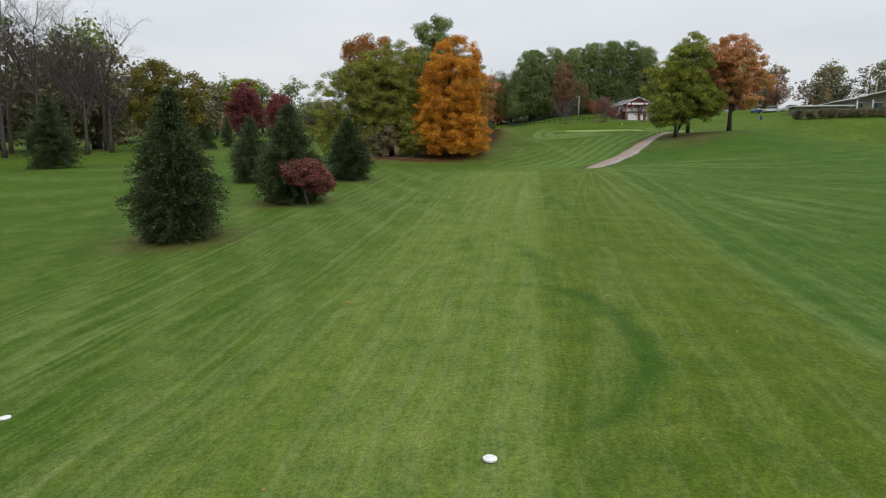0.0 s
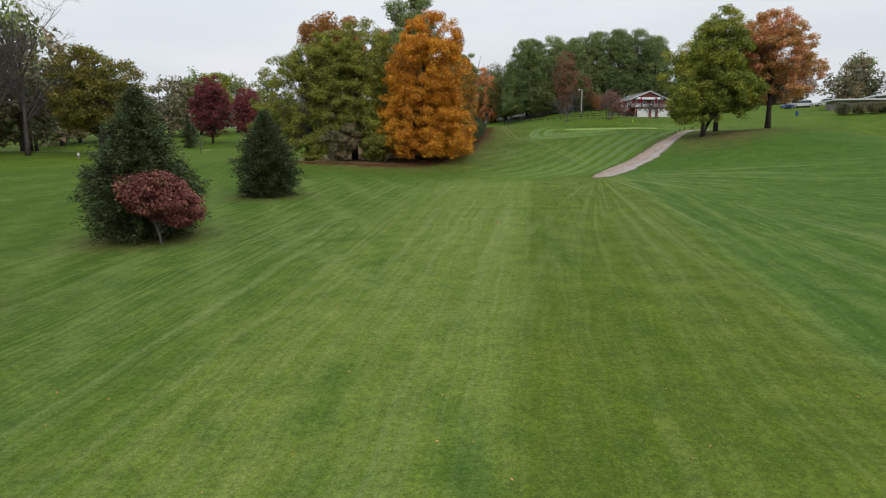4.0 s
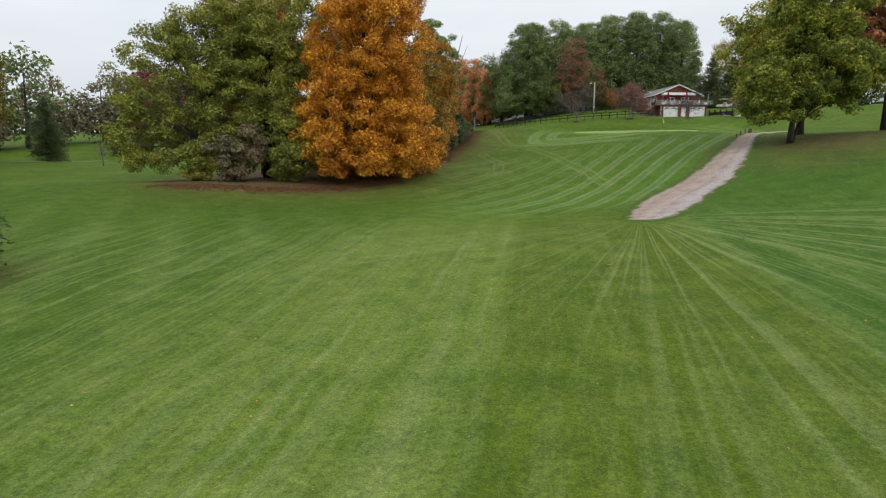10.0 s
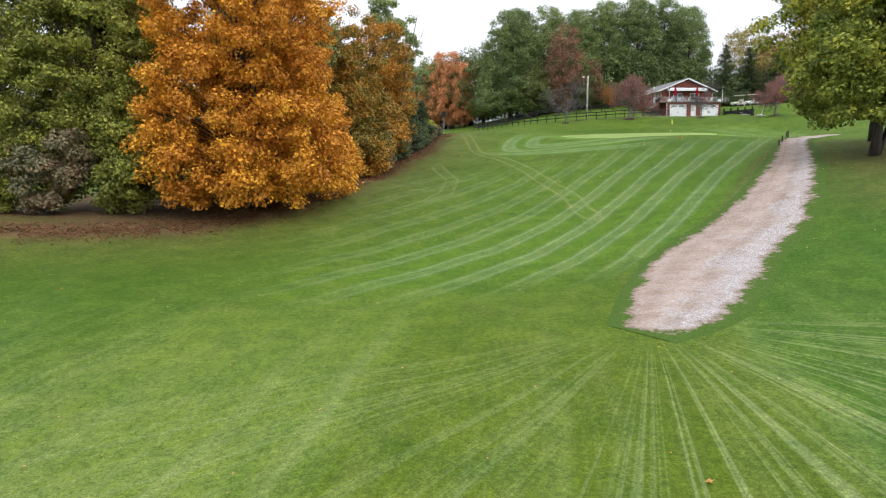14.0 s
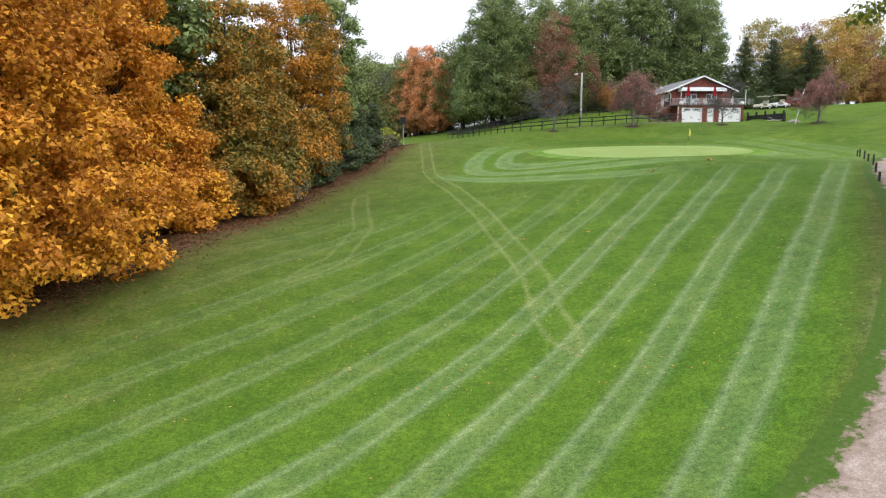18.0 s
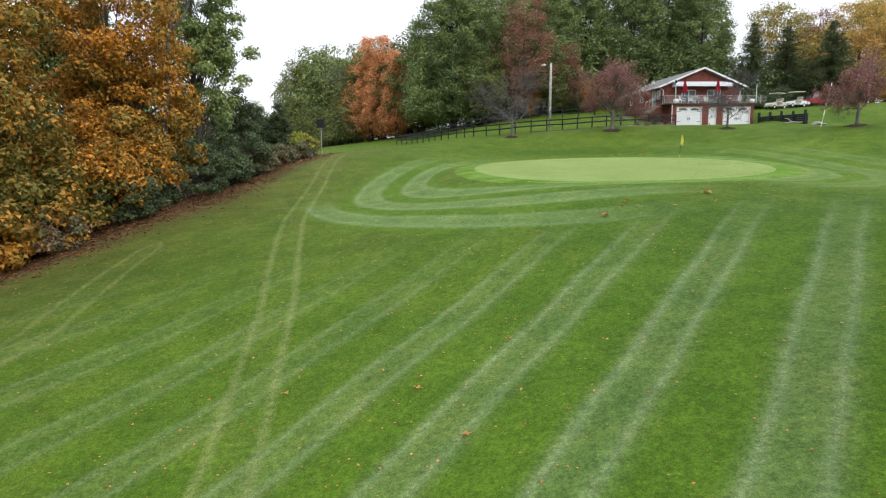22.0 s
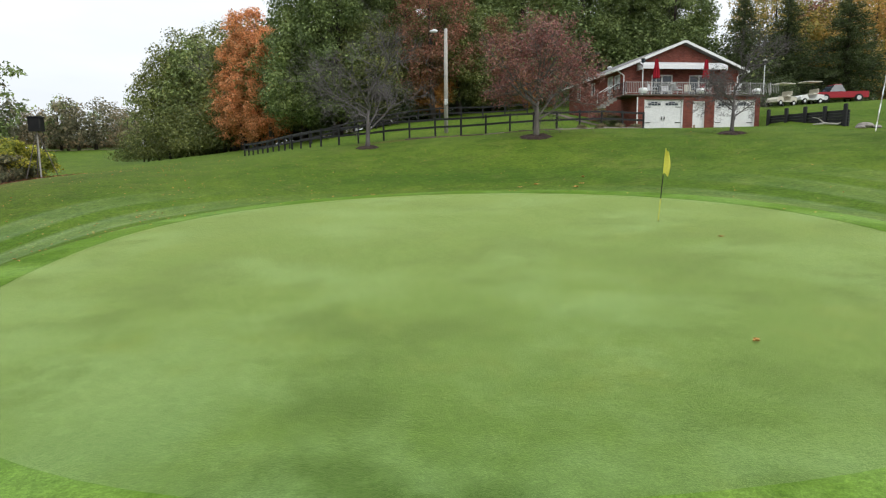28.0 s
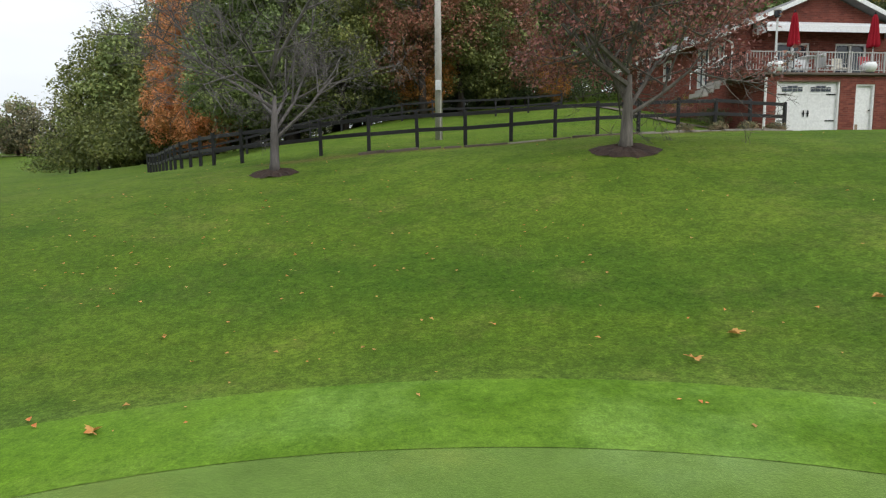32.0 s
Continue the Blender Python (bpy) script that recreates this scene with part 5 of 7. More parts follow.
spruce((78.4, 190.5), "dark spruce behind the parked golf carts", 12.0, 5.2, 222, rounds=38)
spruce((73.2, 192.5), "dark spruce at the edge of the wood", 11.8, 4.8, 223, rounds=36)


# ---- fence ----
def fence_run(line, spacing, tall=1.1, rails=(1.0, 0.55)):
    root = thing("paddock_fence", Matrix.Identity(4), "black two-rail timber paddock fence", "fence", "paddock fences")
    pts = np.array(line)
    seg = np.r_[0, np.cumsum(np.hypot(*np.diff(pts, axis=0).T))]
    n = int(round(seg[-1] / spacing))
    s = np.linspace(0, seg[-1], n + 1)
    x, y = np.interp(s, seg, pts[:, 0]), np.interp(s, seg, pts[:, 1])
    z = land(x, y)
    rng = random.Random(3)
    for k in range(n + 1):
        g = Geo().box((-0.055, -0.055, -0.3), (0.055, 0.055, tall + rng.uniform(-0.03, 0.05)), pose(x[k], y[k], z[k], rng.uniform(-1.5, 1.5), rng.uniform(-1.5, 1.5), rng.uniform(-8, 8)), 0.012)
        part("post", g, BLACK_RAIL, root)
    for k in range(n):
        for h in rails:
            a, b = Vector((x[k], y[k], z[k] + h)), Vector((x[k + 1], y[k + 1], z[k + 1] + h + rng.uniform(-0.02, 0.02)))
            d = b - a
            m = Matrix.Translation(a) @ d.to_track_quat("X", "Z").to_matrix().to_4x4()
            part("rail", Geo().box((-0.04, -0.025, -0.06), (d.length + 0.04, 0.025, 0.06), m, 0.006), BLACK_RAIL, root)
    return root


fence_run([(49.4, 167.7), (44.9, 166.5), (40.8, 165.6), (37.0, 164.8), (33.6, 164.7), (30.8, 165.0), (28.2, 166.9), (25.3, 171.3), (22.3, 176.8), (18.9, 183.0)], 1.58)
fence_run([(18.9, 183.0), (24.0, 183.8), (31.0, 184.4), (38.0, 183.2), (44.0, 181.5)], 2.0)


# ---- the house: brick, two garages below a balcony ----
HOUSE = pose(49.6, 169.45, 16.0, 0, 0, 7.3)
house = thing("house", HOUSE, "red brick house with two white garage doors under a balcony", "house")


def wall_with_holes(name, length, height, thick, holes, m, parent, gable=0.0):
    """A wall along x from 0 to length with openings (x0, z0, x1, z1) through it."""
    xs = sorted({0.0, length, *(h[0] for h in holes), *(h[2] for h in holes)})
    zs = sorted({0.0, height, *(h[1] for h in holes), *(h[3] for h in holes)})
    nx, nz = len(xs), len(zs)
    v = [(x, y, z) for y in (0.0, thick) for z in zs for x in xs]
    solid = {(i, k) for i in range(nx - 1) for k in range(nz - 1) if not any(h[0] <= xs[i] and xs[i + 1] <= h[2] and h[1] <= zs[k] and zs[k + 1] <= h[3] for h in holes)}
    back, quads, tris = nx * nz, [], []
    for i, k in sorted(solid):
        a, b, c, d = k * nx + i, k * nx + i + 1, (k + 1) * nx + i + 1, (k + 1) * nx + i
        quads += [(a, b, c, d), (back + d, back + c, back + b, back + a)]
        for p, q, beside in ((a, b, (i, k - 1)), (b, c, (i + 1, k)), (c, d, (i, k + 1)), (d, a, (i - 1, k))):
            if beside not in solid and not (gable and beside[1] == nz - 1):
                quads.append((p, back + p, back + q, q))
    if gable:
        v += [(length / 2, 0.0, height + gable), (length / 2, thick, height + gable)]
        tip, top = len(v) - 2, (nz - 1) * nx
        tris = [t for i in range(nx - 1) for t in ((top + i, top + i + 1, tip), (back + top + i + 1, back + top + i, tip + 1))]
        quads += [(top, tip, tip + 1, back + top), (tip, top + nx - 1, back + top + nx - 1, tip + 1)]
    r = np.array(m)
    geo = Geo().add(np.array(v) @ r[:3, :3].T + r[:3, 3], quads, tris)
    return part(name, geo, MORTAR, parent)


def bricks_on(wall, length, height, holes, m, gable=0.0, course=0.0762, long=0.2286):
    """Courses of bricks standing proud of a wall's outer face, all in one part."""
    geo, rows = Geo(), int((height + gable) / course)
    joint, proud = 0.011, 0.012
    for r in range(rows):
        z0, z1 = r * course + joint / 2, (r + 1) * course - joint / 2
        lo, hi = 0.0, length
        if gable and z1 > height:
            inset = (z1 - height) / gable * length / 2
            lo, hi = inset, length - inset
        x = lo - (0.5 * long if r % 2 else 0)
        while x < hi - 0.02:
            a, b = max(x + joint / 2, lo), min(x + long - joint / 2, hi)
            x += long
            for h in holes:
                if h[1] < z1 and h[3] > z0:
                    if a >= h[0] and b <= h[2]:
                        b = a
                    elif a < h[0] < b:
                        b = h[0]
                    elif a < h[2] < b:
                        a = h[2]
            if b - a > 0.03:
                v = np.array([(a, -proud, z0), (b, -proud, z0), (b, -proud, z1), (a, -proud, z1), (a, 0, z0), (b, 0, z0), (b, 0, z1), (a, 0, z1)])
                t = np.array(m)
                geo.add(v @ t[:3, :3].T + t[:3, 3], [(0, 1, 2, 3), (3, 2, 6, 7), (1, 5, 6, 2), (4, 0, 3, 7), (4, 5, 1, 0)])
    return tagged(part("bricks", geo, BRICK, wall), kind="stuff")


W, D0, DEEP, DECK = 9.2, 2.6, 10.5, 2.42
g_holes = [(0.48, 0.0, 3.36, 2.08), (4.08, 0.0, 4.98, 1.98), (5.72, 0.0, 8.84, 2.08)]
front = wall_with_holes("garage_front_wall", W, DECK - 0.09, 0.3, g_holes, pose(0, 0, 0), house)
bricks_on(front, W, DECK - 0.09, g_holes, pose(0, 0, 0))
left = wall_with_holes("garage_side_wall", D0, DECK - 0.09, 0.3, [], pose(0, D0, 0, 0, 0, -90), house)
bricks_on(left, D0, DECK - 0.09, [], pose(0, D0, 0, 0, 0, -90))
right = wall_with_holes("garage_side_wall", D0, DECK - 0.09, 0.3, [], pose(W, 0, 0, 0, 0, 90), house)
bricks_on(right, D0, DECK - 0.09, [], pose(W, 0, 0, 0, 0, 90))
EAVE, GABLE = 4.45, 1.85
u_holes = [(2.30, DECK + 0.08, 3.95, 4.12), (5.25, DECK + 0.08, 6.85, 4.12)]
upper = wall_with_holes("upper_front_wall", W, EAVE, 0.3, u_holes, pose(0, D0, 0), house, GABLE)
bricks_on(upper, W, EAVE, [(0, 0, W, DECK - 0.2)] + u_holes, pose(0, D0, 0), GABLE)
s_holes = [(DEEP - 2.35, 2.4, DEEP - 1.45, 4.2), (DEEP - 1.15, 3.15, DEEP - 0.25, 4.15), (DEEP - 5.6, 3.15, DEEP - 4.8, 4.15), (DEEP - 8.6, 3.15, DEEP - 7.8, 4.15)]
side = wall_with_holes("upper_side_wall", DEEP, EAVE, 0.3, s_holes, pose(0, D0 + DEEP, 0, 0, 0, -90), house)
bricks_on(side, DEEP, EAVE, [(0, 0, DEEP, 1.0)] + s_holes, pose(0, D0 + DEEP, 0, 0, 0, -90))
wall_with_holes("far_side_wall", DEEP, EAVE, 0.3, [], pose(W, D0, 0, 0, 0, 90), house)
wall_with_holes("back_wall", W, EAVE, 0.3, [], pose(W, D0 + DEEP, 0, 0, 0, 180), house, GABLE)
# roof: two slopes with an overhang, white fascia and barge boards
over, thick = 0.5, 0.16
slope = GABLE / (W / 2)
for sgn in (-1, 1):
    roof = Geo()
    cx = W / 2
    outer = (cx + sgn * (cx + over), EAVE - over * slope + 0.06)
    ridge_pt = (cx, EAVE + GABLE + 0.06)
    y0, y1 = D0 - 0.45, D0 + DEEP + 0.4
    v = [(outer[0], y0, outer[1]), (ridge_pt[0], y0, ridge_pt[1]), (ridge_pt[0], y1, ridge_pt[1]), (outer[0], y1, outer[1])]
    v += [(x, y, z + thick) for x, y, z in v]
    roof.add(v, [(0, 1, 2, 3), (7, 6, 5, 4), (0, 4, 5, 1), (1, 5, 6, 2), (2, 6, 7, 3), (3, 7, 4, 0)])
    slab = part("roof_slope", roof, ROOFING, house, "grey shingled roof slope")
    d = Vector((ridge_pt[0] - outer[0], 0, ridge_pt[1] - outer[1]))
    m = Matrix.Translation((outer[0], y0 - 0.03, outer[1] + 0.03)) @ d.to_track_quat("X", "Z").to_matrix().to_4x4()
    part("barge_board", Geo().box((-0.05, -0.02, -0.05), (d.length, 0.02, 0.13), m), WHITE_PAINT, slab, "white barge board")
    part("gutter", Geo().box((min(outer[0], outer[0] + sgn * 0.1), y0, outer[1] - 0.02), (max(outer[0], outer[0] + sgn * 0.1), y1, outer[1] + 0.13)), WHITE_PAINT, slab, "white gutter")
    part("downpipe", Geo().tube([(cx + sgn * (cx + 0.35), D0 - 0.06, EAVE - 0.12), (cx + sgn * (cx - 0.12), D0 - 0.08, EAVE - 0.4), (cx + sgn * (cx - 0.12), D0 - 0.08, DECK + 0.05)], 0.045, 8), WHITE_PAINT, slab, "white downpipe")
part("ridge_vent", Geo().lathe([(0.12, 0), (0.12, 0.35), (0.2, 0.36), (0.2, 0.5), (0.05, 0.55)], 10, (2.4, D0 + 7.5, EAVE + 0.9)), WHITE_METAL, house)
part("chimney_cap", Geo().lathe([(0.14, 0), (0.14, 0.5), (0.22, 0.52), (0.18, 0.72)], 10, (-0.1, D0 + 6.2, EAVE + 0.1)), GREY_POLE, house)
part("downpipe", Geo().tube([(-0.06, -0.06, DECK - 0.2), (-0.06, -0.06, 0.02)], 0.05, 8), WHITE_PAINT, house, "white downpipe")


def sliding_door(x0, x1, z0, z1, y, parent):
    d = part("sliding_door", Geo().box((x0, y + 0.1, z0), (x1, y + 0.13, z1)), GLASS, parent, "dark glass sliding door")
    for a, b, c, e in ((x0, z0, x0 + 0.09, z1), (x1 - 0.09, z0, x1, z1), (x0 + 0.09, z1 - 0.09, x1 - 0.09, z1), (x0 + 0.09, z0, x1 - 0.09, z0 + 0.07), ((x0 + x1) / 2 - 0.05, z0 + 0.07, (x0 + x1) / 2 + 0.05, z1 - 0.09)):
        part("door_frame", Geo().box((a, y + 0.03, b), (c, y + 0.16, e)), WHITE_PAINT, d)


for h in u_holes:
    sliding_door(h[0], h[2], h[1], h[3], D0, house)


def side_window(h, with_bar):
    """A white-framed window in the long side wall."""
    ya, yb = D0 + DEEP - h[2], D0 + DEEP - h[0]
    w = part("window", Geo().box((0.10, ya, h[1]), (0.13, yb, h[3])), GLASS, house, "dark window in a white frame")
    bars = [(ya, h[1], ya + 0.07, h[3]), (yb - 0.07, h[1], yb, h[3]), (ya + 0.07, h[3] - 0.07, yb - 0.07, h[3]), (ya + 0.07, h[1], yb - 0.07, h[1] + 0.07)]
    if with_bar:
        bars.append(((ya + yb) / 2 - 0.03, h[1] + 0.07, (ya + yb) / 2 + 0.03, h[3] - 0.07))
    for a, b, c, e in bars:
        part("window_frame", Geo().box((-0.03, a, b), (0.16, c, e)), WHITE_PAINT, w)


for n, h in enumerate(s_holes):
    side_window(h, n < 2)


def garage_door(x0, x1, z1):
    w = x1 - x0
    door = part("garage_door", Geo().box((x0, 0.14, 0.0), (x1, 0.2, z1)), WHITE_PAINT, house, "white carriage-style garage door")
    for k in range(4):
        for half in (0, 1):
            a, b = x0 + half * w / 2 + 0.08, x0 + (half + 1) * w / 2 - 0.08
            part("door_panel", Geo().box((a, 0.132, k * z1 / 4 + 0.012), (b, 0.14, (k + 1) * z1 / 4 - 0.012), None, 0.004), WHITE_PAINT, door)
    for half in (0.25, 0.75):
        cx = x0 + w * half + (0.04 if half < 0.5 else -0.04)
        for k in range(4):
            a = cx - 0.46 + k * 0.235
            drop = 0.05 if k in (0, 3) else 0.0
            for row in range(2):
                zt = z1 - 0.16 - row * 0.125 - (drop if row == 0 else 0)
                part("pane", Geo().box((a, 0.105, z1 - 0.275 - row * 0.125 + 0.015), (a + 0.205, 0.118, zt)), GLASS, door)
    for hx, sgn in ((x0 + 0.04, 1), (x1 - 0.04, -1)):
        for hz in (0.52, 1.58):
            lo, hi = sorted((hx, hx + sgn * 0.42))
            part("strap_hinge", Geo().box((lo, 0.1, hz - 0.022), (hi, 0.118, hz + 0.022)), DARK_METAL, door, "black iron strap hinge")
    for s in (-0.1, 0.1):
        part("pull_handle", Geo().box((x0 + w / 2 + s - 0.018, 0.08, 0.68), (x0 + w / 2 + s + 0.018, 0.118, 0.94)).box((x0 + w / 2 + s - 0.06, 0.095, 0.80), (x0 + w / 2 + s + 0.06, 0.118, 0.83)), DARK_METAL, door, "black iron handle")
    part("door_trim", Geo().box((x0 - 0.07, 0.02, 0), (x0, 0.22, z1 + 0.07)).box((x1, 0.02, 0), (x1 + 0.07, 0.22, z1 + 0.07)), WHITE_PAINT, door)
    return door


garage_door(0.55, 3.29, 2.08)
garage_door(5.79, 8.77, 2.08)
ped = part("side_door", Geo().box((4.15, 0.12, 0), (4.91, 0.17, 1.93)), WHITE_PAINT, house, "plain white entrance door")
part("door_trim", Geo().box((4.08, 0.02, 0), (4.15, 0.2, 1.98)).box((4.91, 0.02, 0), (4.98, 0.2, 1.98)).box((4.15, 0.02, 1.93), (4.91, 0.2, 1.98)), WHITE_PAINT, ped)
part("door_knob", Geo().lathe([(0.0, 0), (0.035, 0.005), (0.035, 0.05), (0.0, 0.06)], 8, (4.83, 0.08, 0.9)), DARK_METAL, ped)
part("pet_flap", Geo().box((4.17, 0.09, 0.04), (4.36, 0.12, 0.36), None, 0.01), PALE_WOOD, ped)
# balcony
part("balcony_slab", Geo().box((-1.0, -0.17, DECK - 0.09), (W + 0.3, D0 - 0.02, DECK), None, 0.02), OLD_TIMBER, house, "weathered concrete balcony slab")
rail = part("railing", Geo().box((-0.95, -0.12, DECK + 0.78), (W + 0.25, -0.07, DECK + 0.82)).box((-0.95, -0.11, DECK + 0.08), (W + 0.25, -0.08, DECK + 0.11)), RAIL_GREY, house, "pale metal balcony railing")
for k in range(90):
    x = -0.93 + k * 0.1285
    if k % 12 == 0:
        part("railing_post", Geo().box((x - 0.03, -0.125, DECK), (x + 0.03, -0.065, DECK + 0.84)), RAIL_GREY, rail)
    else:
        part("baluster", Geo().box((x - 0.011, -0.106, DECK + 0.11), (x + 0.011, -0.084, DECK + 0.78)), RAIL_GREY, rail)
side_rail = part("railing", Geo().box((-0.95, -0.07, DECK + 0.78), (-0.9, D0 - 0.1, DECK + 0.82)).box((-0.94, -0.07, DECK + 0.08), (-0.91, D0 - 0.1, DECK + 0.11)), DARK_METAL, house, "dark metal side railing")
for k in range(20):
    part("baluster", Geo().box((-0.936, -0.15 + k * 0.13, DECK + 0.11), (-0.914, -0.128 + k * 0.13, DECK + 0.78)), DARK_METAL, side_rail)
for sgn in (0, 1):
    part("stair_rail", Geo().tube([(-1.0, 1.2 + sgn * 1.0, DECK + 0.85), (-2.0, 1.2 + sgn * 1.0, DECK + 0.25), (-2.0, 1.2 + sgn * 1.0, DECK - 0.4)], 0.03, 6), WHITE_METAL, house, "white stair railing")
for k in range(4):
    part("stair_tread", Geo().box((-1.25 - k * 0.26, 1.2, DECK - 0.32 - k * 0.16), (-0.98 - k * 0.26, 2.2, DECK - 0.14 - k * 0.16)), CONCRETE, house)
# awning
aw = Geo()
prof = [(0, 5.02), (-0.45, 4.90), (-0.93, 4.68), (-0.97, 4.40), (-0.94, 4.40), (-0.90, 4.65), (-0.44, 4.86), (0, 4.97)]
x0, x1 = 1.12, 7.7
v = [(x0, D0 + y, z) for y, z in prof] + [(x1, D0 + y, z) for y, z in prof]
n = len(prof)
aw.add(v, [(i, (i + 1) % n, n + (i + 1) % n, n + i) for i in range(n)])
awning = part("awning", aw, WHITE_METAL, house, "white metal awning over the balcony doors")
for xe in (x0, x1):
    part("awning_end", Geo().add([(xe, D0, 4.93), (xe, D0 - 0.33, 4.9), (xe, D0 - 0.7, 4.66), (xe, D0 - 0.92, 4.36), (xe, D0, 4.36), (xe + 0.02, D0, 4.93), (xe + 0.02, D0 - 0.33, 4.9), (xe + 0.02, D0 - 0.7, 4.66), (xe + 0.02, D0 - 0.92, 4.36), (xe + 0.02, D0, 4.36)], [(5, 6, 7, 8), (3, 2, 1, 0), (0, 1, 6, 5), (1, 2, 7, 6), (2, 3, 8, 7), (3, 4, 9, 8)], [(0, 4, 3), (5, 8, 9)]), WHITE_METAL, awning)


def on_house(name, x, y, z, label, category, group="", turn=0):
    return thing(name, HOUSE @ pose(x, y, z, 0, 0, turn), label, category, group)


def umbrella(x, y):
    u = on_house("patio_umbrella", x, y, DECK, "closed red patio umbrella on the balcony", "umbrella", "patio umbrellas")
    part("base", Geo().lathe([(0.24, 0), (0.24, 0.05), (0.06, 0.08), (0.03, 0.3)], 14), DARK_METAL, u)
    part("pole", Geo().tube([(0, 0, 0.1), (0, 0, 2.55)], 0.02, 8), WHITE_METAL, u)
    g, s = Geo(), 20
    rows = [(0.05, 2.5), (0.09, 2.35), (0.13, 2.0), (0.17, 1.6), (0.21, 1.25), (0.17, 1.18)]
    w = np.linspace(0, 2 * np.pi, s, endpoint=False)
    v = [(r * (1 + 0.25 * (i % 2 and 1 or -1)) * math.cos(a), r * (1 + 0.25 * (i % 2 and 1 or -1)) * math.sin(a), z) for r, z in rows for i, a in enumerate(w)]
    g.add(v, [(k * s + i, (k + 1) * s + i, (k + 1) * s + (i + 1) % s, k * s + (i + 1) % s) for k in range(len(rows) - 1) for i in range(s)])
    part("canopy", g, UMBRELLA_RED, u, "folded red canvas")
    part("finial", Geo().lathe([(0.02, 2.5), (0.05, 2.56), (0.02, 2.62)], 8), DARK_METAL, u)


umbrella(1.66, 0.7)
umbrella(5.4, 0.7)


def globe_planter(x, y=0.0):
    p = on_house("planter", x, y, DECK, "round white planter on the balcony edge", "planter", "round white planters")
    part("bowl", Geo().lathe([(0.10, 0.0), (0.22, 0.05), (0.30, 0.2), (0.30, 0.32), (0.24, 0.42), (0.15, 0.44), (0.12, 0.40)], 18), WHITE_PAINT, p, smooth=True)
    part("stand", Geo().lathe([(0.2, 0.0), (0.2, 0.03), (0.12, 0.05)], 12), DARK_METAL, p)


for x in (0.35, 4.6, 8.9):
    globe_planter(x)


def post_lamp(x, y):
    p = on_house("post_lamp", x, y, DECK - 0.05, "white lamp post with a lantern at the balcony corner", "lamp post", "balcony lamp posts")
    part("post", Geo().tube([(0, 0, 0), (0, 0, 2.1)], [0.045, 0.035], 8), WHITE_METAL, p)
    part("lantern", Geo().lathe([(0.05, 2.1), (0.12, 2.16), (0.14, 2.34), (0.10, 2.4)], 8), GLASS, p)
    part("cap", Geo().lathe([(0.15, 2.38), (0.13, 2.44), (0.03, 2.5)], 8), GREY_POLE, p)


post_lamp(0.2, -0.2)
post_lamp(9.35, -0.1)


def patio_chair(x, y, turn, mat, label):
    c = on_house("patio_chair", x, y, DECK, label, "chair", "patio chairs", turn)
    part("seat", Geo().box((-0.26, -0.25, 0.38), (0.26, 0.25, 0.43), None, 0.03), mat, c)
    part("backrest", Geo().box((-0.26, 0.21, 0.45), (0.26, 0.26, 0.95), pose(0, 0, 0, -8), 0.03), mat, c)
    for sx in (-0.24, 0.24):
        for sy in (-0.22, 0.22):
            part("leg", Geo().tube([(sx, sy, 0), (sx, sy, 0.4)], 0.014, 6), WHITE_METAL, c)
        part("armrest", Geo().tube([(sx, -0.22, 0.4), (sx, -0.22, 0.63), (sx, 0.2, 0.65)], 0.014, 6), WHITE_METAL, c)


for x, y, t, mat, label in ((1.7, 1.2, 40, WHITE_METAL, "white metal patio chair"), (2.9, 1.6, -20, WHITE_METAL, "white metal patio chair"), (3.4, 0.9, 100, WHITE_METAL, "white metal patio chair"), (4.7, 1.5, 0, CREAM, "cream patio chair on the balcony"), (5.6, 1.0, 0, CART_RED, "red patio chair on the balcony"), (7.1, 1.2, 60, CART_RED, "red patio chair on the balcony"), (7.9, 1.0, -70, WHITE_METAL, "white metal patio chair")):
    patio_chair(x, y, t, mat, label)
tbl = on_house("patio_table", 2.4, 0.55, DECK, "round white patio table on the balcony", "table")
part("tabletop", Geo().lathe([(0.02, 0.70), (0.5, 0.70), (0.5, 0.73), (0.02, 0.735)], 24), WHITE_METAL, tbl)
for a in range(4):
    part("leg", Geo().tube([(0.35 * math.cos(a * 1.57), 0.35 * math.sin(a * 1.57), 0), (0.2 * math.cos(a * 1.57), 0.2 * math.sin(a * 1.57), 0.7)], 0.015, 6), WHITE_METAL, tbl)


# low edging of old timbers and stones along the foot of the fence
def edging():
    root = thing("edging", Matrix.Identity(4), "row of weathered timbers and flat stones along the fence", "edging")
    rng = random.Random(7)
    line = np.array(FENCE_FOOT[1:])
    seg = np.r_[0, np.cumsum(np.hypot(*np.diff(line, axis=0).T))]
    s = 0.0
    while s < seg[-1]:
        long = rng.uniform(0.5, 1.5) if s < 9 else rng.uniform(0.25, 0.6)
        x, y = np.interp(s, seg, line[:, 0]), np.interp(s, seg, line[:, 1])
        turn = 13 + rng.uniform(-8, 8)
        tilt = -math.degrees(math.atan2(gz(x + long, y + long * 0.23) - gz(x, y), long))
        g = Geo().box((0, -0.1, -0.12), (long, 0.1, rng.uniform(0.03, 0.075)), pose(x, y + rng.uniform(-0.08, 0.08), gz(x, y), rng.uniform(-4, 4), tilt, turn), 0.02)
        part("timber" if s < 9 else "stone", g, OLD_TIMBER if s < 9 and rng.random() < 0.8 else STONE, root)
        s += long + rng.uniform(0.02, 0.1)


edging()


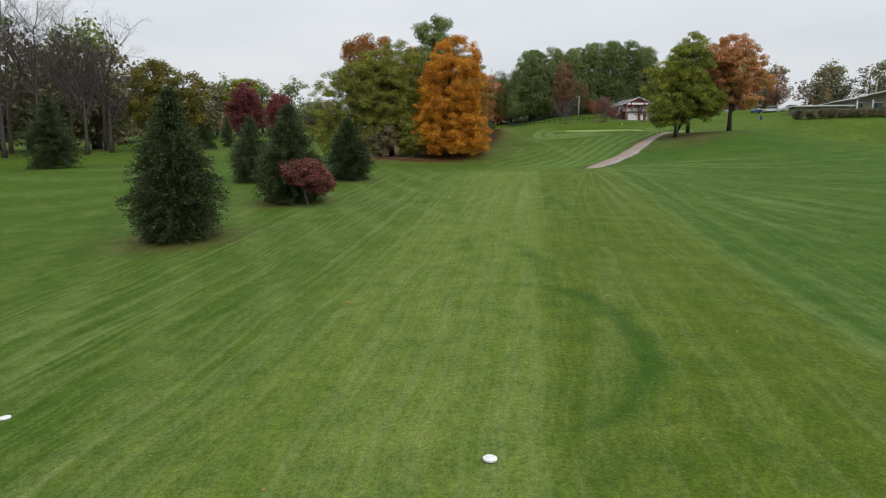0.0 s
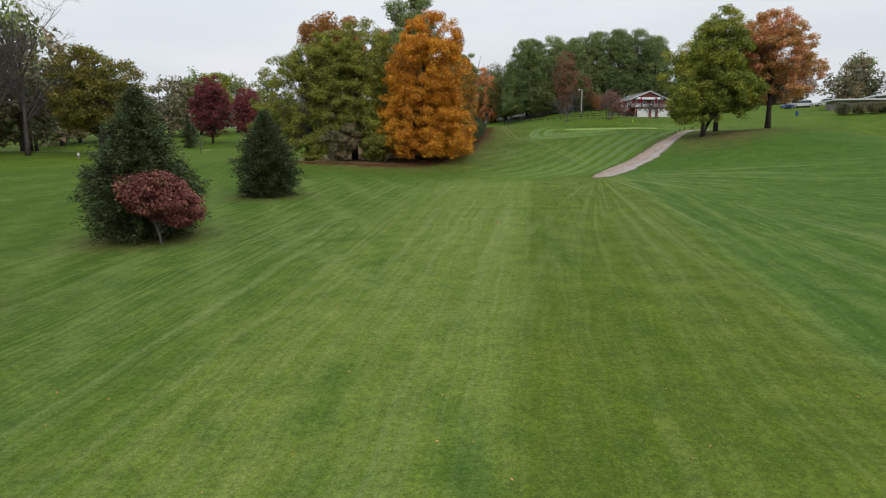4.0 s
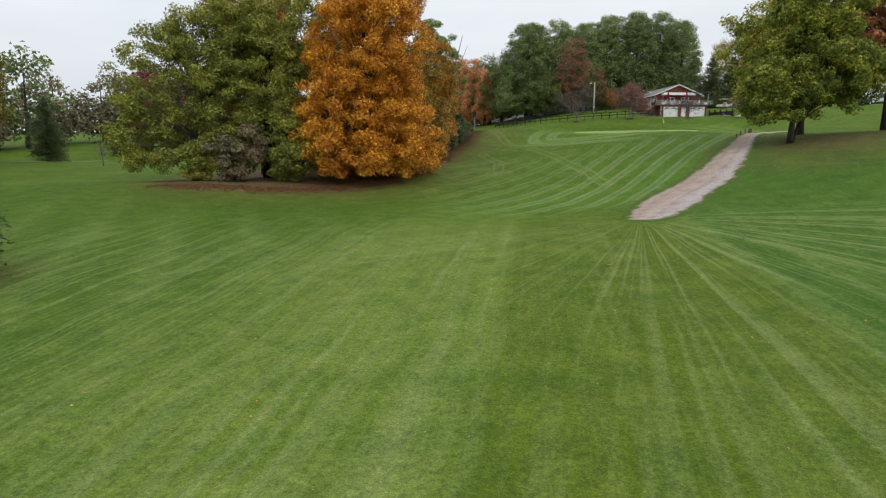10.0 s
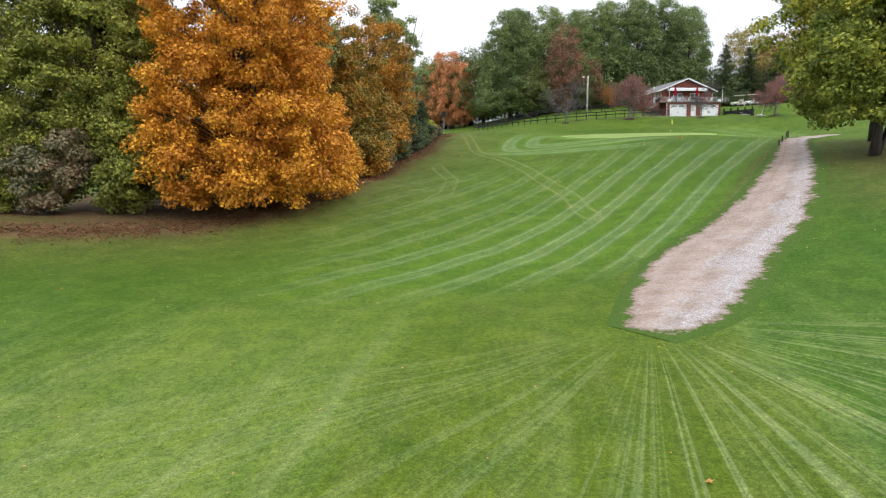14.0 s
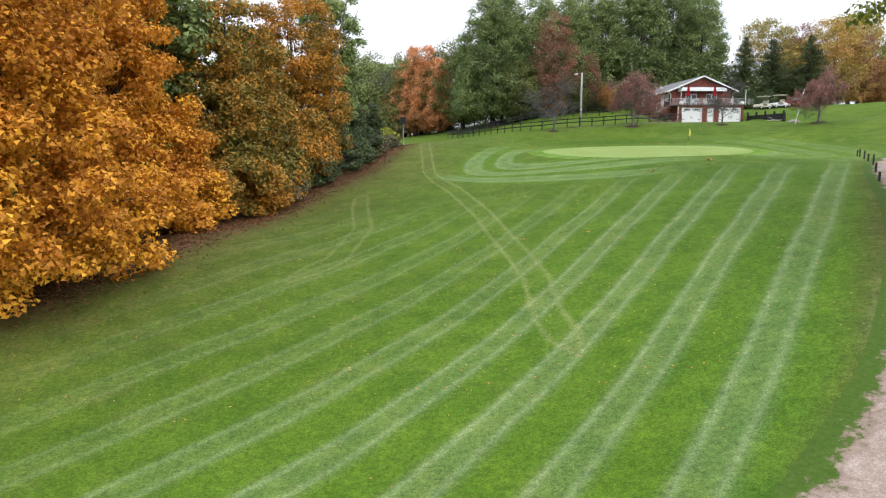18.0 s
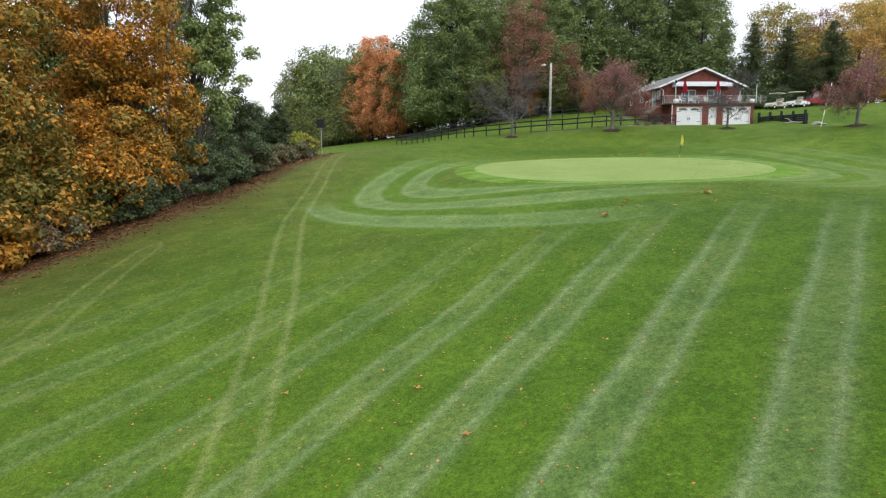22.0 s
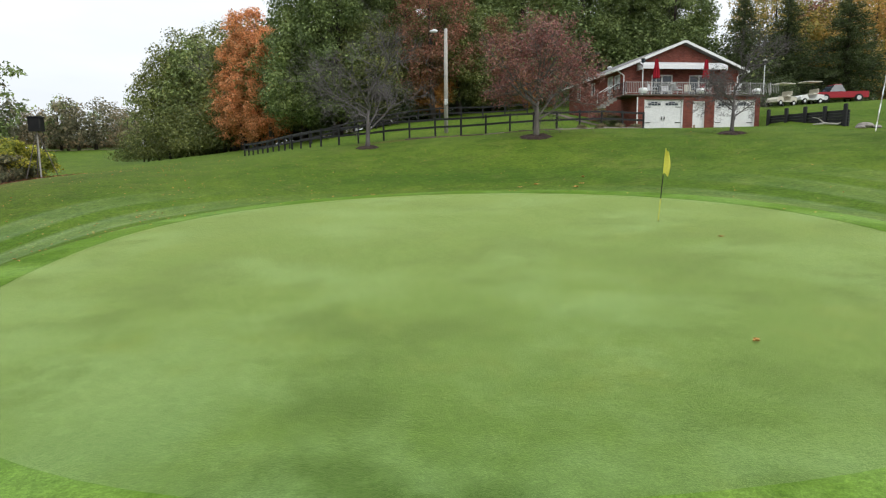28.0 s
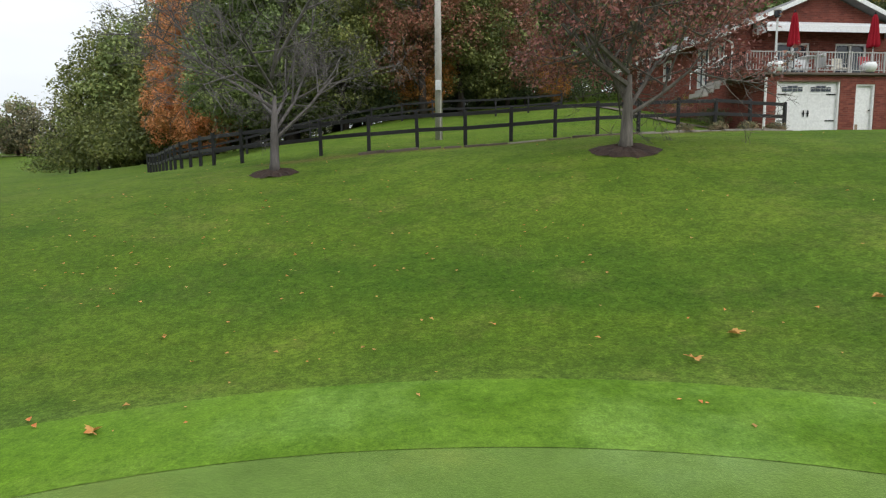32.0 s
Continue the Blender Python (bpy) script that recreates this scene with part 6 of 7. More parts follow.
def street_pole():
    x, y = 36.4, 168.0
    p = thing("yard_light", pose(x, y, gz(x, y) - 0.1), "tall weathered timber pole with a lamp arm", "light pole")
    top = 22.5 - gz(x, y) + 0.1
    part("pole", Geo().tube([(0, 0, 0), (0.02, 0, top * 0.5), (0.05, 0, top)], [0.14, 0.125, 0.105], 12), GREY_POLE, p, smooth=True)
    part("arm", Geo().tube([(0, 0, top - 0.28), (-0.35, -0.1, top - 0.16), (-0.62, -0.18, top - 0.16)], 0.025, 8), DARK_METAL, p)
    part("lamp_head", Geo().tube([(-0.5, -0.15, top - 0.17), (-0.66, -0.2, top - 0.18), (-0.98, -0.29, top - 0.22)], [0.06, 0.12, 0.05], 10), WHITE_METAL, p, "pale lamp head", smooth=True)
    part("meter_box", Geo().box((-0.10, -0.24, 1.9), (0.10, -0.12, 2.25), None, 0.02), WHITE_METAL, p)
    part("conduit", Geo().tube([(0.06, -0.13, 0.1), (0.07, -0.12, 1.9)], 0.022, 6), GREY_POLE, p)


street_pole()


def flagstick():
    x, y = 40.5, 141.5
    f = thing("golf_flag", pose(x, y, gz(x, y)), "yellow flag hanging on a black and yellow pin", "flag")
    part("lower_pin", Geo().tube([(0, 0, 0.02), (0.04, 0, 0.55)], 0.011, 8), YELLOW_FLAG, f, "yellow lower pin")
    part("pin", Geo().tube([(0.04, 0, 0.55), (0.085, 0, 1.15)], 0.012, 8), DARK_METAL, f)
    part("top_pin", Geo().tube([(0.085, 0, 1.15), (0.13, 0, 1.75)], 0.011, 8), YELLOW_FLAG, f, "yellow upper pin")
    g = Geo()
    s = np.linspace(0, 1, 9)
    v = []
    for k in range(9):
        t = k / 8
        for u in s:
            v.append((0.13 - 0.045 * t + u * (0.07 + 0.09 * math.sin(t * 2.6)), 0.035 * math.sin(u * 6 + t * 3), 1.74 - 0.56 * t - 0.10 * u))
    g.add(v, [(k * 9 + i, k * 9 + i + 1, (k + 1) * 9 + i + 1, (k + 1) * 9 + i) for k in range(8) for i in range(8)])
    part("flag", g, YELLOW_FLAG, f, "limp yellow cloth", smooth=True)
    # closed disc, its dark colour standing for the shade inside the hole
    part("cup", Geo().lathe([(0.045, 0.022), (0.055, 0.026), (0.045, 0.027)], 16), DARK_METAL, f)


flagstick()


# ---- by the house ----
def turned(name, x, y, label, category, group="", turn=0.0, lift=0.0):
    return thing(name, pose(x, y, gz(x, y) + lift, 0, 0, turn), label, category, group)


def timber_wall():
    a, b = Vector((59.1, 170.3, 0)), Vector((61.7, 165.5, 0))
    d = b - a
    turn = math.degrees(math.atan2(d.y, d.x))
    z = min(gz(a.x, a.y), gz(b.x, b.y)) - 0.1
    w = thing("retaining_wall", pose(a.x, a.y, z, 0, 0, turn), "black timber retaining wall with tall posts", "wall")
    rng = random.Random(4)
    for k in range(6):
        part("sleeper", Geo().box((0.02, -0.09, k * 0.19), (d.length, 0.09, k * 0.19 + 0.175), pose(0, rng.uniform(-0.02, 0.02), 0), 0.015), BLACK_RAIL, w)
    for k in range(5):
        x = 0.25 + k * (d.length - 0.4) / 4
        part("post", Geo().box((x - 0.1, -0.3, -0.2), (x + 0.1, -0.1, 1.45 + rng.uniform(-0.05, 0.12)), None, 0.02), BLACK_RAIL, w)


timber_wall()


def golf_cart(x, y, turn, body, label):
    c = turned("golf_cart", x, y, label, "golf cart", "parked golf carts", turn)
    hull = Geo()
    prof = [(-1.15, 0.35), (-1.18, 0.75), (-0.5, 0.82), (-0.35, 0.42), (0.35, 0.40), (0.55, 0.78), (0.95, 0.74), (1.18, 0.55), (1.18, 0.32)]
    n = len(prof)
    v = [(px, -0.58, pz) for px, pz in prof] + [(px, 0.58, pz) for px, pz in prof]
    hull.add(v, [(i, i + 1, n + i + 1, n + i) for i in range(n - 1)] + [(n - 1, 0, n, 2 * n - 1), (0, 3, 2, 1), (0, 8, 4, 3), (4, 8, 6, 5), (n, n + 1, n + 2, n + 3), (n, n + 3, n + 4, n + 8), (n + 4, n + 5, n + 6, n + 8)], [(6, 8, 7), (n + 6, n + 7, n + 8)])
    part("body", hull, body, c)
    part("seat", Geo().box((-0.55, -0.52, 0.8), (-0.05, 0.52, 0.93), None, 0.05), CREAM, c)
    part("backrest", Geo().box((-0.68, -0.52, 0.92), (-0.56, 0.52, 1.3), None, 0.04), CREAM, c)
    part("canopy", Geo().box((-0.95, -0.6, 1.86), (0.65, 0.6, 1.93), None, 0.08), CREAM, c, "pale canopy roof")
    for sx, bx in ((-0.88, -0.95), (0.55, 0.72)):
        for sy in (-0.54, 0.54):
            part("strut", Geo().tube([(bx, sy, 0.75), (sx, sy, 1.88)], 0.018, 6), DARK_METAL, c)
    for wx in (-0.78, 0.80):
        for sy in (-0.52, 0.52):
            wheel = part("wheel", Geo().tube([(wx, sy - 0.09, 0.23), (wx, sy + 0.09, 0.23)], 0.23, 16), RUBBER, c)
            part("rim", Geo().tube([(wx, sy - 0.1, 0.23), (wx, sy + 0.1, 0.23)], 0.12, 12), WHITE_METAL, wheel)
    part("steering_wheel", Geo().tube([(0.22 + 0.16 * math.cos(a) * 0.5, -0.25 + 0.16 * math.sin(a), 1.0 + 0.16 * math.cos(a)) for a in np.linspace(0, 6.28, 13)], 0.015, 5), DARK_METAL, c)
    for sy in (-0.38, 0.38):
        part("headlight", Geo().lathe([(0.07, -0.01), (0.08, 0.02), (0.03, 0.04)], 8, (1.12, sy, 0.56)), WHITE_PAINT, c)


golf_cart(66.3, 181.0, 200, CREAM, "white golf cart with a pale canopy")
golf_cart(69.0, 181.6, 190, WHITE_PAINT, "white and blue golf cart with a canopy")


def car(x, y, turn, paint, label, long=4.5, tall=1.45, truck=False, lift=0.0):
    c = turned("pickup_truck" if truck else "car", x, y, label, "truck" if truck else "car", "parked vehicles", turn)
    w = 0.88
    h = tall
    lower = [(-long / 2, 0.35), (-long / 2, 0.82), (-long / 2 + 0.1, 0.9), (long / 2 - 0.35, 0.86), (long / 2, 0.7), (long / 2, 0.35)]
    n = len(lower)
    g = Geo().add([(px, -w, pz) for px, pz in lower] + [(px, w, pz) for px, pz in lower], [(i, (i + 1) % n, n + (i + 1) % n, n + i) for i in range(n)] + [(0, 5, 4, 1), (1, 4, 3, 2), (n, n + 1, n + 4, n + 5), (n + 1, n + 2, n + 3, n + 4)])
    part("body", g, paint, c)
    x0, x1 = (-0.3, 1.1) if truck else (-long * 0.36, long * 0.22)
    cab = [(x0, 0.88), (x0 + 0.3, h), (x1 - 0.5, h), (x1, 0.88)]
    g = Geo().add([(px, -w * (1 if pz < 1 else 0.82), pz) for px, pz in cab] + [(px, w * (1 if pz < 1 else 0.82), pz) for px, pz in cab], [(0, 1, 5, 4), (2, 3, 7, 6), (0, 3, 2, 1), (4, 5, 6, 7)])
    part("windows", g, GLASS, c, "dark car windows")
    part("roof", Geo().box((x0 + 0.28, -w * 0.82, h), (x1 - 0.48, w * 0.82, h + 0.05), None, 0.05), paint, c)
    for wx in (-long * 0.31, long * 0.31):
        for sy in (-w + 0.02, w - 0.02):
            wheel = part("wheel", Geo().tube([(wx, sy - 0.1, 0.33), (wx, sy + 0.1, 0.33)], 0.33, 18), RUBBER, c)
            part("rim", Geo().tube([(wx, sy - 0.11, 0.33), (wx, sy + 0.11, 0.33)], 0.19, 12), WHITE_METAL, wheel)
    for sy in (-0.6, 0.6):
        part("headlight", Geo().box((long / 2 - 0.03, sy - 0.16, 0.62), (long / 2 + 0.02, sy + 0.16, 0.74), None, 0.02), WHITE_METAL, c)


car(72.2, 182.5, 175, CART_RED, "red pickup truck parked behind the carts", 4.6, 1.5, True)
car(78.5, 150.5, 160, WHITE_METAL, "silver car parked by the clubhouse", 4.6, 1.45)
car(82.5, 149.0, 165, WHITE_PAINT, "white car parked by the clubhouse", 4.6, 1.45)
car(80.0, 155.0, 170, DARK_METAL, "black car parked by the clubhouse", 4.7, 1.7)
golf_cart(74.8, 149.5, 200, CART_BLUE, "blue golf cart parked by the clubhouse")

marker = turned("marker_pole", 61.6, 163.0, "leaning white pole with dark bands", "pole")
for k in range(8):
    a, b = Vector((1.7, 1.6, 4.3)) * (k / 8), Vector((1.7, 1.6, 4.3)) * ((k + 1) / 8)
    part("band", Geo().tube([a, b], 0.032, 8), WHITE_PAINT if k % 2 == 0 else (GREY_POLE if k < 6 else WHITE_PAINT), marker)
for n, (x, y, s) in enumerate([(62.3, 164.9, 0.5), (62.8, 164.6, 0.32), (61.8, 164.6, 0.3)]):
    st = turned("boulder", x, y, "pale field stone by the timber wall", "stone", "stones by the wall", n * 40, -0.05)
    part("stone", Geo().lathe([(s * 0.7, 0), (s, s * 0.25), (s * 0.8, s * 0.55), (s * 0.3, s * 0.7)], 9), STONE, st)
drift = turned("driftwood", 60.6, 165.8, "pale dead branch lying by the timber wall", "branch")
part("stem", Geo().tube([(-1.0, 0, 0.1), (-0.2, 0.1, 0.18), (0.5, -0.1, 0.12), (1.1, 0.2, 0.3)], [0.03, 0.07, 0.06, 0.02], 6), GREY_POLE, drift)
part("fork", Geo().tube([(-0.2, 0.1, 0.18), (-0.5, 0.3, 0.5), (-0.9, 0.35, 0.6)], [0.05, 0.035, 0.012], 6), GREY_POLE, drift)


def post_box():
    """A black box on a braced post at the end of the hedge."""
    p = turned("box_stand", 13.6, 162.0, "black box on a braced pole at the end of the hedge", "stand")
    h = 15.9 - gz(13.6, 162.0)
    part("pole", Geo().tube([(0, 0, 0), (0, 0, h)], 0.045, 8), GREY_POLE, p)
    part("box", Geo().box((-0.32, -0.25, h), (0.32, 0.25, h + 0.75), None, 0.03), BLACK_RAIL, p)
    part("lid", Geo().box((-0.36, -0.29, h + 0.75), (0.36, 0.29, h + 0.81), None, 0.03), BLACK_RAIL, p)
    for a in (0.2, 2.3, 4.4):
        part("brace", Geo().tube([(math.cos(a) * 0.9, math.sin(a) * 0.9, 0), (math.cos(a) * 0.05, math.sin(a) * 0.05, h * 0.95)], 0.022, 6), BARK_GREY, p)


post_box()

# ---- the clubhouse on the rise ----
club = turned("clubhouse", 100.0, 138.0, "low tan clubhouse with a wide pale metal roof", "building", turn=-12)
part("wall", Geo().box((-10.3, 0, -1.0), (10.3, 11, 2.9)), TAN_SIDING, club)
for sgn in (-1, 1):
    v = [(sgn * 11.8, -3.2, 2.75), (0, -3.2, 5.3), (0, 12, 5.3), (sgn * 11.8, 12, 2.75)]
    v += [(a, b, c + 0.22) for a, b, c in v]
    part("roof_slope", Geo().add(v, [(0, 1, 2, 3), (7, 6, 5, 4), (0, 4, 5, 1), (1, 5, 6, 2), (2, 6, 7, 3), (3, 7, 4, 0)]), WHITE_METAL, club, "pale metal roof slope")
gv = [(-10.3, -0.05, 2.9), (10.3, -0.05, 2.9), (0, -0.05, 5.1), (-10.3, 0.2, 2.9), (10.3, 0.2, 2.9), (0, 0.2, 5.1)]
part("gable", Geo().add(gv, [(0, 3, 5, 2), (1, 2, 5, 4)], [(0, 1, 2), (3, 5, 4)]), TAN_SIDING, club)
for k in range(4):
    part("sign_letter", Geo().box((-1.9 + k * 0.95, -0.14, 3.7), (-1.3 + k * 0.95, -0.06, 4.2)), WHITE_PAINT, club)
for k in range(7):
    part("porch_post", Geo().box((-9.2 + k * 3.05, -2.9, -1.0), (-9.0 + k * 3.05, -2.7, 2.8)), WHITE_PAINT, club, "white porch post")
for k in range(5):
    x = -8.6 + k * 3.9
    win = part("window", Geo().box((x, -0.04, 0.9), (x + 1.7, 0.0, 2.3)), GLASS, club)
    part("window_frame", Geo().box((x - 0.08, -0.07, 2.3), (x + 1.78, 0.0, 2.4)).box((x - 0.08, -0.07, 0.8), (x + 1.78, 0.0, 0.9)), WHITE_PAINT, win)
part("chimney_pipe", Geo().tube([(-3.0, 4.0, 4.5), (-2.7, 4.0, 8.0)], 0.14, 8), GREY_POLE, club)
shed = turned("cart_shed", 83.5, 138.0, "long low stone shed with a pale flat roof", "shed", turn=-8)
part("wall", Geo().box((-5.5, 0, -1.0), (5.5, 4, 1.6)), STONE, shed)
part("roof", Geo().box((-6.2, -1.2, 1.6), (6.2, 4.6, 1.85), None, 0.05), WHITE_METAL, shed)
for k in range(9):
    x, y = 71.8 + (0, 2.5, 4.7, 6.7, 8.6, 10.4, 12.2, 14.2, 16.3)[k], 126.3 - 0.1 * k
    broadleaf((x, y), "clipped round clump of brownish ornamental grass", [(0, 0, 1.0, 1.0, 1.0, 1.0)], 0, 0.10, 2400, SCRUB, BARK_GREY, 0.05, 0.15, 40, 0.5, 300 + k, "shrub", "grass clumps by the clubhouse", name="ornamental_grass")

# ---- far side of the course ----
bench = turned("park_bench", -50.5, 117.0, "dark bench beside the far fairway", "bench", turn=20)
part("seat", Geo().box((-0.8, -0.22, 0.42), (0.8, 0.22, 0.48), None, 0.02), DARK_METAL, bench)
part("backrest", Geo().box((-0.8, 0.2, 0.55), (0.8, 0.25, 0.95), None, 0.02), DARK_METAL, bench)
for sx in (-0.7, 0.7):
    part("leg", Geo().box((sx - 0.04, -0.2, 0), (sx + 0.04, 0.22, 0.42)), DARK_METAL, bench)
post = turned("tee_post", -54.0, 118.0, "white-topped wooden tee marker post", "post")
part("post", Geo().box((-0.12, -0.12, 0), (0.12, 0.12, 0.9), None, 0.02), PALE_WOOD, post)
part("cap", Geo().box((-0.13, -0.13, 0.55), (0.13, 0.13, 0.95), None, 0.02), WHITE_PAINT, post)
mower = turned("fairway_mower", -52.0, 268.0, "dark riding mower standing on the far fairway", "mower", turn=15)
part("body", Geo().box((-0.9, -0.5, 0.4), (0.9, 0.5, 1.0), None, 0.1), DARK_METAL, mower)
part("hood", Geo().box((0.2, -0.45, 1.0), (0.95, 0.45, 1.3), None, 0.1), DARK_METAL, mower)
part("seat", Geo().box((-0.5, -0.3, 1.0), (-0.1, 0.3, 1.5), None, 0.08), RUBBER, mower)
for wx in (-0.75, 0.75):
    for sy in (-0.75, 0.75):
        part("wheel", Geo().tube([(wx, sy - 0.15, 0.42), (wx, sy + 0.15, 0.42)], 0.42, 14), RUBBER, mower)
part("cutting_deck", Geo().box((1.0, -1.6, 0.15), (2.0, 1.6, 0.5), None, 0.1), GREY_POLE, mower)
broadleaf((-45.5, 146.0), "small leafless sapling on the far fairway", [(0, 0, 3.2, 1.6, 1.6, 1.6)], 0, 0.1, 0, SCRUB, BARK_PALE, 0.07, 0.35, 60, 0.5, 330)


def ribbon(name, line, half, material, label):
    pts = np.array(line, float)
    seg = np.r_[0, np.cumsum(np.hypot(*np.diff(pts, axis=0).T))]
    s = np.arange(0, seg[-1], min(1.5, half))
    c = np.stack([spline_weights(seg, s) @ pts[:, 0], spline_weights(seg, s) @ pts[:, 1]], -1)
    d = np.gradient(c, axis=0)
    d /= np.linalg.norm(d, axis=1, keepdims=True)
    side = np.stack([-d[:, 1], d[:, 0]], -1)
    v = np.stack([c + side * half * k for k in (-1, -0.5, 0, 0.5, 1)], 1)
    z = land(v[..., 0], v[..., 1]) + 0.05
    i = (np.arange(len(s) - 1)[:, None] * 5 + np.arange(4)[None]).ravel()
    me = mesh_of(name, np.concatenate([v, z[..., None]], -1), np.stack([i, i + 5, i + 6, i + 1], -1))
    tagged(part(name, me, material), label, "path", kind="structure")


ribbon("far_path", [(-150, 118), (-100, 131), (-74, 139), (-58, 150), (-52, 170)], 1.2, CONCRETE, "pale paved cart path across the far fairway")
ribbon("yard_path", [(43.0, 178.5), (45.0, 175.2), (46.9, 172.0), (48.9, 169.4)], 0.4, OLD_TIMBER, "worn brown walk behind the fence")
ribbon("field_path", [(-95, 306), (-70, 300), (-50, 304), (-30, 312)], 1.5, PALE_WOOD, "pale paved path by the distant shrubs")
for k in range(7):
    broadleaf((-72 + k * 3.2, 309.0), "low tan shrub in a far bed", [(0, 0, 1.0, 1.9, 1.5, 1.1)], 0, 0.3, 900, SCRUB, BARK_GREY, 0.05, 0.2, 30, 0.7, 340 + k, "shrub", "shrubs in a far bed", name="shrub")

for n, (x, y, h, mat, what) in enumerate([(48.4, 171.6, 0.9, SHADELEAF, "small dark green shrub by the house corner"), (47.9, 173.4, 0.8, CRAB, "small red-leaved shrub by the house"), (48.6, 175.0, 1.0, GREENLEAF, "small green shrub by the house"), (46.2, 166.3, 0.22, SCRUB, "dry brown weeds along the fence"), (47.4, 166.5, 0.25, SCRUB, "dry brown weeds along the fence"), (48.6, 166.9, 0.25, SCRUB, "dry brown weeds along the fence"), (44.8, 165.8, 0.2, SCRUB, "dry brown weeds along the fence")]):
    broadleaf((x, y), what, [(0, 0, h * 0.5, h * 0.8, h * 0.6, h * 0.5)], 0, 0.04, 1200, mat, BARK_GREY, 0.015, 0.15, 40, 0.25 + 0.15 * h, 380 + n, "shrub", name="shrub")

# dead snag and brush at the hedge
snag = turned("dead_tree", 8.6, 139.5, "dead leaning tree trunk with broken limbs", "tree")
part("trunk", Geo().tube([(0, 0, 0), (0.4, 0.2, 5), (0.9, 0.3, 10), (1.9, 0.2, 13.5), (2.4, 0.1, 15.5)], [0.2, 0.16, 0.11, 0.06, 0.03], 8), BARK_GREY, snag, smooth=True)
part("limb", Geo().tube([(0.9, 0.3, 10), (1.9, 0.5, 11.2), (2.8, 0.6, 13.4), (3.1, 0.7, 14.2)], [0.08, 0.06, 0.04, 0.015], 6), BARK_GREY, snag)
part("limb", Geo().tube([(0.7, 0.25, 8), (1.6, 0.2, 8.7), (2.1, 0.2, 8.8)], [0.06, 0.04, 0.015], 6), BARK_GREY, snag)
for n, (x, y) in enumerate([(10.8, 151.5), (11.8, 155.5), (12.4, 159.0), (9.6, 143.5), (11.2, 153.5)]):
    bare_tree((x, y), "leafless brown brush at the hedge's end", 1.7, 1.6, 360 + n, 0.035, BARK_DARK, 3, 0.1, "shrub", "brush at the hedge's end", kids=4, name="shrub")

# stakes with a rope by the path
for n, (x, y) in enumerate([(40.6, 113.6), (42.3, 116.4), (44.3, 119.6), (46.4, 123.2), (47.6, 125.4), (48.6, 127.4), (49.6, 129.2)]):
    s = turned("stake", x - 1.6, y + 0.6, "short dark wooden stake beside the cart path", "stake", "stakes beside the path", n * 31)
    part("stake", Geo().box((-0.04, -0.04, -0.15), (0.04, 0.04, 0.45 + 0.06 * (n % 3)), None, 0.01), BARK_DARK, s)
blue = turned("trash_bin", 67.8, 133.2, "small blue litter bin under the trees", "bin")
part("bin", Geo().lathe([(0.22, 0), (0.26, 0.75), (0.27, 0.78), (0.2, 0.82)], 14), CART_BLUE, blue)
part("post", Geo().tube([(0.0, 0.3, 0), (0, 0.3, 1.0)], 0.03, 6), DARK_METAL, blue)


# ---- fallen leaves ----
def litter(name, spots, size, material, label, seed):
    """Single curled leaves lying flat on the grass."""
    rng = np.random.default_rng(seed)
    n = len(spots)
    x, y = spots[:, 0], spots[:, 1]
    z = land(x, y) + 0.03
    a = rng.random(n) * 6.283
    k = size * (0.5 + rng.random(n))
    u = np.stack([np.cos(a), np.sin(a), rng.normal(size=n) * 0.15], -1) * k[:, None]
    w = np.stack([-np.sin(a), np.cos(a), rng.normal(size=n) * 0.15], -1) * k[:, None] * 0.7
    p = np.stack([x, y, z], -1)
    up = np.array([0, 0, 1.0]) * k[:, None] * rng.uniform(0.1, 0.6, n)[:, None]
    v = np.stack([p - u, p - w + up, p + u, p + w + up], 1).reshape(-1, 3)
    tagged(part(name, mesh_of(name, v, np.arange(4 * n).reshape(-1, 4)), material), label, "leaves", kind="stuff")


rng = np.random.default_rng(77)
open_grass = np.stack([rng.uniform(-12, 58, 2600), rng.uniform(8, 168, 2600)], -1)
hillside = np.stack([rng.normal(26, 9, 3600), rng.uniform(100, 160, 3600)], -1)
spread = np.concatenate([open_grass, hillside])
on_green = np.hypot((spread[:, 0] - GREEN_C[0]) / GREEN_R[0], (spread[:, 1] - GREEN_C[1]) / GREEN_R[1]) < 1.05
litter("scattered_leaves", spread[~on_green], 0.028, FALLEN, "small yellow and brown leaves scattered over the grass", 78)
edge = []
line = np.array(WOOD_EDGE)
for (ax, ay), (bx, by) in zip(line[1:-1], line[2:]):
    n = int(math.hypot(bx - ax, by - ay) * 230)
    t = rng.random(n)
    off = rng.normal(size=n) * 1.3 - 0.6
    d = np.array([bx - ax, by - ay]) / math.hypot(bx - ax, by - ay)
    edge.append(np.stack([ax + (bx - ax) * t - d[1] * -off * -1, ay + (by - ay) * t + d[0] * -off * -1], -1))
litter("leaf_litter", np.concatenate(edge), 0.06, leafy("leaf_litter_tones", [(0.10, 0.045, 0.02), (0.17, 0.07, 0.03), (0.24, 0.10, 0.04)], 0.1, 2.0), "brown and orange leaves lying under the trees", 79)


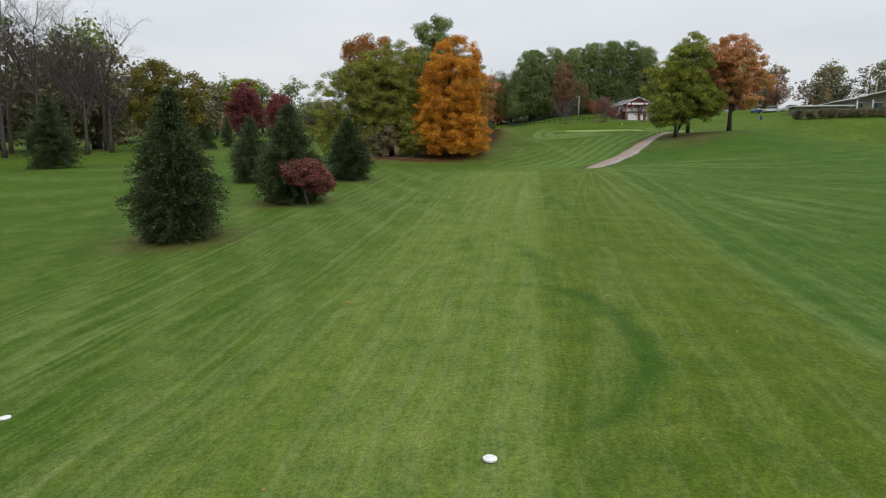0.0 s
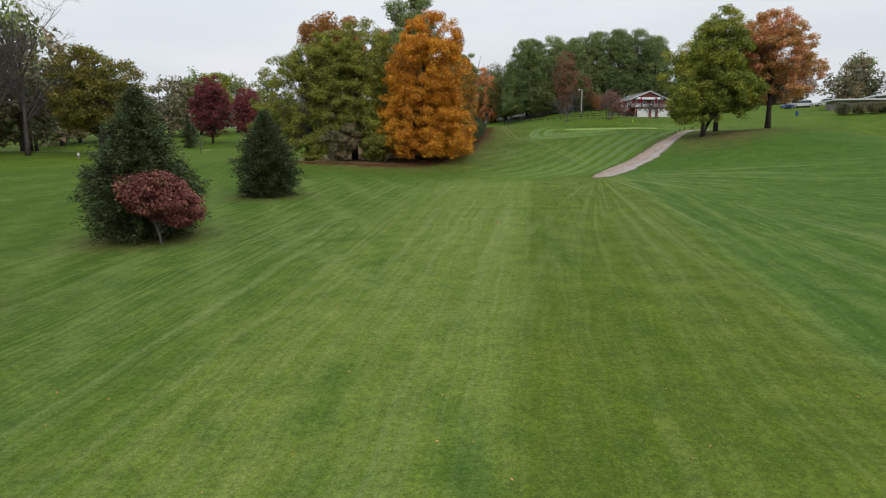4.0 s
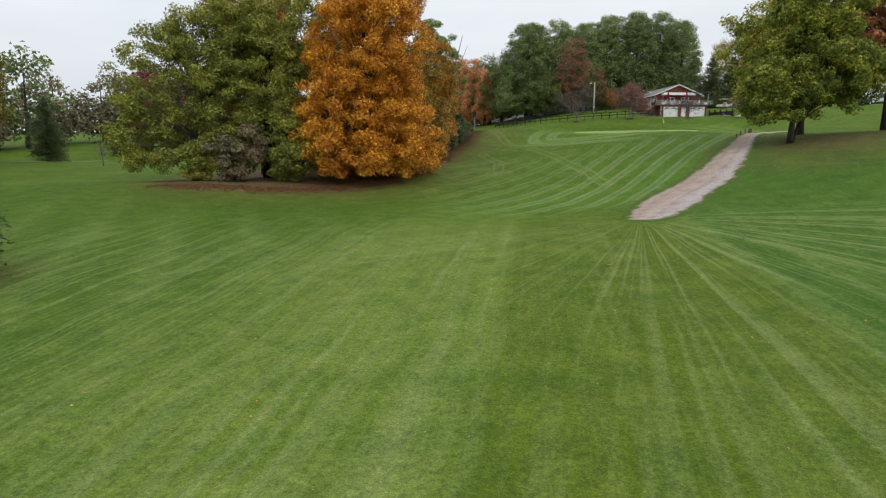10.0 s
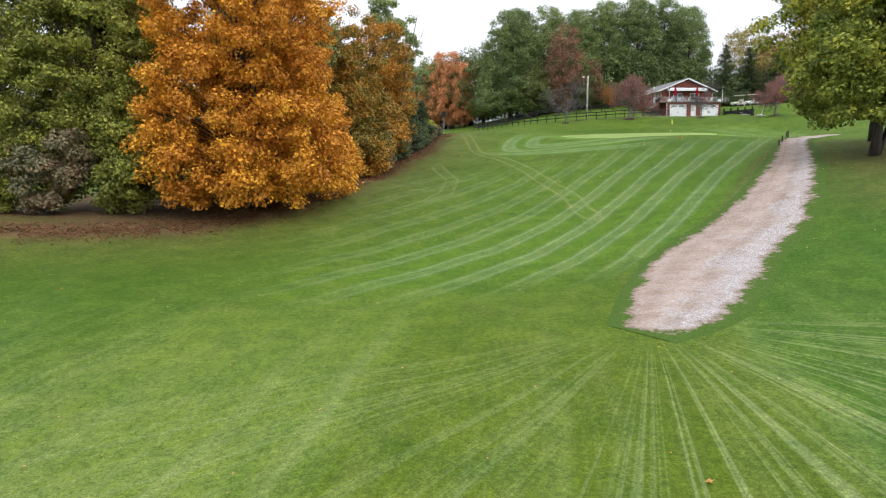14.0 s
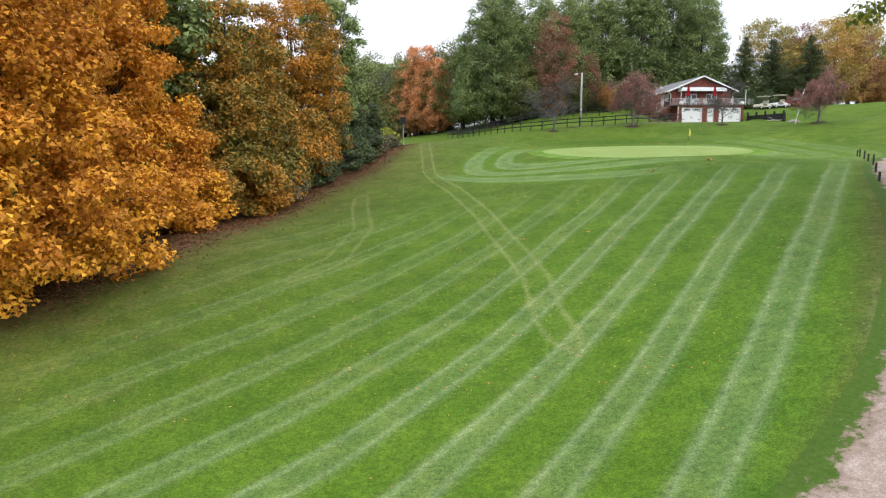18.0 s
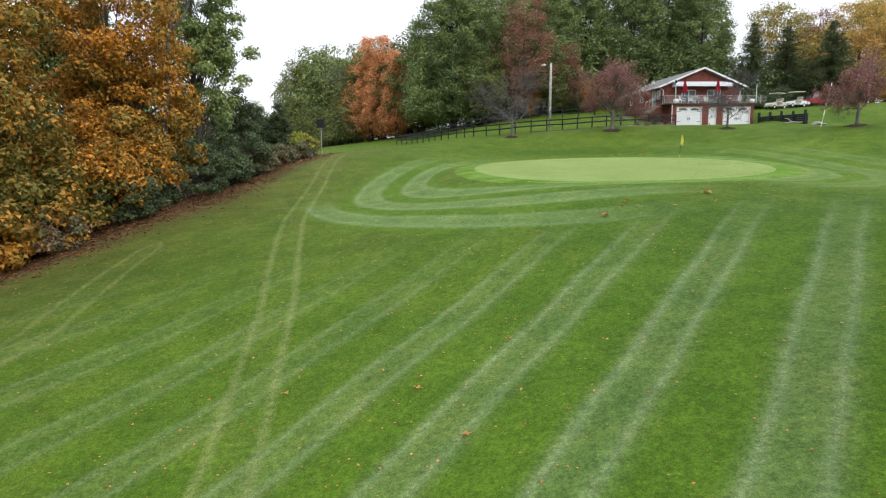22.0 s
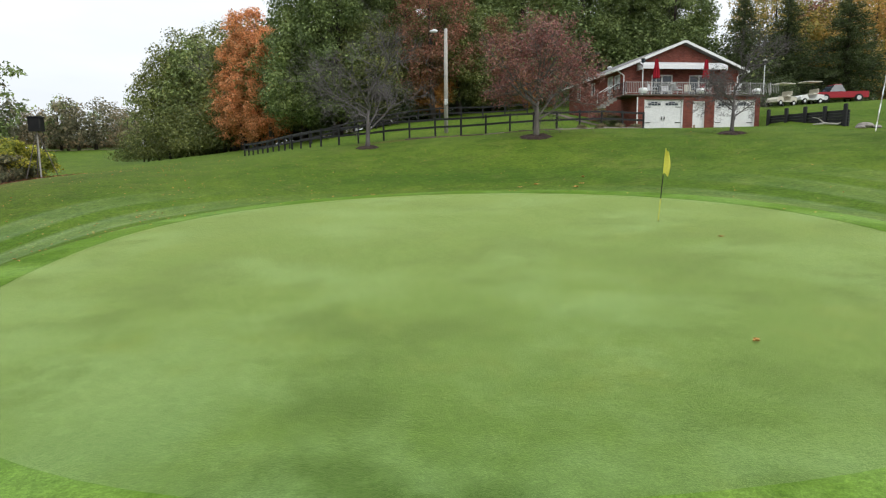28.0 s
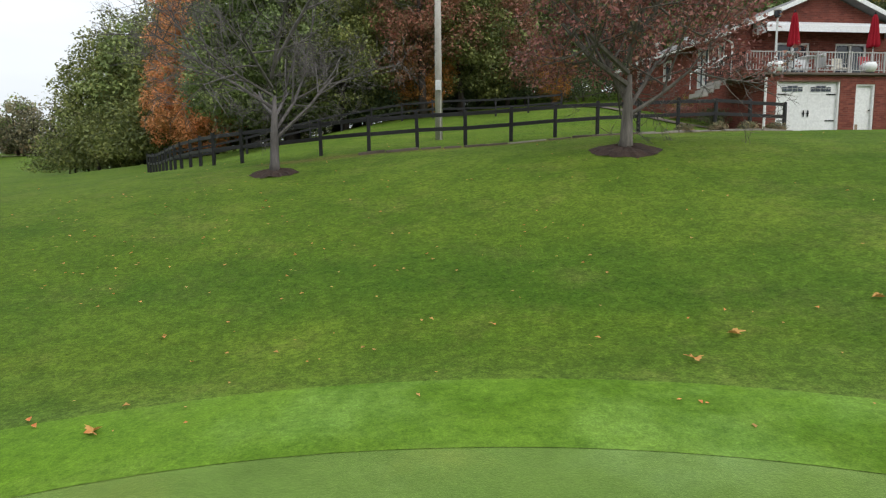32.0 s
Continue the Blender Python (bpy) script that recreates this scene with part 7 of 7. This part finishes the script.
def maple_leaf(x, y, size, turn, material, label, seed):
    """One big lobed leaf curled on the grass."""
    rng = random.Random(seed)
    ob = turned("fallen_leaf", x, y, label, "leaf", "big fallen leaves", turn, 0.03)
    pts = []
    for k in range(20):
        a = 2 * math.pi * k / 20
        r = size * (1.0 if k % 4 == 0 else 0.55 if k % 2 else 0.75) * rng.uniform(0.85, 1.1)
        pts.append((r * math.cos(a), r * math.sin(a) * 0.85, size * (0.25 + 0.25 * math.sin(2 * a) + rng.uniform(0, 0.15))))
    part("blade", Geo().add([(0, 0, size * 0.05)] + pts, (), [(0, 1 + k, 1 + (k + 1) % 20) for k in range(20)]), material, ob)
    part("stalk", Geo().tube([(size * 0.6, 0, size * 0.2), (size * 1.5, size * 0.2, size * 0.25)], 0.006, 4), material, ob)


big = random.Random(12)
for n, (x, y, s) in enumerate([(35.3, 124.0, 0.17), (31.4, 122.6, 0.17), (32.4, 123.75, 0.08), (32.2, 123.4, 0.09), (32.9, 126.05, 0.07), (35.0, 122.7, 0.09), (33.7, 122.6, 0.08), (6.3, 22.4, 0.08), (-3.5, 23.3, 0.11), (7.2, 55.6, 0.11), (0.7, 54.0, 0.1), (2.4, 57.5, 0.08), (8.65, 55.2, 0.08), (10.6, 76.2, 0.07), (4.85, 76.5, 0.12), (15.3, 72.5, 0.08), (18.6, 76.7, 0.08), (28.85, 153.1, 0.07), (41.3, 151.7, 0.09), (40.6, 149.9, 0.13), (38.6, 150.6, 0.09), (41.0, 150.6, 0.09), (33.0, 149.6, 0.09), (39.3, 151.2, 0.1), (26.6, 111.8, 0.09), (25.7, 113.7, 0.09), (22.9, 114.5, 0.08), (38.4, 133.2, 0.06), (40.9, 139.2, 0.06)]):
    maple_leaf(x, y, s, big.uniform(0, 360), FALLEN, "curled brown maple leaf lying on the grass" if n % 4 else "yellow maple leaf lying on the grass", n)
for n, (x, y) in enumerate([(1.1, 11.1), (-11.0, 14.9)]):
    d = turned("yardage_disc", x, y, "scuffed white disc set in the fairway", "marker", "white fairway discs", 0, 0.02)
    part("disc", Geo().lathe([(0.14, 0), (0.14, 0.03), (0.05, 0.045)], 14), WHITE_PAINT, d)
